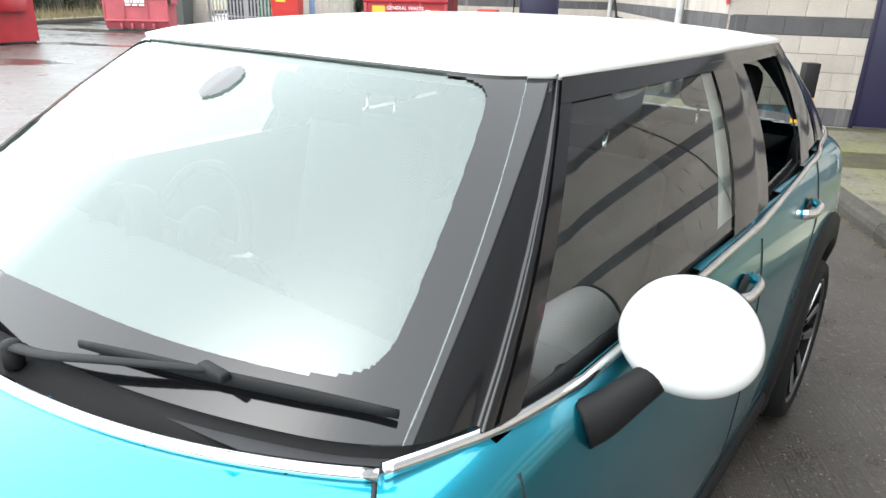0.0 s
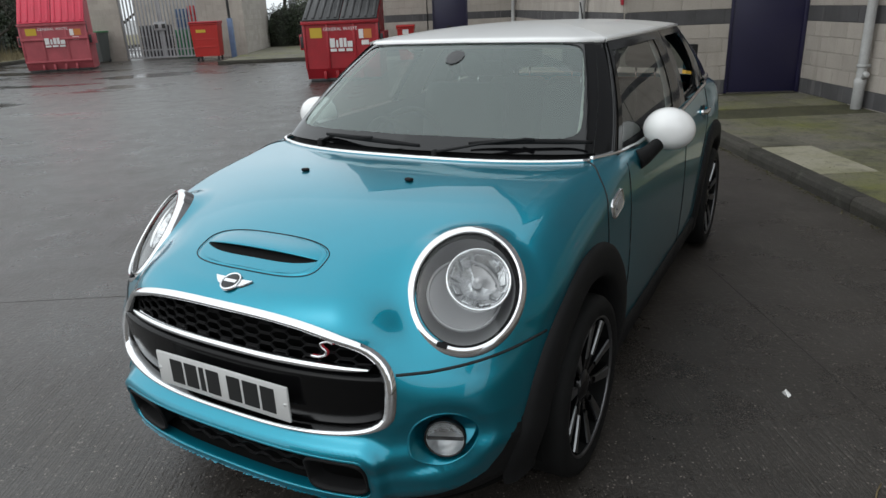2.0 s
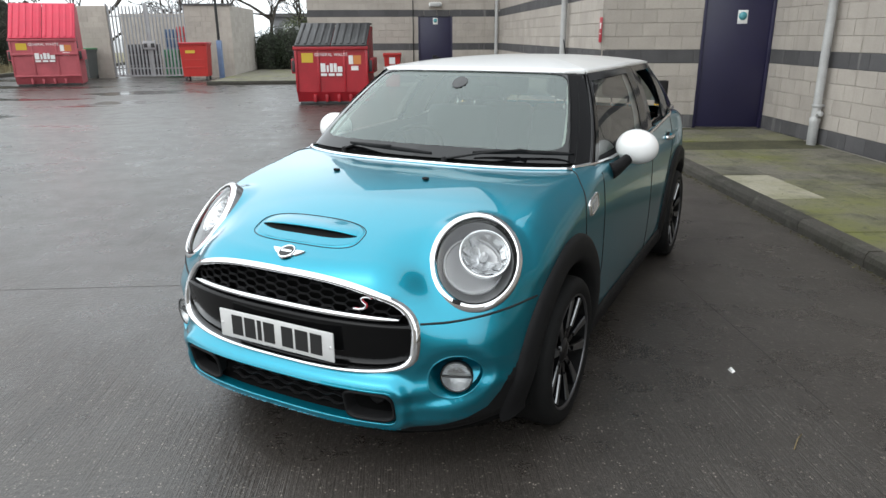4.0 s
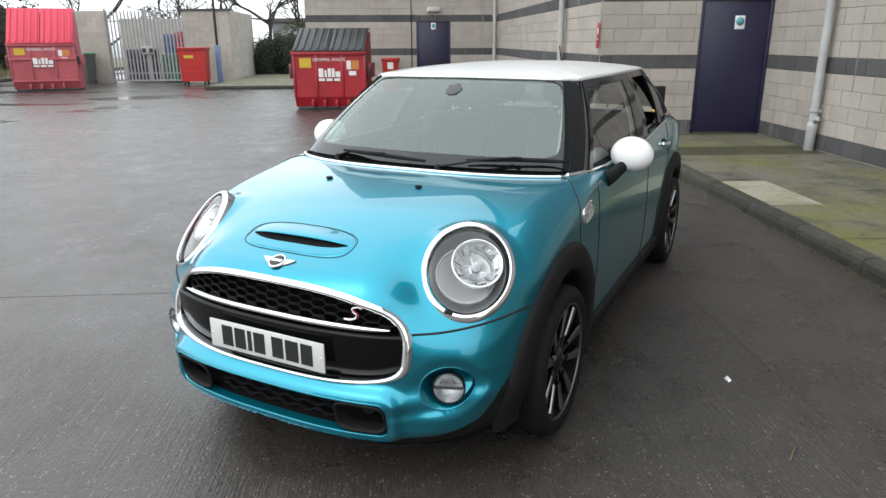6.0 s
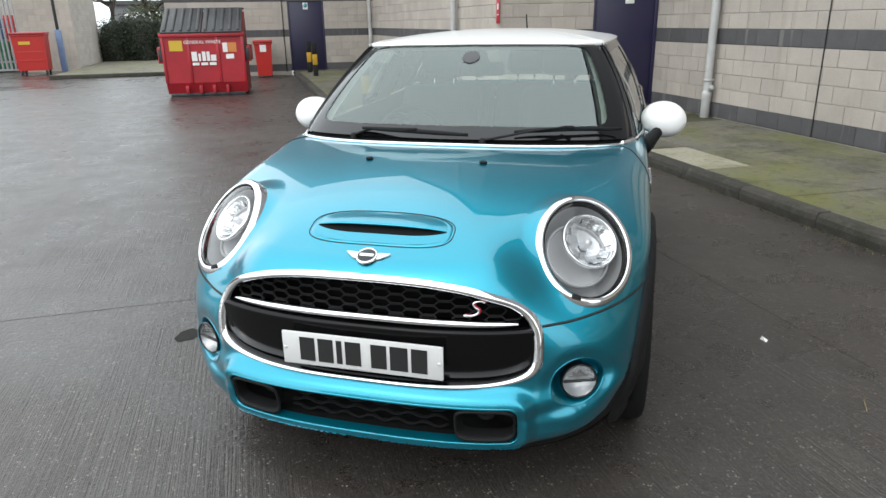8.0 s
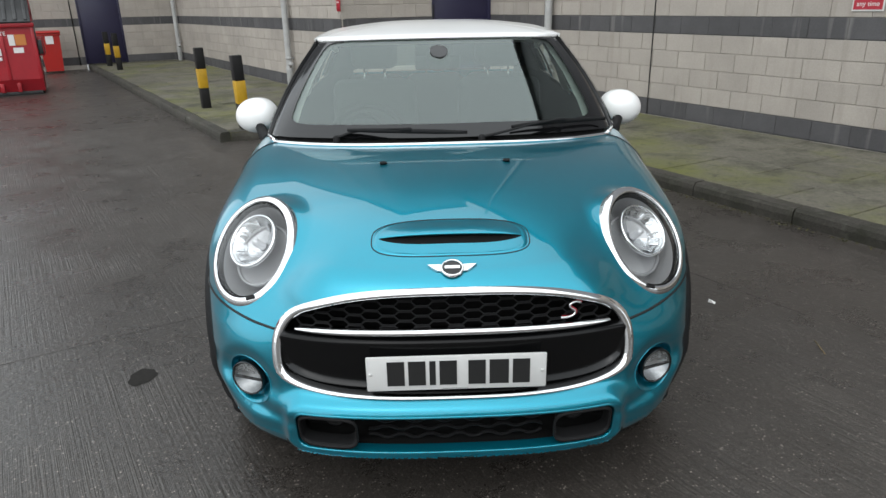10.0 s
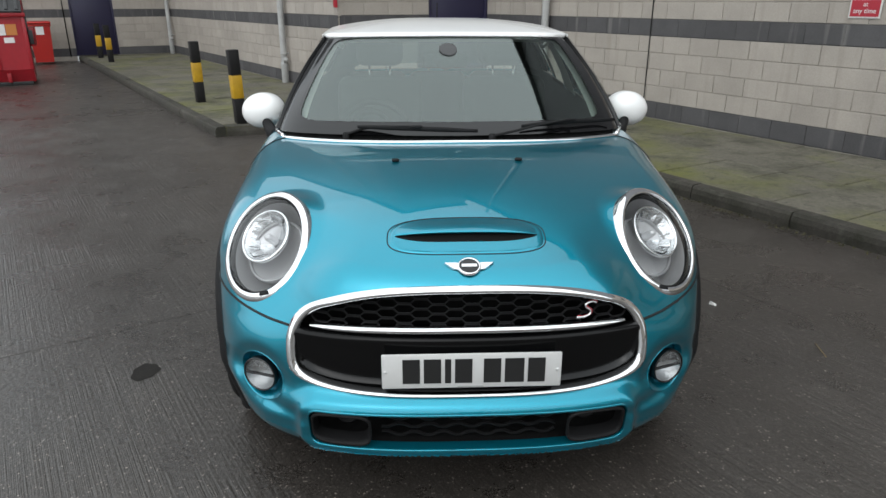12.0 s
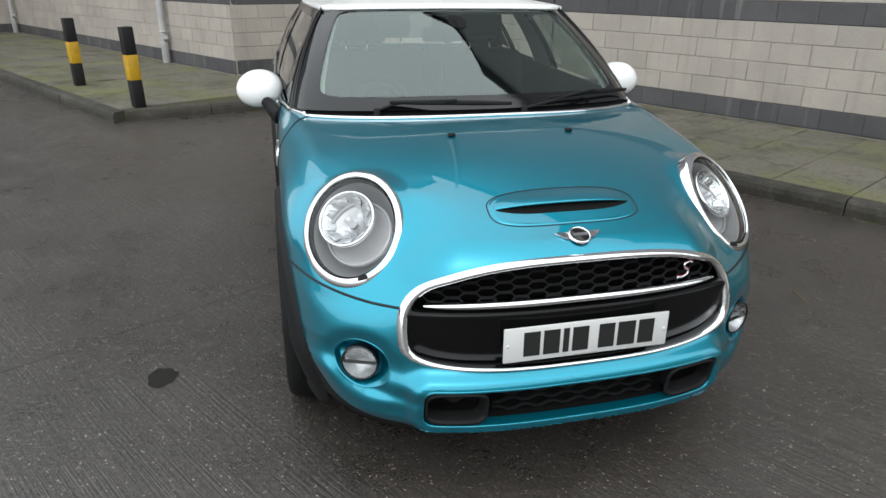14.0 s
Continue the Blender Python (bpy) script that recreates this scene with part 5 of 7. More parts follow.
def plate():
    turn = pose(0, 0, 0, 0, 0, 0).to_3x3()
    WHITEPLATE = mat("plate_white", (0.56, 0.56, 0.55), 0.35, coat=0.2, stain=0.05, stain_scale=20)
    p = part("number_plate", Geo().rbox((0.004, 0.004, 0.540), (0.52, 0.008, 0.111), 0.006, turn), WHITEPLATE, car, "white number plate with dark bars", angle=40)
    ink = mat("plate_black", (0.012, 0.012, 0.012), 0.5)
    x = -0.2
    for i, w in enumerate((0.05, 0.05, 0.018, 0.05, 0.05, 0.056, 0.05)):
        if i == 4:
            x += 0.022
        part("plate_bar", Geo().box((x + w / 2 + 0.004, -0.0008, 0.541), (w, 0.002, 0.078)), ink, p, smooth=False)
        x += w + 0.011
    for sx in (-0.245, 0.252):
        part("plate_screw", Geo().lathe([(0.006, 0), (0.005, 0.002), (0.001, 0.003)], pose(sx, 0.0, 0.54, 90, 0, 0), 12), WHITEPLATE, p)
    part("plate_maker_line", Geo().box((0.0, -0.0008, 0.489), (0.075, 0.002, 0.004)), mat("plate_grey", (0.3, 0.3, 0.3), 0.5), p, smooth=False)


plate()


def wings_badge():
    # flat wings with a dark round middle, lying on the bonnet's front
    c = on_top(np.array([0.0]), np.array([0.108]))[0]
    n = slope(body_base, c[None])[0]
    ex = np.array((1.0, 0, 0))
    ey = np.cross(n, ex)

    def lay(pts, h):
        out = []
        for x, y in pts:
            p = c + ex * x + ey * y
            q = on_top(np.array([p[0]]), np.array([p[1]]))[0]
            out.append(tuple(q + n * h))
        return out

    w = Geo()
    for sg in (1, -1):
        outline = [(0.012 * sg, 0.012), (0.040 * sg, 0.016), (0.073 * sg, 0.017), (0.060 * sg, 0.003), (0.044 * sg, -0.010), (0.016 * sg, -0.016), (0.008 * sg, 0.0)]
        a, b = lay(outline, 0.002), lay([(x * 0.97, y * 0.95) for x, y in outline], 0.007)
        k = len(outline)
        w.add(a + b, [tuple(range(k, 2 * k)) if sg < 0 else tuple(range(2 * k - 1, k - 1, -1))] + [(i, (i + 1) % k, k + (i + 1) % k, k + i) for i in range(k)])
    part("bonnet_badge", w, CHROME, car, "chrome winged badge", smooth=False)
    m = Matrix.Translation(c + n * 0.004) @ Matrix((ex, ey, n)).transposed().to_4x4()
    part("badge_ring", Geo().lathe([(0.034, 0), (0.033, 0.006), (0.029, 0.007), (0.028, 0.004)], m, 32), CHROME, car)
    part("badge_disc", Geo().disc(0.0285, m @ pose(0, 0, 0.003), 28, 0.002), BLACK_GLOSS, car)
    part("badge_bar", Geo().box(m @ Vector((0, 0, 0.0062)), (0.044, 0.011, 0.002), m.to_3x3()), CHROME, car, smooth=False)


wings_badge()


def scoop():
    n = 72
    an = np.linspace(0, 2 * np.pi, n, endpoint=False)

    def oval(w, h, e, cy, taper=0.0):
        p = np.array([superpoint(a, w, h, e) for a in an])
        return p[:, 0] * (1 + taper * p[:, 1] / h), cy + p[:, 1]

    def lay(x, y, o):
        p = on_top(x, y)
        return p + slope(body_base, p) * np.asarray(o)[..., None]

    x, y = oval(0.240, 0.078, 3.2, 0.236)
    part("scoop_gap", Geo().tube(lay(x, y, np.full(n, 0.0)), 0.0019, 6, closed=True), GAP, car)
    # raised cover; the slot is its open front
    rows = []
    for k, h in ((0.985, -0.003), (0.97, 0.0008), (0.93, 0.0018), (0.90, 0.0020)):
        x, y = oval(0.240 * k, 0.078 * k, 3.2, 0.236)
        rows.append(lay(x, y, np.full(n, h)))
    part("scoop_rim", Geo().grid(np.array(rows), wrap=True), PAINT, car)
    # cover over the slot, a dark slot below its lip, and the apron in front, all within the oval
    u = np.linspace(-1, 1, 49)
    full = 1 - np.abs(u) ** 4

    def span(y):
        return u * 0.216 * (1 - np.minimum(np.abs(y - 0.236) / 0.0704, 1) ** 3.2) ** (1 / 3.2)

    rows = []
    for t in np.linspace(0, 1, 12):
        y = 0.306 - (0.306 - 0.232) * t
        yy = y + 0.010 * (1 - full) * t
        rows.append(lay(span(yy), yy, 0.0022 + 0.015 * full * np.sin(t * np.pi / 2) ** 1.3))
    lip = rows[-1]
    under = lip + np.stack([0 * u, 0.008 + 0 * u, -0.008 * full - 0.001], 1)
    part("bonnet_scoop", Geo().grid(np.array(rows + [lip + (0, -0.002, -0.003), under])), PAINT, car, "teal bonnet scoop over a black slot")
    front_y = 0.204 + 0.030 * (1 - full)
    part("scoop_slot", Geo().grid(np.array([lay(span(front_y), front_y, 0.0020 + 0 * u), lay(span(front_y), front_y + 0.004, 0.0013 + 0 * u),
                                            lay(span(front_y), np.maximum(0.246, front_y + 0.014), 0.0012 + 0 * u)])), BLACK_MATT, car)
    rows = []
    for t in np.linspace(0, 1, 7):
        yy = 0.167 + (front_y - 0.167) * t
        rows.append(lay(span(yy), yy, 0.0023 + 0 * u))
    part("scoop_apron", Geo().grid(np.array(rows), flip=True), PAINT, car)
    for sg in (1, -1):
        p = on_top(np.array([0.226 * sg]), np.array([0.737]))[0]
        part("washer_jet", Geo().rbox(p + (0, 0, 0.005), (0.027, 0.022, 0.011), 0.005, pose(0, 0, 0, -4, 0, -12 * sg).to_3x3()), BLACK_PLASTIC, car)


scoop()


# ---- the car: lamps ----
def lamp_matrix(sg):
    s, u, n = LAMP_S.copy(), LAMP_U.copy(), LAMP_N.copy()
    c = LAMP_C.copy()
    for a in (s, u, n, c):
        a[0] *= sg
    m = Matrix((s * sg, u, n)).transposed().to_4x4()
    return Matrix.Translation(c) @ m


LAMP_GREY = mat("lamp_housing_grey", (0.30, 0.30, 0.305), 0.36, 0.35, grain=0.05)
SATIN = mat("satin_lamp_grey", (0.52, 0.52, 0.53), 0.30, 0.5, grain=0.03)
MIRROR = mat("lamp_reflector", (0.62, 0.63, 0.64), 0.05, 1.0, grain=0.02, bump=1.0, bump_scale=26)


def head_lamp(sg):
    m = lamp_matrix(sg)
    n = 72
    an = np.linspace(0, 2 * np.pi, n, endpoint=False)

    def ring(k, h, dx=0.0, dy=0.0):
        return [tuple(m @ Vector((LAMP_RS * k * math.cos(a) + dx, LAMP_RU * k * math.sin(a) + dy, h))) for a in an]

    lamp = part("head_lamp", Geo().grid([ring(1.065, -0.035), ring(1.062, -0.001), ring(1.052, 0.005), ring(1.02, 0.0105), ring(0.97, 0.0150), ring(0.93, 0.0165), ring(0.918, 0.012), ring(0.905, -0.012)], wrap=True),
                CHROME, car, "round head lamp in a chrome ring")
    part("lamp_bezel", Geo().grid([ring(0.916, 0.010), ring(0.893, 0.008), ring(0.872, 0.004), ring(0.862, -0.01)], wrap=True), BLACK_MATT, lamp)
    part("lamp_housing", Geo().grid([ring(0.87, -0.004), ring(0.82, -0.05), ring(0.60, -0.100), ring(0.001, -0.118)], wrap=True), LAMP_GREY, lamp)
    # main reflector high on the outer side, a smaller bowl low on the inner side
    def bowl(name, x, y, r, depth, h, label, mt=None):
        mm = m @ pose(x * sg, y, h)
        b = part(name, Geo().lathe([(r, 0.004), (r * 1.02, 0.0), (r * 0.93, -0.004), (r * 0.8, -depth * 0.35), (r * 0.55, -depth * 0.75), (r * 0.25, -depth), (0.001, -depth)], mm, 40), mt or MIRROR, lamp, label)
        part("reflector_rim", Geo().lathe([(r * 1.06, -0.004), (r * 1.05, 0.006), (r * 0.985, 0.008), (r * 0.96, 0.0)], mm, 40), LAMP_GREY if mt else CHROME, lamp)
        return mm, b

    mm, b = bowl("main_reflector", 0.022, 0.044, 0.089, 0.054, -0.016, "faceted chrome main beam reflector")
    for k in range(9):
        a = math.radians(40 * k + 20)
        part("facet", Geo().rbox(mm @ Vector((0.063 * math.cos(a), 0.063 * math.sin(a), -0.021)), (0.038, 0.032, 0.003), 0.0012, (mm @ pose(0, 0, 0, 0, -46 - 7 * (k % 2), math.degrees(a))).to_3x3()), MIRROR, b)
    part("bulb", Geo().lathe([(0.014, -0.05), (0.013, -0.012), (0.009, -0.004), (0.001, -0.002)], mm, 16), SATIN, b)
    bowl("side_light_reflector", -0.004, -0.004, 0.102, 0.040, -0.046, "satin grey low reflector bowl", SATIN)
    cover = [ring(k, 0.004 + 0.030 * (1 - k ** 2)) for k in (0.89, 0.82, 0.7, 0.55, 0.38, 0.2, 0.01)]
    c = part("lamp_lens", Geo().grid(cover, wrap=True), LENS, lamp, "clear domed lens")
    c.visible_shadow = False
    part("washer_tab", Geo().rbox(m @ Vector((-0.018 * sg, -LAMP_RU * 0.955, 0.017)), (0.030, 0.014, 0.006), 0.002, m.to_3x3()), BLACK_PLASTIC, lamp)


both(head_lamp)


FOG_SATIN = mat("fog_reflector", (0.48, 0.49, 0.50), 0.34, 1.0, grain=0.05, scale=40, bump=0.3, bump_scale=50)


def fog_lamp(sg):
    an = np.linspace(0, 2 * np.pi, 40, endpoint=False)
    rim = on_front(np.abs(FOG_C[0] + 0.074 * np.cos(an)), FOG_C[2] + 0.074 * np.sin(an))
    back = rim.copy()
    back[:, 0] = FOG_C[0] + 0.058 * np.cos(an)
    back[:, 2] = FOG_C[2] + 0.058 * np.sin(an)
    back[:, 1] = np.maximum(rim[:, 1] + 0.02, 0.205)
    cen = back * 0 + (FOG_C[0], 0.235, FOG_C[2])
    out = rim.copy()
    out[:, 0] = FOG_C[0] + 0.080 * np.cos(an)
    out[:, 2] = FOG_C[2] + 0.080 * np.sin(an)
    out = on_front(out[:, 0], out[:, 2])
    lip = (out + rim) / 2 + (0, -0.003, 0)
    g = Geo().grid(mirrored(np.array([out + (0, 0.002, 0), lip, rim, back]), sg), wrap=True, flip=sg < 0)
    part("fog_lamp_recess", g, PAINT, car)
    lamp = part("fog_lamp", Geo().grid(mirrored(np.array([back + (0, 0.004, 0), cen]), sg), wrap=True, flip=sg < 0), PAINT, car, "round fog lamp with chrome reflector")
    m = pose(sg * FOG_C[0], 0.190, FOG_C[2], 90, 0, 22 * sg)
    part("reflector", Geo().lathe([(0.054, 0.018), (0.050, 0.012), (0.042, -0.008), (0.02, -0.02), (0.001, -0.022)], m, 32), FOG_SATIN, lamp)
    part("upper_reflector", Geo().lathe([(0.050, 0.014), (0.044, 0.002), (0.02, -0.010), (0.001, -0.012)], m, 20, 5, 175), MIRROR, lamp)
    part("rim", Geo().lathe([(0.058, 0.0), (0.058, 0.020), (0.055, 0.023), (0.052, 0.018)], m, 32), BLACK_GLOSS, lamp)
    part("cross_bar", Geo().rbox(m @ Vector((0, 0, 0.014)), (0.100, 0.006, 0.012), 0.002, m.to_3x3()), BLACK_GLOSS, lamp)
    lens = part("lens", Geo().disc(0.054, m @ pose(0, 0, 0.018), 32, 0.014), LENS, lamp)
    lens.visible_shadow = False


both(fog_lamp)


def intake():
    # outline of the opening, then its walls, a mesh behind and a black pod at each end
    w, h, r = 0.480, 0.063, 0.028
    pts = []
    for cx, cz, a0 in ((w - r, h - r, 0), (-w + r, h - r, 90), (-w + r, -h + r, 180), (w - r, -h + r, 270)):
        for a in np.radians(np.linspace(a0, a0 + 90, 7)):
            pts.append((cx + r * math.cos(a), 0.339 + cz + r * math.sin(a)))
    full = np.array(pts + pts[:1])
    d = np.r_[0, np.cumsum(np.linalg.norm(np.diff(full, axis=0), axis=1))]
    t = np.linspace(0, d[-1], 140, endpoint=False)
    xz = np.stack([np.interp(t, d, full[:, 0]), np.interp(t, d, full[:, 1])], 1)
    rim = on_front(xz[:, 0], xz[:, 1])
    out = rim.copy()
    out[:, 0] *= 1.012
    out[:, 2] = 0.339 + (rim[:, 2] - 0.339) * 1.10
    out = on_front(out[:, 0], out[:, 2])
    inner = rim.copy()
    inner[:, 0] *= 0.985
    inner[:, 2] = 0.339 + (rim[:, 2] - 0.339) * 0.88
    inner[:, 1] += 0.03
    part("intake_lip", Geo().grid(np.array([out + (0, 0.002, 0), (out + rim) / 2 + (0, -0.004, 0), rim + (0, 0.002, 0), inner]), wrap=True), PAINT, car)
    cen = inner * 0 + (0, 0.13, 0.339)
    part("intake_tray", Geo().grid(np.array([inner, inner + (0, 0.07, 0), cen]), wrap=True), BLACK_MATT, car)
    g = Geo()
    for j in range(3):
        z0 = 0.302 + 0.032 * j
        i = np.arange(-12, 13)
        x = i * 0.022
        z = z0 + np.where((i + 2 * (j % 2)) % 4 < 2, 0.006, -0.006)
        x2 = np.interp(np.linspace(0, 24, 60), np.arange(25), x)
        z2 = np.interp(np.linspace(0, 24, 60), np.arange(25), z)
        g.tube(np.stack([x2, on_front(x2, z2)[:, 1] + 0.045, z2], 1), 0.004, 5, up=(0, 1, 0), flat=2)
    part("intake_mesh", g, BLACK_PLASTIC, car, smooth=False)
    for sg in (1, -1):
        rows = []
        for k, o in ((1.0, 0.008), (0.97, -0.002), (0.86, -0.001), (0.80, 0.012), (0.72, 0.05)):
            row = []
            for a in np.linspace(0, 2 * np.pi, 40, endpoint=False):
                px, pz = superpoint(a, 0.092 * (0.5 + 0.5 * k), 0.060 * k, 4.5)
                row.append((0.384 + px + 0.10 * pz * 0, 0.339 + pz))
            row = np.array(row)
            p = on_front(row[:, 0], row[:, 1])
            p[:, 1] += o
            rows.append(p)
        pod = part("intake_pod", Geo().grid(mirrored(np.array(rows), sg), wrap=True, flip=sg < 0), BLACK_PLASTIC, car, "black brake duct")
        part("pod_back", Geo().rbox((0.384 * sg, 0.155, 0.339), (0.17, 0.02, 0.11), 0.005), BLACK_MATT, pod)
        part("duct", Geo().lathe([(0.030, 0.02), (0.034, 0.026), (0.026, 0.03), (0.022, 0.0), (0.001, 0.0)], pose(0.37 * sg, 0.125, 0.339, 90, 0, 0), 24), BLACK_PLASTIC, pod)
    xs = np.linspace(-0.79, 0.79, 60)
    rows = []
    for z, o in ((0.240, 0.012), (0.236, 0.016), (0.215, 0.030), (0.195, 0.05), (0.19, 0.16)):
        p = on_front(xs, np.full(60, max(z, 0.238)))
        p[:, 1] += o
        p[:, 2] = z
        rows.append(p)
    part("front_splitter", Geo().grid(np.array(rows), flip=True), BLACK_MATT, car, "black plastic lower lip")


intake()


# ---- the car: mirrors, wipers, badges, handles ----
def door_mirror(sg):
    m = pose(sg * 0.897, 1.655, 1.038, 0, 6 * sg, 14 * sg)
    rows = []
    for t in np.linspace(0.0002, 1, 18):
        a = t * math.pi * 0.60
        r = math.sin(a) ** 0.85 if a < math.pi / 2 else 1.0 - 0.10 * (a - math.pi / 2) ** 2 * 6
        y = -0.082 * math.cos(a) if a < math.pi / 2 else 0.10 * (a - math.pi / 2) * 1.6
        rows.append([tuple(m @ Vector((0.102 * r * math.cos(b), y, 0.083 * r * math.sin(b) * (1.04 if math.sin(b) > 0 else 0.98)))) for b in np.linspace(0, 2 * np.pi, 40, endpoint=False)])
    cap = part("door_mirror", Geo().grid(rows, wrap=True, flip=True), WHITE, car, "white oval door mirror on a black stalk")
    part("mirror_casing", Geo().grid([rows[-1], [tuple(m @ Vector((0.098 * math.cos(b), 0.056, 0.080 * math.sin(b)))) for b in np.linspace(0, 2 * np.pi, 40, endpoint=False)],
                                      [tuple(m @ Vector((0.001 * math.cos(b), 0.050, 0.001 * math.sin(b)))) for b in np.linspace(0, 2 * np.pi, 40, endpoint=False)]], wrap=True, flip=True), BLACK_PLASTIC, cap)
    part("mirror_glass", Geo().lathe([(0.072, 0.0), (0.070, 0.003), (0.001, 0.004)], m @ pose(0, 0.054, 0, -90, 0, 0), 32), CHROME, cap)
    sp = spline([(0.812, 1.500, 0.938), (0.832, 1.525, 0.950), (0.850, 1.560, 0.968), (0.872, 1.600, 0.992), (0.885, 1.640, 1.01)], 5)
    part("mirror_stalk", Geo().tube(mirrored(sp, sg), np.linspace(0.044, 0.026, len(sp)), 14, flat=0.75, up=(1, 0, 0)), BLACK_PLASTIC, cap)


both(door_mirror)


def wipers():
    for pts, arm in (([(-0.39, 1.085, 1.056), (-0.15, 1.042, 1.054), (0.10, 1.026, 1.046)], [(-0.44, 1.100, 1.022), (-0.36, 1.090, 1.048), (-0.25, 1.060, 1.060), (-0.15, 1.040, 1.064)]),
                     ([(0.285, 1.075, 1.056), (0.50, 1.135, 1.064), (0.712, 1.225, 1.056)], [(0.16, 1.034, 1.024), (0.26, 1.042, 1.044), (0.36, 1.070, 1.062), (0.50, 1.132, 1.074)])):
        w = part("wiper", Geo().tube(spline(pts, 8), np.r_[np.linspace(0.004, 0.0062, 5), np.full(7, 0.0062), np.linspace(0.0062, 0.004, 5)], 8, flat=1.6), BLACK_PLASTIC, car, "black wiper blade at rest")
        part("wiper_arm", Geo().tube(spline(arm, 8), np.linspace(0.010, 0.006, 8 * (len(arm) - 1) + 1), 8, flat=0.6), BLACK_PLASTIC, w)
        part("wiper_clip", Geo().rbox(Vector(pts[1]) + Vector((0, -0.003, 0.008)), (0.05, 0.016, 0.012), 0.004), BLACK_PLASTIC, w)
        part("wiper_pivot", Geo().lathe([(0.014, -0.03), (0.014, 0.004), (0.010, 0.009), (0.001, 0.010)], Matrix.Translation(arm[0]), 16), BLACK_PLASTIC, w)


wipers()


BADGE_SILVER = mat("pale_badge_silver", (0.62, 0.63, 0.64), 0.4, 0.6, grain=0.05, scale=80)


def side_details(sg):
    # chrome side badge: a slanted plate with a darker middle
    def slab(k, h):
        q = np.array([superpoint(a, 0.073 * k, 0.037 * k, 4) for a in np.linspace(0, 2 * np.pi, 28, endpoint=False)])
        return on_side(1.135 + 0.98 * q[:, 0] - 0.25 * q[:, 1], 0.863 + 0.20 * q[:, 0] + 0.97 * q[:, 1]) + (h, 0, 0)

    b = part("side_badge", Geo().grid(mirrored(np.array([slab(1.0, 0.0), slab(0.98, 0.007), slab(0.86, 0.009), slab(0.80, 0.006)]), sg), wrap=True, flip=sg < 0), CHROME, car, "chrome side badge")
    part("badge_middle", Geo().grid(mirrored(np.array([slab(0.82, 0.006), slab(0.4, 0.006), slab(0.01, 0.006)]), sg), wrap=True, flip=sg < 0), BADGE_SILVER, b)
    part("badge_stroke", Geo().tube(mirrored(np.array(slab(0.45, 0.008)[2:16]), sg), 0.003, 6), LAMP_GREY, b)
    for y0, z0 in ((2.26, 0.895), (2.96, 0.92)):
        p = on_side(np.linspace(y0 - 0.085, y0 + 0.085, 13), np.full(13, z0))
        off = 0.030 * (1 - (np.linspace(-1, 1, 13)) ** 4)
        p[:, 0] += off
        h = part("door_handle", Geo().tube(mirrored(p, sg), 0.011, 8, flat=1.4), CHROME, car, "chrome door handle")
        q = on_side(np.full(1, y0), np.full(1, z0))[0]
        part("handle_cup", Geo().lathe([(0.045, 0.001), (0.040, 0.002), (0.001, 0.0015)], pose(q[0] * sg + 0.001 * sg, q[1], q[2], 0, 90 * sg, 0) @ Matrix.Diagonal((0.7, 1.2, 1, 1)), 20), GAP, h)


both(side_details)
part("roof_aerial", Geo().lathe([(0.028, 0), (0.026, 0.012), (0.012, 0.02), (0.005, 0.03), (0.004, 0.14), (0.001, 0.142)], pose(0.0, 3.30, 1.405, 28, 0, 0), 14), BLACK_PLASTIC, car)

# ---- the car: cabin ----
SEAT = mat("dark_seat_cloth", (0.022, 0.022, 0.024), 0.85, grain=0.1, scale=20, stain=0.15, stain_scale=6)


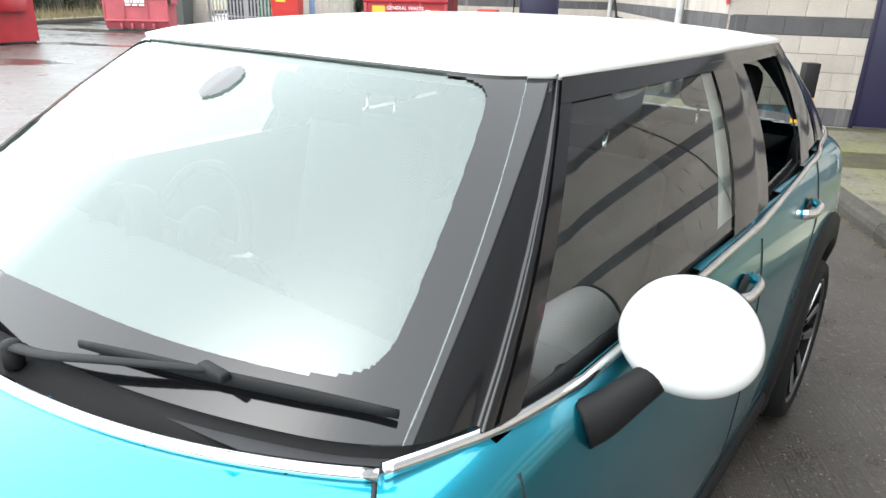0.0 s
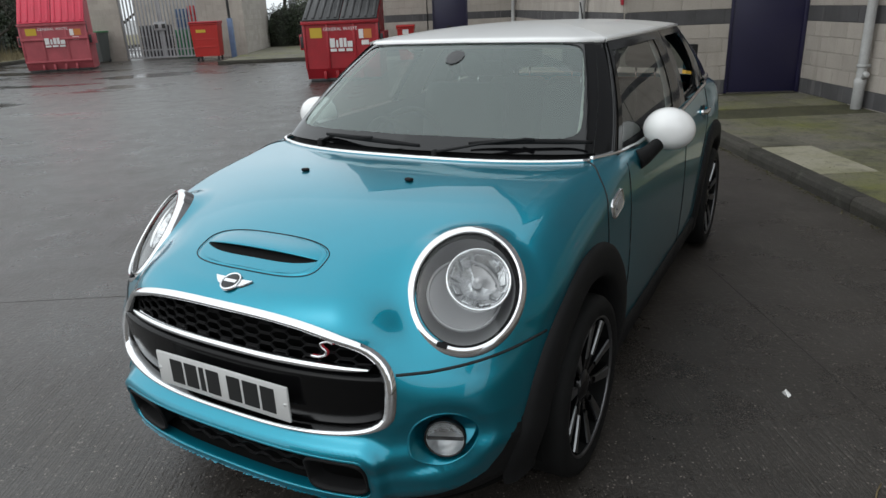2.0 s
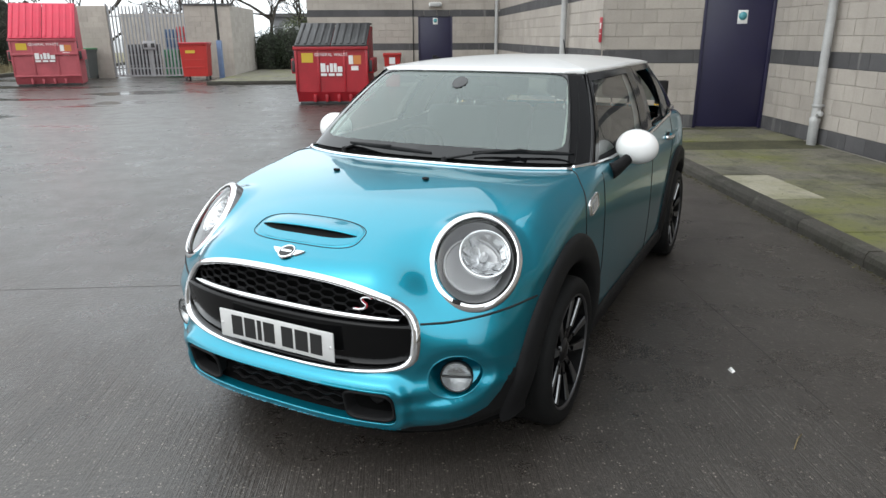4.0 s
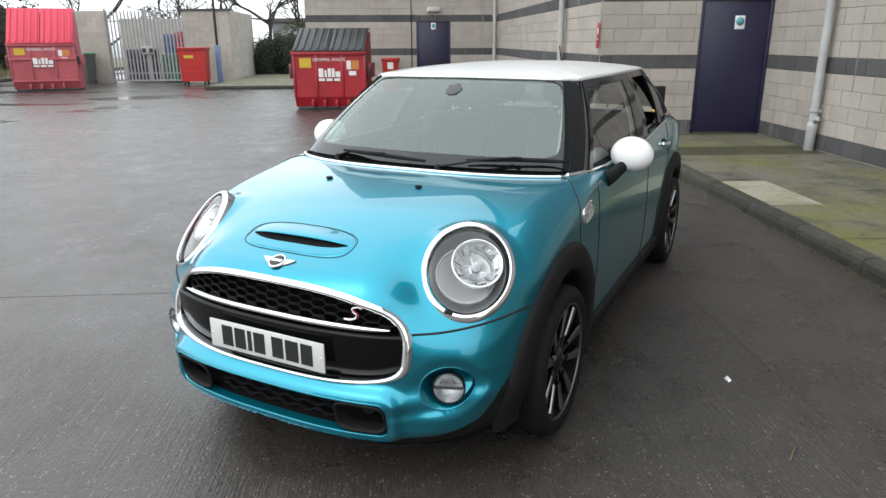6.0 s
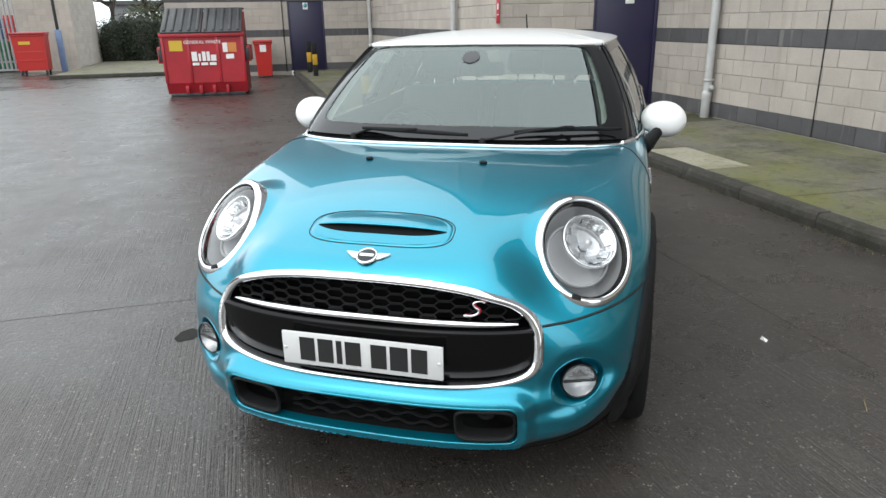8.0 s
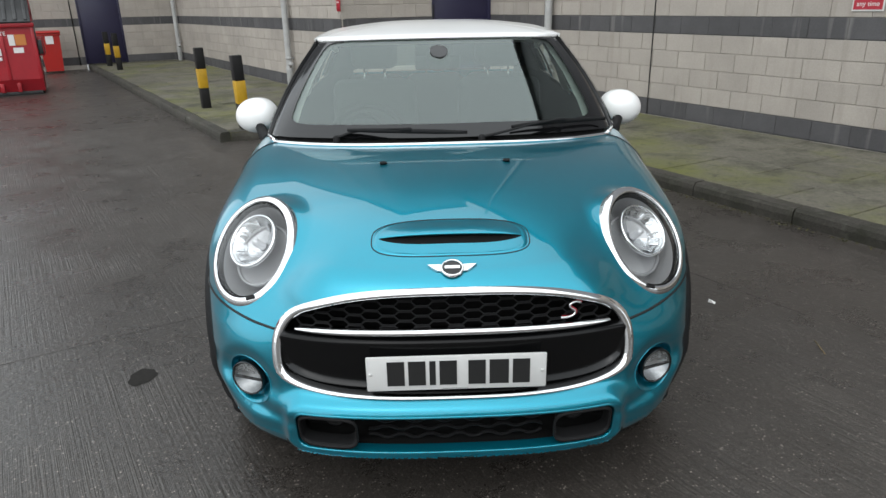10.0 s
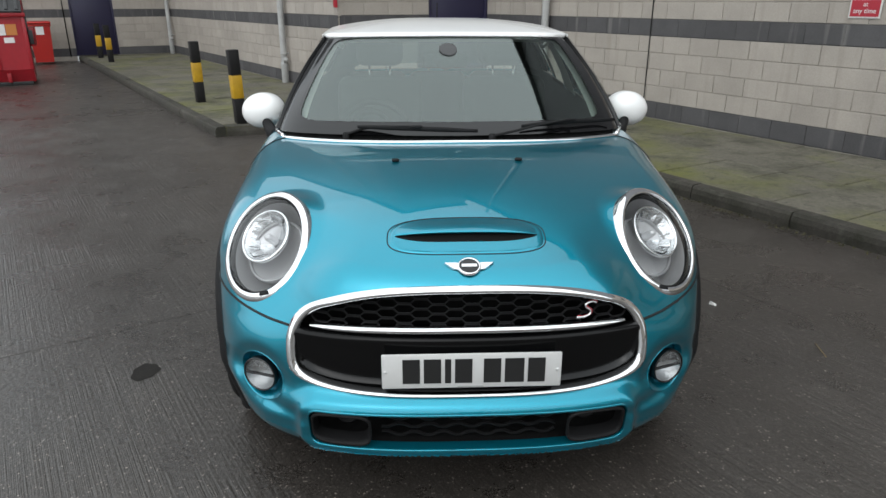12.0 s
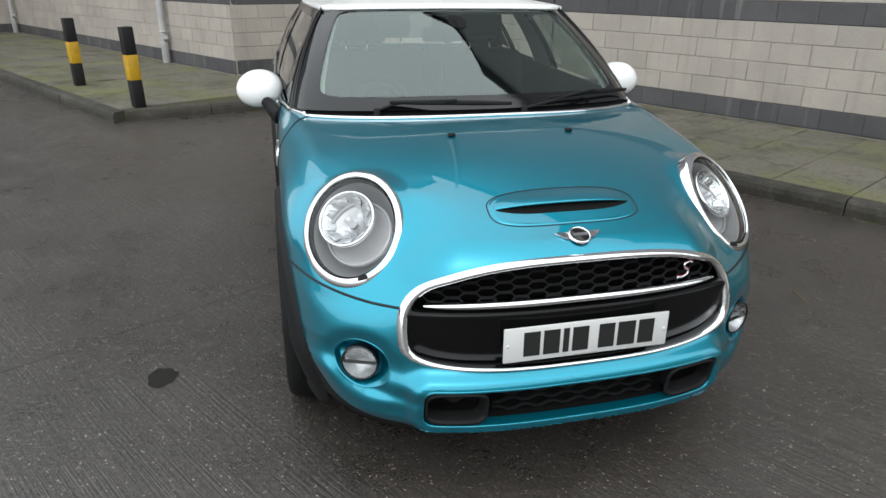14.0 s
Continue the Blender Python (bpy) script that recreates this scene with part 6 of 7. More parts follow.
def cabin():
    part("cabin_floor", Geo().rbox((0, 2.4, 0.36), (1.46, 2.5, 0.06), 0.02), BLACK_MATT, car)
    # dashboard
    xs = np.linspace(-0.74, 0.74, 40)
    rows = []
    for y, z in ((1.08, 1.000), (1.18, 1.008), (1.36, 0.985), (1.46, 0.975), (1.52, 0.93), (1.54, 0.80), (1.50, 0.62), (1.40, 0.40)):
        rows.append(np.stack([xs, y + 0.10 * (np.abs(xs) / 0.74) ** 3 * (1 if y < 1.3 else 0.2), z - 0.018 * (np.abs(xs) / 0.74) ** 2], 1))
    dash = part("dashboard", Geo().grid(np.array(rows)), TRIM_GREY, car, "dark grey dashboard")
    part("instrument_hood", Geo().lathe([(0.10, -0.02), (0.10, 0.04), (0.085, 0.06), (0.08, 0.0)], pose(-0.36, 1.49, 0.965, 70, 0, 0), 28), BLACK_PLASTIC, dash)
    part("centre_display", Geo().lathe([(0.12, 0), (0.12, 0.03), (0.10, 0.035), (0.001, 0.03)], pose(0, 1.545, 0.85, -80, 0, 0), 32), BLACK_GLOSS, dash)
    # steering wheel
    m = pose(-0.36, 1.66, 0.90, 66, 0, 0)
    ring = [tuple(m @ Vector((0.182 * math.cos(a), 0.182 * math.sin(a), 0))) for a in np.linspace(0, 2 * np.pi, 48, endpoint=False)]
    sw = part("steering_wheel", Geo().tube(ring, 0.016, 10, closed=True), BLACK_PLASTIC, car, "black steering wheel")
    part("wheel_boss", Geo().lathe([(0.07, -0.03), (0.075, 0.0), (0.06, 0.02), (0.001, 0.025)], m, 28), BLACK_PLASTIC, sw)
    for a in (0, 180, 270):
        part("wheel_spoke", Geo().rbox(m @ pose(0, 0, 0, 0, 0, a) @ Vector((0.12, 0, 0)), (0.12, 0.03, 0.014), 0.005, (m @ pose(0, 0, 0, 0, 0, a)).to_3x3()), BLACK_PLASTIC, sw)

    def seat(x, y, w, tall):
        t = pose(0, 0, 0, -14, 0, 0)
        s = part("seat", Geo().rbox((x, y - 0.24, 0.56), (w, 0.54, 0.20), 0.06, None, 3), SEAT, car, "dark cloth car seat")
        part("backrest", Geo().rbox((x, y + 0.08, 0.56 + tall / 2), (w * 0.96, 0.16, tall), 0.06, t.to_3x3(), 3), SEAT, s)
        part("headrest", Geo().rbox((x, y + 0.20, 0.60 + tall + 0.09), (0.27, 0.11, 0.17), 0.05, t.to_3x3(), 3), SEAT, s)
        for dx in (-0.06, 0.06):
            part("headrest_post", Geo().tube([(x + dx, y + 0.17, 0.56 + tall - 0.05), (x + dx, y + 0.19, 0.62 + tall)], 0.006, 6), CHROME, s)

    seat(0.36, 2.18, 0.50, 0.58)
    seat(-0.36, 2.18, 0.50, 0.58)
    for x in (-0.42, 0.0, 0.42):
        seat(x, 3.10, 0.42, 0.52)
    # rear-view mirror
    rv = part("rear_view_mirror", Geo().rbox((0, 1.765, 1.262), (0.230, 0.035, 0.072), 0.03, pose(0, 0, 0, 8, 0, 10).to_3x3(), 3), BLACK_PLASTIC, car, "black rear-view mirror")
    part("mirror_mount", Geo().lathe([(0.055, 0), (0.06, 0.012), (0.045, 0.03), (0.02, 0.05), (0.001, 0.05)], pose(0.0, 1.705, 1.285, 100, 0, 0), 24), BLACK_PLASTIC, rv)

    def lining(sg):
        a = np.array([house(i, h) for h in (0.02, 0.3, 0.6, 0.98) for i in (29, 33, 38, 47)]).reshape(4, 4, 3) * (0.97, 1, 1) + (0, 0.03, -0.014)
        part("pillar_lining", Geo().grid(mirrored(a, sg)), HEADLINER, car)
        b = np.array([house(i, h) for h in (0.02, 0.3, 0.6, 0.94) for i in (71, 85)]).reshape(4, 2, 3) * (0.96, 1, 1)
        part("door_post_lining", Geo().grid(mirrored(b, sg)), HEADLINER, car)
        ys = np.linspace(1.35, 3.72, 20)
        tops = np.interp(ys, BELT[50:121, 1], BELT[50:121, 0]) - 0.012
        zs = np.interp(ys, BELT[50:121, 1], BELT[50:121, 2]) + 0.004
        rows = np.array([np.stack([tops, ys, zs], 1)] + [np.stack([np.minimum(tops - 0.02, x), ys, 0 * ys + z], 1) for x, z in ((0.745, 0.93), (0.735, 0.6), (0.72, 0.38))])
        part("door_lining", Geo().grid(mirrored(rows, sg)), TRIM_GREY, car)
        part("rear_side_lining", Geo().grid(panel(97, 98, 0, 1, sg, 6, -0.02)).grid(panel(107, 121, 0, 1, sg, 6, -0.02)), TRIM_GREY, car)
        g = Geo().tube(mirrored(spline([(0.575, 2.06, 1.345), (0.55, 2.10, 1.31), (0.55, 2.20, 1.31), (0.575, 2.24, 1.345)], 5), sg), 0.009, 8)
        part("grab_handle", g, HEADLINER, car)

    both(lining)
    part("parcel_shelf", Geo().rbox((0, 3.52, 0.98), (1.2, 0.42, 0.03), 0.01), BLACK_MATT, car)
    part("rear_bulkhead", Geo().rbox((0, 3.30, 0.70), (1.3, 0.05, 0.5), 0.01), BLACK_MATT, car)


cabin()

# ---- bins ----
RED = mat("scuffed_red_steel", (0.3, 0.009, 0.0165), 0.42, grain=0.06, scale=30, stain=0.22, stain_scale=2.5, rough_var=0.1)
RED_FADED = mat("faded_red_steel", (0.35, 0.068, 0.082), 0.5, grain=0.06, scale=30, stain=0.2, stain_scale=2.0)
RED_LID = mat("bright_red_plastic_lid", (0.465, 0.0135, 0.045), 0.45, grain=0.05, scale=30, stain=0.12, stain_scale=3)
BLACK_LID = mat("weathered_black_plastic_lid", (0.0245, 0.0245, 0.0252), 0.45, grain=0.12, scale=30, stain=0.4, stain_scale=4)
PRINT = mat("white_print", (0.666, 0.648, 0.639), 0.5, stain=0.08, stain_scale=10)
STICKER = mat("yellow_sticker", (0.496, 0.336, 0.024), 0.5)
ORANGE = mat("orange_sticker", (0.496, 0.176, 0.04), 0.5)
GREENBIN = mat("grey_green_plastic", (0.077, 0.084, 0.0805), 0.5, grain=0.08, stain=0.1)


def skip_bin(x, y, turn, w, d, low, high, paint, lid_mat, waist, label):
    """A front-lift waste bin: sloped lids, ribbed front, fork pockets, printed front. x, y: the middle of its front foot."""
    m = pose(x, y, 0, 0, 0, turn)
    r = m.to_3x3()
    t = thing("waste_bin", m, label, "waste bin")

    def bx(name, x0, x1, y0, y1, z0, z1, mt, rad=0.01, parent=None):
        return part(name, Geo().rbox(m @ Vector(((x0 + x1) / 2, (y0 + y1) / 2, (z0 + z1) / 2)), (x1 - x0, y1 - y0, z1 - z0), rad, r), mt, parent or t, angle=40)

    h = w / 2
    # body: front foot drawn in, back tall
    v = []
    for sx in (-h, h):
        v += [(sx, 0.10, 0.06), (sx, 0.0, 0.30), (sx, 0.0, low), (sx, d * 0.75, high), (sx, d, high), (sx, d, 0.06)]
    f = [(0, 1, 2, 3, 4, 5), (11, 10, 9, 8, 7, 6)] + [(i, i + 6, (i + 1) % 6 + 6, (i + 1) % 6) for i in range(6)]
    body = part("body", Geo().add([m @ Vector(p) for p in v], f), paint, t, smooth=False)
    for rx in (-h + 0.02, -h * 0.36, h * 0.36, h - 0.02):
        bx("rib", rx - 0.03, rx + 0.03, -0.025, 0.02, 0.30, low - 0.03, paint, parent=body)
    bx("rim", -h - 0.03, h + 0.03, -0.05, 0.03, low - 0.05, low + 0.03, paint)
    if waist:
        bx("waist_rail", -h - 0.01, h + 0.01, -0.05, 0.01, waist - 0.04, waist + 0.03, paint)
        bx("foot_rail", -h, h, -0.04, 0.06, 0.30, 0.36, paint)
    for k in range(4):
        fx = -h * 0.5 + k * h / 3
        bx("foot", fx - 0.035, fx + 0.035, -0.03, 0.12, 0.07, 0.24, paint)
    bx("base_skid", -h + 0.05, h - 0.05, 0.08, d - 0.05, 0.0, 0.07, BLACK_LID)
    for sx in (-1, 1):
        bx("fork_pocket", sx * (h + 0.06) - 0.06, sx * (h + 0.06) + 0.06, 0.08, d * 0.8, low * 0.55, low * 0.55 + 0.34, paint)
        bx("pocket_mouth", sx * (h + 0.06) - 0.04, sx * (h + 0.06) + 0.04, 0.05, 0.085, low * 0.55 + 0.04, low * 0.55 + 0.30, BLACK_LID)
        bx("side_arm", sx * (h + 0.02) - 0.015, sx * (h + 0.02) + 0.015, -0.02, 0.05, low - 0.30, low + 0.05, BLACK_LID)
    # two ribbed lids on the slope
    a = math.atan2(high - low, d * 0.75)
    ln = math.hypot(high - low, d * 0.75) + 0.08
    for sx in (-1, 1):
        lid_m = m @ Matrix.Translation((sx * h / 2, -0.06, low + 0.04)) @ pose(0, 0, 0, math.degrees(a), 0, 0)
        lr = lid_m.to_3x3()
        lid = part("lid", Geo().rbox(lid_m @ Vector((0, ln / 2, 0.0)), (h - 0.02, ln, 0.04), 0.01, lr), lid_mat, t, "ribbed plastic lid", angle=40)
        for k in range(5):
            rx = (-0.4 + 0.2 * k) * h
            part("lid_rib", Geo().rbox(lid_m @ Vector((rx, ln / 2, 0.028)), (0.075 * h, ln - 0.10, 0.03), 0.01, lr), lid_mat, lid, angle=40)
    bar = [m @ Vector((sx * (h + 0.02), d * 0.75, high + 0.06)) for sx in (-1, 1)]
    part("hinge_bar", Geo().tube(bar, 0.022, 8), lid_mat, t)

    # printed front: a broad rounded mark, bars for what cannot be shown, stickers
    def flat(name, x0, x1, z0, z1, mt, o=-0.005):
        return part(name, Geo().rbox(m @ Vector(((x0 + x1) / 2, o, (z0 + z1) / 2)), (x1 - x0, 0.006, z1 - z0), 0.002, r), mt, t, smooth=False)

    c = low * 0.60
    yo = -0.06 if waist else -0.029
    for x0, x1, z0, z1 in ((-0.27, -0.15, 0.0, 0.20), (-0.12, -0.07, 0.0, 0.16), (-0.04, 0.04, 0.0, 0.20), (0.06, 0.13, 0.0, 0.20), (0.15, 0.27, 0.0, 0.13)):
        flat("printed_mark", x0 * w / 1.8, x1 * w / 1.8, c + z0 - 0.03, c + z1 - 0.03, PRINT, yo)
    for k in range(3):
        flat("printed_bar", (-0.27 + 0.19 * k) * w / 1.8, (-0.27 + 0.19 * k + 0.15) * w / 1.8, c - 0.12, c - 0.06, PRINT, yo)
    base = m @ pose(0, -0.030, 0, 90, 0, 0)
    lettering("printed_words", "GENERAL WASTE", 0.105 * w / 1.8, base @ Matrix.Translation((0, low - 0.16, 0)), PRINT, t)
    flat("yellow_sticker", -h * 0.82, -h * 0.50, low - 0.34, low - 0.12, STICKER)
    flat("white_sticker", h * 0.48, h * 0.60, low - 0.38, low - 0.18, PRINT)
    flat("orange_sticker", h * 0.61, h * 0.82, low - 0.38, low - 0.18, ORANGE)
    flat("small_sticker", h * 0.54, h * 0.74, low - 0.52, low - 0.42, PRINT)


skip_bin(-8.42, 11.84, 27, 1.72, 1.30, 1.32, 1.80, RED, BLACK_LID, 0, "red steel waste bin with two black ribbed lids")
skip_bin(-21.3, 13.2, 46, 2.02, 1.2, 1.52, 2.60, RED_FADED, RED_LID, 1.05, "faded red steel waste bin with bright red lids")
skip_bin(-18.55, 7.05, 17, 2.0, 1.4, 1.40, 2.2, RED, RED_LID, 0.9, "red steel waste bin at the edge of the yard")


def wheelie_bin(x, y, turn, w, d, h, mt, lid, label, sticker=None, castors=False, name="wheelie_bin"):
    m = pose(x, y, 0, 0, 0, turn)
    r = m.to_3x3()
    t = thing(name, m, label, "wheelie bin")
    z0 = 0.16 if castors else 0.05
    v = []
    for z, k in ((z0, 0.90 if castors else 0.82), (h * 0.5, 0.95 if castors else 0.92), (h - 0.06, 1.0)):
        v += [(-w / 2 * k, -d / 2 * k, z), (w / 2 * k, -d / 2 * k, z), (w / 2 * k, d / 2 * k, z), (-w / 2 * k, d / 2 * k, z)]
    f = [(3, 2, 1, 0)] + [(k + j, k + (j + 1) % 4, k + 4 + (j + 1) % 4, k + 4 + j) for k in (0, 4) for j in range(4)] + [(8, 9, 10, 11)]
    part("tub", Geo().add([m @ Vector(p) for p in v], f), mt, t, smooth=False)
    part("rim", Geo().rbox(m @ Vector((0, 0, h - 0.07)), (w + 0.05, d + 0.05, 0.05), 0.012, r), mt, t, angle=40)
    part("lid", Geo().rbox(m @ Vector((0, -0.01, h - 0.01)), (w + 0.07, d + 0.08, 0.07), 0.03, r, 3), lid, t, angle=40)
    part("handle", Geo().tube([m @ Vector((-w * 0.4, d / 2 + 0.06, h - 0.06)), m @ Vector((w * 0.4, d / 2 + 0.06, h - 0.06))], 0.016, 8), lid, t)
    for sx in (-1, 1):
        for sy in ((-1, 1) if castors else (1,)):
            part("wheel", Geo().lathe([(0.001, -0.025), (0.085, -0.025), (0.092, 0), (0.085, 0.025), (0.001, 0.025)],
                                      m @ pose(sx * w * 0.38, sy * d * 0.36, 0.092, 0, 90, 0), 20), BLACK_LID, t, angle=40)
    for k in range(2 if castors else 0):
        part("panel_rib", Geo().rbox(m @ Vector((0, -d / 2 * 0.93, h * (0.36 + 0.2 * k))), (w * 0.78, 0.03, 0.04), 0.012, r), mt, t, angle=40)
    if sticker:
        part("sticker", Geo().box(m @ Vector((sticker[0], -d / 2 * 0.985 - 0.004, sticker[1])), (sticker[2], 0.008, sticker[3]), r), sticker[4], t, smooth=False)


BRIGHT_RED = mat("bright_red_plastic", (0.364, 0.0126, 0.0084), 0.45, grain=0.05, stain=0.1)
p = yl(-10.78, 15.95)
wheelie_bin(p.x, p.y, 34, 0.98, 0.80, 1.36, BRIGHT_RED, RED, "large red four-wheeled bin beside the gate", (-0.12, 1.05, 0.34, 0.10, STICKER), True, "four_wheel_bin")
p = yl(-3.34, 11.0)
wheelie_bin(p.x, p.y, 29, 0.50, 0.58, 1.04, BRIGHT_RED, BRIGHT_RED, "small red wheelie bin by the block wall", (0.0, 0.84, 0.18, 0.20, PRINT))
p = yl(-15.45, 17.25)
wheelie_bin(p.x, p.y, 24, 0.66, 0.72, 1.16, GREENBIN, mat("green_lid", (0.05, 0.16, 0.07), 0.5), "grey wheelie bin with a green lid")

# ---- gated store across the yard ----
GALV = mat("galvanised_pale_steel", (0.294, 0.294, 0.301), 0.5, 0.3, grain=0.08, scale=30, stain=0.12, stain_scale=2)
ENC_Y = 17.8
block_wall("wall_store_pier_left", (-15.75, ENC_Y), 0, 1.15, 13, label="pale block pier beside the steel gate", first=60, dark_rows=())
block_wall("wall_store_pier_right", (-11.6, ENC_Y), 0, 1.8, 13, label="pale block pier with a dark coping", first=60, dark_rows=())
block_wall("wall_store_side", (-9.8, ENC_Y), 90, 4.6, 13, label="pale block side wall of the store", first=80, dark_rows=())
part("store_coping", ybox(Geo(), -11.7, -9.7, ENC_Y - 0.06, ENC_Y + 0.36, BASE_Z + 13 * COURSE, BASE_Z + 13 * COURSE + 0.07), DARK_JOINED, None, "dark coping on the store's pier", kind="structure", category="coping", smooth=False)
gate = thing("palisade_gate", YARD @ pose(-13.1, ENC_Y, 0), "pale galvanised palisade gate, shut, between block piers", "gate")
for k in range(22):
    x = -14.55 + k * 0.139
    v = []
    for z, wd in ((0.10, 0.035), (2.70, 0.035), (2.80, 0.006)):
        v += [(x - wd, ENC_Y + 0.05, z), (x, ENC_Y + 0.03, z), (x + wd, ENC_Y + 0.05, z)]
    part("pale", Geo().add([YARD @ Vector(q) for q in v], [(0, 1, 4, 3), (1, 2, 5, 4), (3, 4, 7, 6), (4, 5, 8, 7)]), GALV, gate, smooth=False)
for z in (0.35, 2.35):
    part("rail", ybox(Geo(), -14.6, -11.6, ENC_Y + 0.06, ENC_Y + 0.11, z, z + 0.05), GALV, gate, smooth=False)
part("bottom_rail", ybox(Geo(), -14.6, -11.6, ENC_Y + 0.02, ENC_Y + 0.10, 0.06, 0.12), GALV, gate, smooth=False)
for x in (-13.12, -13.08, -14.62, -11.58):
    part("gate_post", ybox(Geo(), x - 0.03, x + 0.03, ENC_Y + 0.05, ENC_Y + 0.12, 0.05, 2.85), GALV, gate, smooth=False)
part("lock_box", ybox(Geo(), -13.35, -12.85, ENC_Y - 0.02, ENC_Y + 0.06, 1.10, 1.42, 0.02), GALV, gate)
for sx in (-13.24, -12.96):
    part("lock_window", ybox(Geo(), sx - 0.07, sx + 0.07, ENC_Y - 0.028, ENC_Y - 0.018, 1.18, 1.34), BLACK_LID, gate, smooth=False)
part("wall_store_back", ybox(Geo(), -15.7, -9.8, ENC_Y + 4.3, ENC_Y + 4.6, 0, 2.6), MORTAR, None, "dim back wall of the store", kind="structure", category="wall", smooth=False)
for x, y, w, h, c, nm in ((-12.6, 19.6, 0.7, 1.9, (0.02, 0.07, 0.16), "blue plastic crate stack inside the gated store"), (-12.15, 19.2, 0.35, 2.0, (0.4, 0.02, 0.02), "red plastic crate stack inside the gated store"),
                          (-12.5, 18.6, 0.6, 1.1, (0.02, 0.16, 0.07), "green plastic tub inside the gated store"), (-14.0, 19.8, 1.2, 1.3, (0.03, 0.03, 0.035), "dark bin inside the gated store")):
    k = 5 if h > 1.5 else 3
    stack = thing("crate_stack", YARD @ pose(x, y, 0), nm, "crates")
    plastic = mat("crate_plastic", c, 0.5, grain=0.1)
    for i in range(k):
        part("crate", ybox(Geo(), x - w / 2, x + w / 2, y - 0.25, y + 0.25, h * i / k, h * (i + 1) / k - 0.012, 0.03), plastic, stack, angle=40)
pole = part("blue_post", ybox(Geo(), -10.05, -9.87, 16.15, 16.33, 0.0, 1.45, 0.02), mat("blue_painted_post", (0.10, 0.15, 0.26), 0.5, stain=0.2, stain_scale=4), None, "blue painted post guard with a dark lamp column", category="post", angle=40)
p = yl(-9.96, 16.24)
part("column", Geo().lathe([(0.05, 0.0), (0.05, 5.2), (0.001, 5.2)], pose(p.x, p.y, 0), 14), BOLLARD_BLACK, pole)

# footpath behind the bins, and its kerb
fp = part("footpath", ybox(Geo(), -9.7, -6.05, 13.3, 30.0, 0.0, 0.11), SLAB, None, "mossy footpath beside the hedge", kind="structure", category="pavement", smooth=False)
ybox_g = ybox(Geo(), -9.75, -6.0, 13.16, 13.30, 0.0, 0.12, 0.01)
part("kerb", ybox_g, KERB, fp, angle=40)
bank = part("verge", ybox(Geo(), -60, -19.7, -10, 60, 0.0, 0.14), mat("rough_grass_soil", (0.13, 0.115, 0.06), 0.95, grain=0.4, scale=8, stain=0.4, stain_scale=0.6), None,
            "rough grass verge along the yard", kind="structure", category="verge", smooth=False)
part("kerb", ybox(Geo(), -19.75, -19.6, -10, 60, 0.0, 0.15, 0.02), KERB, bank, angle=40)

# ---- planting ----
rng = random.Random(7)
LEAF_DARK = mat("dark_evergreen_leaf", (0.0224, 0.0336, 0.0144), 0.6, grain=0.3, scale=3, island=0.45)
LEAF_MID = mat("yellow_green_leaf", (0.049, 0.0595, 0.0154), 0.6, grain=0.3, scale=3, island=0.45)
STRAW = mat("dry_grass", (0.162, 0.132, 0.072), 0.9, island=0.4, grain=0.1)
BARK = mat("wet_bark", (0.0385, 0.0322, 0.0252), 0.9, grain=0.3, scale=20)


def leaf_cloud(name, label, boxes, count, size, material, category):
    """Small bent leaves scattered through rounded clumps."""
    v, f = [], []
    for c, s in boxes:
        for _ in range(count):
            a, b_ = rng.uniform(0, 2 * math.pi), math.acos(rng.uniform(-0.4, 1))
            k = rng.uniform(0.72, 1.05) * (1 + 0.18 * math.sin(5 * a + c[0]) * math.sin(4 * b_))
            p = Vector((c[0] + s[0] * k * math.sin(b_) * math.cos(a), c[1] + s[1] * k * math.sin(b_) * math.sin(a), c[2] + s[2] * k * math.cos(b_)))
            d1 = Vector((rng.gauss(0, 1), rng.gauss(0, 1), rng.gauss(0, 0.7))).normalized() * size * rng.uniform(0.6, 1.4)
            d2 = Vector((rng.gauss(0, 1), rng.gauss(0, 1), rng.gauss(0, 1))).cross(d1).normalized() * size * 0.4
            i = len(v)
            v += [tuple(p - d1), tuple(p + d2), tuple(p + d1), tuple(p - d2)]
            f.append((i, i + 1, i + 2, i + 3))
        # inner darkness of the clump
    g = Geo()
    g.v, g.f = v, f
    return part(name, g, material, None, label, smooth=False, kind="stuff", category=category)


hedge = []
for i in range(7):
    q = yl(-9.3 + 0.62 * i, 22.6 + 0.3 * (i % 2))
    hedge.append(((q.x, q.y, 0.7), (0.75, 0.9, 1.15 + 0.15 * (i % 3))))
leaf_cloud("hedge", "clipped dark evergreen hedge behind the footpath", hedge, 2600, 0.055, LEAF_DARK, "hedge")
# near-black shells inside the leaves, coloured as the hedge's inner shade
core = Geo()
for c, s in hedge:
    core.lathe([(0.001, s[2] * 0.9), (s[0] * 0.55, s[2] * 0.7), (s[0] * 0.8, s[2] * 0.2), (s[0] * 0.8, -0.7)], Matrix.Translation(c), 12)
part("hedge_core", core, mat("hedge_inner_shade", (0.012, 0.014, 0.008), 0.9, grain=0.4, scale=10), None, "dark filler forms for the shade within the hedge", kind="stuff", category="hedge")
shrubs = []
for i in range(6):
    q = yl(-8.4 + 0.9 * i, 26.5 + 0.6 * (i % 2))
    shrubs.append(((q.x, q.y, 1.2), (1.0, 1.1, 1.5)))
leaf_cloud("shrub_bed", "olive green shrubs behind the hedge", shrubs, 1500, 0.07, LEAF_MID, "shrubs")
conifers = []
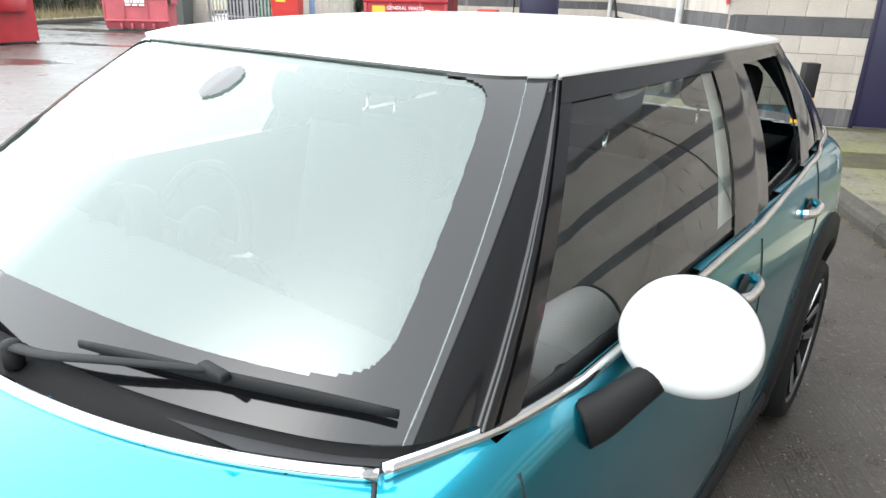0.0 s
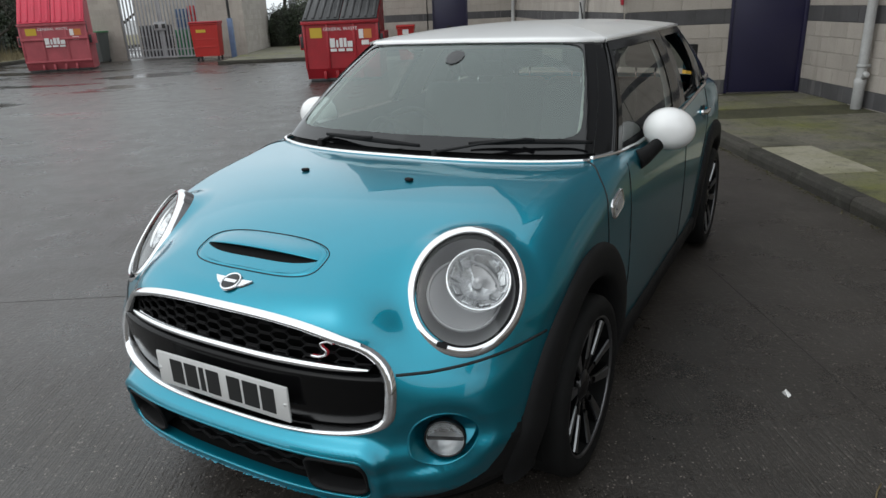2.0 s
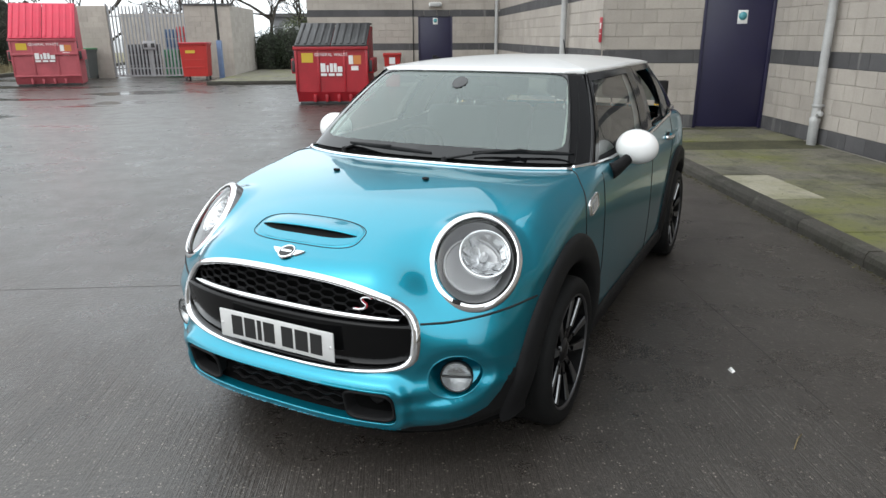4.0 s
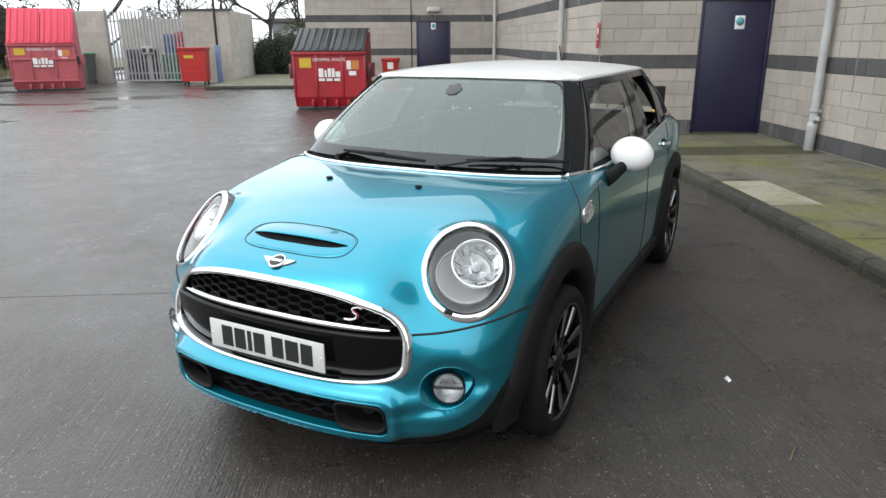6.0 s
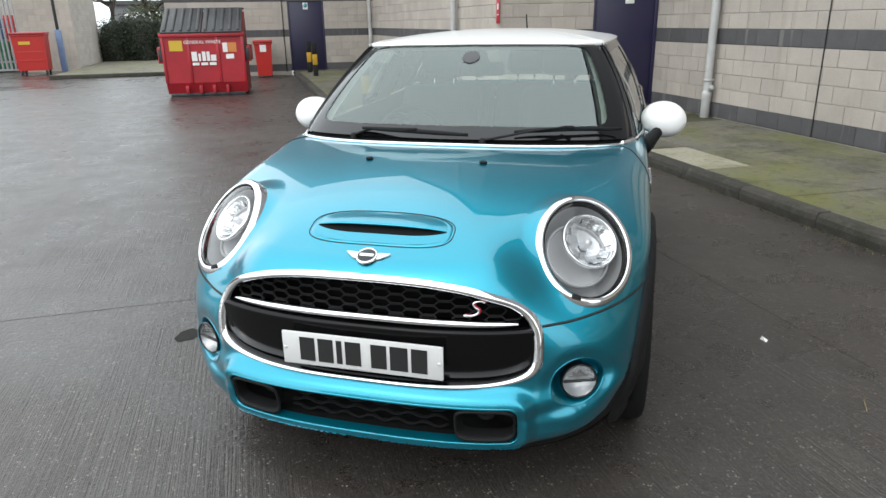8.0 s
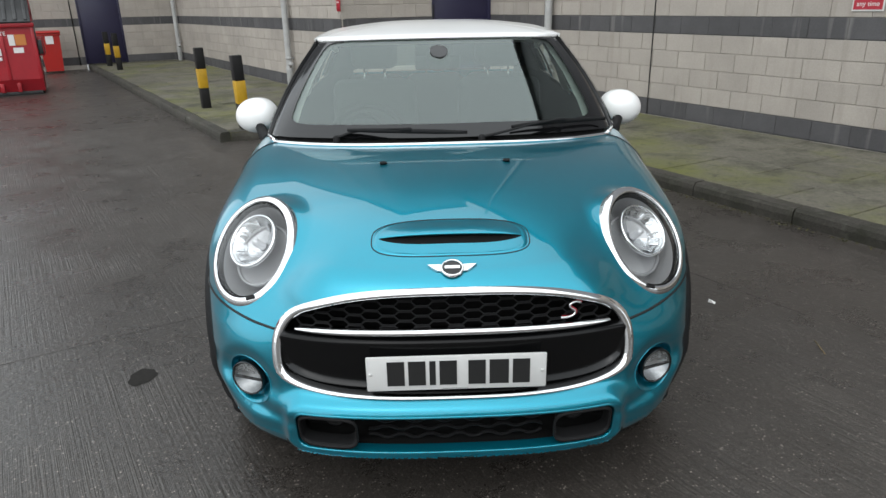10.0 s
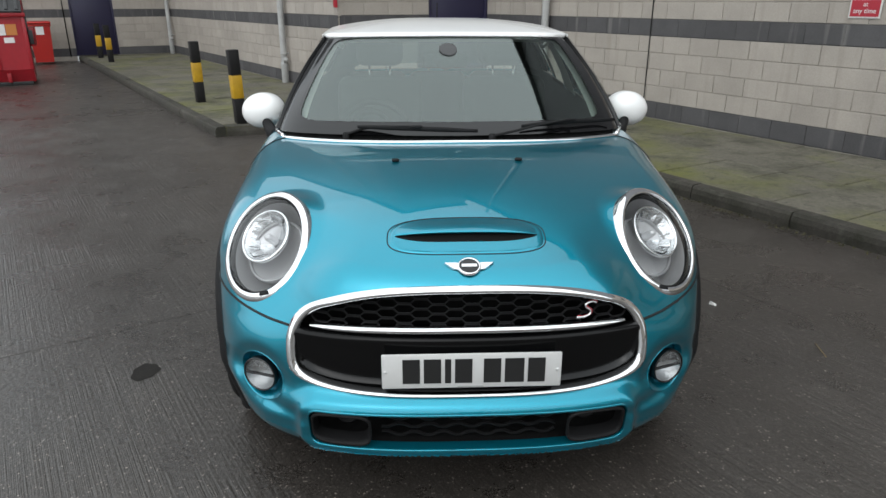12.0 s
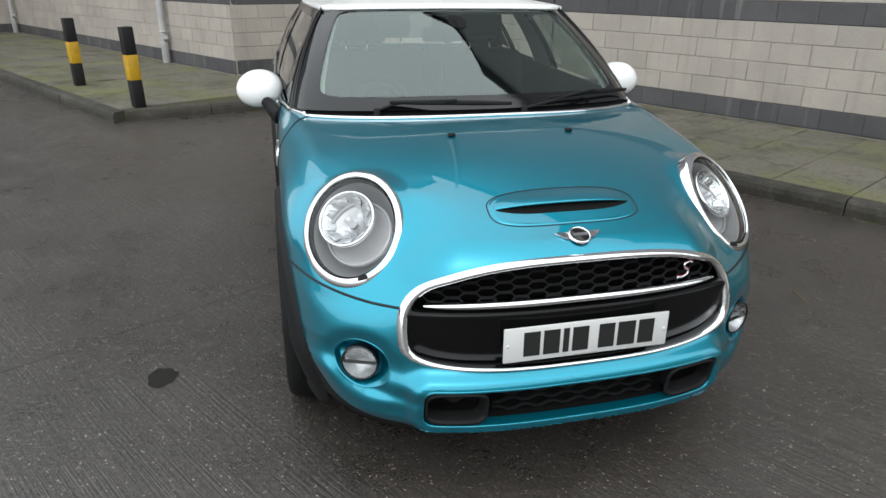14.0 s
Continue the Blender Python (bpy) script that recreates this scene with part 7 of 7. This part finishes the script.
for i in range(9):
    q = yl(-24.5 + 0.5 * (i % 3), 12.0 + 2.2 * i)
    conifers.append(((q.x, q.y, 1.4), (1.4, 1.5, 2.4 + 0.4 * (i % 2))))
leaf_cloud("conifer_screen", "dark evergreen screen beyond the verge", conifers, 1700, 0.10, LEAF_DARK, "hedge")
# dark shells fill each conifer clump, their colour standing in for inner shade
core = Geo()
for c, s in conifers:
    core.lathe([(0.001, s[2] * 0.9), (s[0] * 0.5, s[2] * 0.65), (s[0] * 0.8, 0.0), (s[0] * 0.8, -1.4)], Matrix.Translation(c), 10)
part("screen_core", core, mat("screen_inner_shade", (0.012, 0.014, 0.008), 0.9, grain=0.4, scale=10), None, "dark filler forms for the shade within the evergreen screen", kind="stuff", category="hedge")
v, f = [], []
for _ in range(7000):
    q = yl(rng.uniform(-22.6, -19.9), rng.uniform(2, 26), 0.12)
    hgt = rng.uniform(0.10, 0.55) * (1.5 if rng.random() < 0.12 else 0.7)
    a = rng.uniform(0, 6.28)
    lx, ly = 0.25 * hgt * math.cos(a), 0.25 * hgt * math.sin(a)
    wx, wy = 0.012 * math.sin(a), -0.012 * math.cos(a)
    i = len(v)
    v += [(q.x - wx, q.y - wy, 0.12), (q.x + wx, q.y + wy, 0.12), (q.x + lx, q.y + ly, 0.12 + hgt)]
    f.append((i, i + 1, i + 2))
g = Geo()
g.v, g.f = v, f
part("dry_grass", g, STRAW, None, "dry straw-coloured grass on the verge", smooth=False, kind="stuff", category="grass")


def bare_tree(x, y, height, seed, z0=0.0):
    """A leafless tree: a tapered trunk with limbs, and a crown of fine twigs."""
    rn = random.Random(seed)
    t = thing("bare_tree", pose(x, y, z0), "leafless winter tree with fine grey-brown twigs", "tree", "bare trees beyond the yard")
    trunk, crown = Geo(), Geo()

    def grow(p, d, ln, r, depth):
        pts = [p]
        for _ in range(4):
            d = (d + Vector((rn.gauss(0, 0.12), rn.gauss(0, 0.12), rn.gauss(0.04, 0.08)))).normalized()
            pts.append(pts[-1] + d * ln / 4)
        (trunk if depth < 2 else crown).tube([tuple(q) for q in pts], np.linspace(r, r * 0.62, 5), 7 if depth < 2 else 4)
        if depth >= 5:
            return
        for k in range(3 if depth < 4 else 4):
            q = pts[rn.choice((2, 3, 4))] if k else pts[4]
            nd = (d + Vector((rn.gauss(0, 0.6), rn.gauss(0, 0.6), rn.gauss(0.15, 0.35)))).normalized()
            grow(q, nd, ln * rn.uniform(0.58, 0.78), r * 0.58, depth + 1)

    grow(Vector((x, y, z0)), Vector((0, 0, 1)), height * 0.32, height * 0.022, 0)
    part("trunk", trunk, BARK, t)
    part("crown", crown, BARK, t)


for i, (bx_, by_, hh) in enumerate(((-8.2, 27.5, 6.5), (-6.6, 29.5, 7.5), (-10.6, 31.0, 8.0), (-13.0, 29.0, 7.5), (-15.8, 30.0, 8.0), (-18.2, 25.0, 7.0), (-21.6, 20.5, 5.5), (-22.0, 14.5, 5.0))):
    q = yl(bx_, by_)
    bare_tree(q.x, q.y, hh, 20 + i)

# pale van and low building beyond the hedge
VAN = mat("far_white_paint", (0.496, 0.504, 0.512), 0.4, stain=0.1)


def far_van(x, y):
    m = YARD @ pose(x, y, 0, 0, 0, 12)
    t = thing("parked_van", m, "white van parked far beyond the hedge", "van")
    r = m.to_3x3()
    part("body", Geo().rbox(m @ Vector((0, 0, 1.35)), (4.2, 1.9, 1.9), 0.2, r, 3), VAN, t)
    part("bonnet", Geo().rbox(m @ Vector((2.4, 0, 0.95)), (1.1, 1.8, 0.9), 0.2, r, 3), VAN, t)
    part("window", Geo().rbox(m @ Vector((1.4, -0.94, 1.7)), (1.2, 0.06, 0.6), 0.02, r), BLACK_GLOSS, t)
    for wx in (-1.3, 2.1):
        part("wheel", Geo().lathe([(0.001, -0.1), (0.33, -0.1), (0.34, 0), (0.33, 0.1), (0.001, 0.1)], m @ pose(wx, -0.85, 0.34, 90, 0, 0), 20), RUBBER, t, angle=40)


far_van(-8.5, 36.0)
low = part("building_far", ybox(Geo(), -14.0, 8.0, 52.0, 60.0, 0.0, 3.2), CLADDING, None, "low pale building in the distance", kind="structure", category="building", smooth=False)
for k in range(6):
    part("window", ybox(Geo(), -13.0 + 3.4 * k, -11.4 + 3.4 * k, 51.93, 52.02, 1.0, 2.2, 0.02), BLACK_GLOSS, low)
part("roof", ybox(Geo(), -14.3, 8.3, 51.6, 60.3, 3.2, 3.5), DARK_JOINED, low, smooth=False)
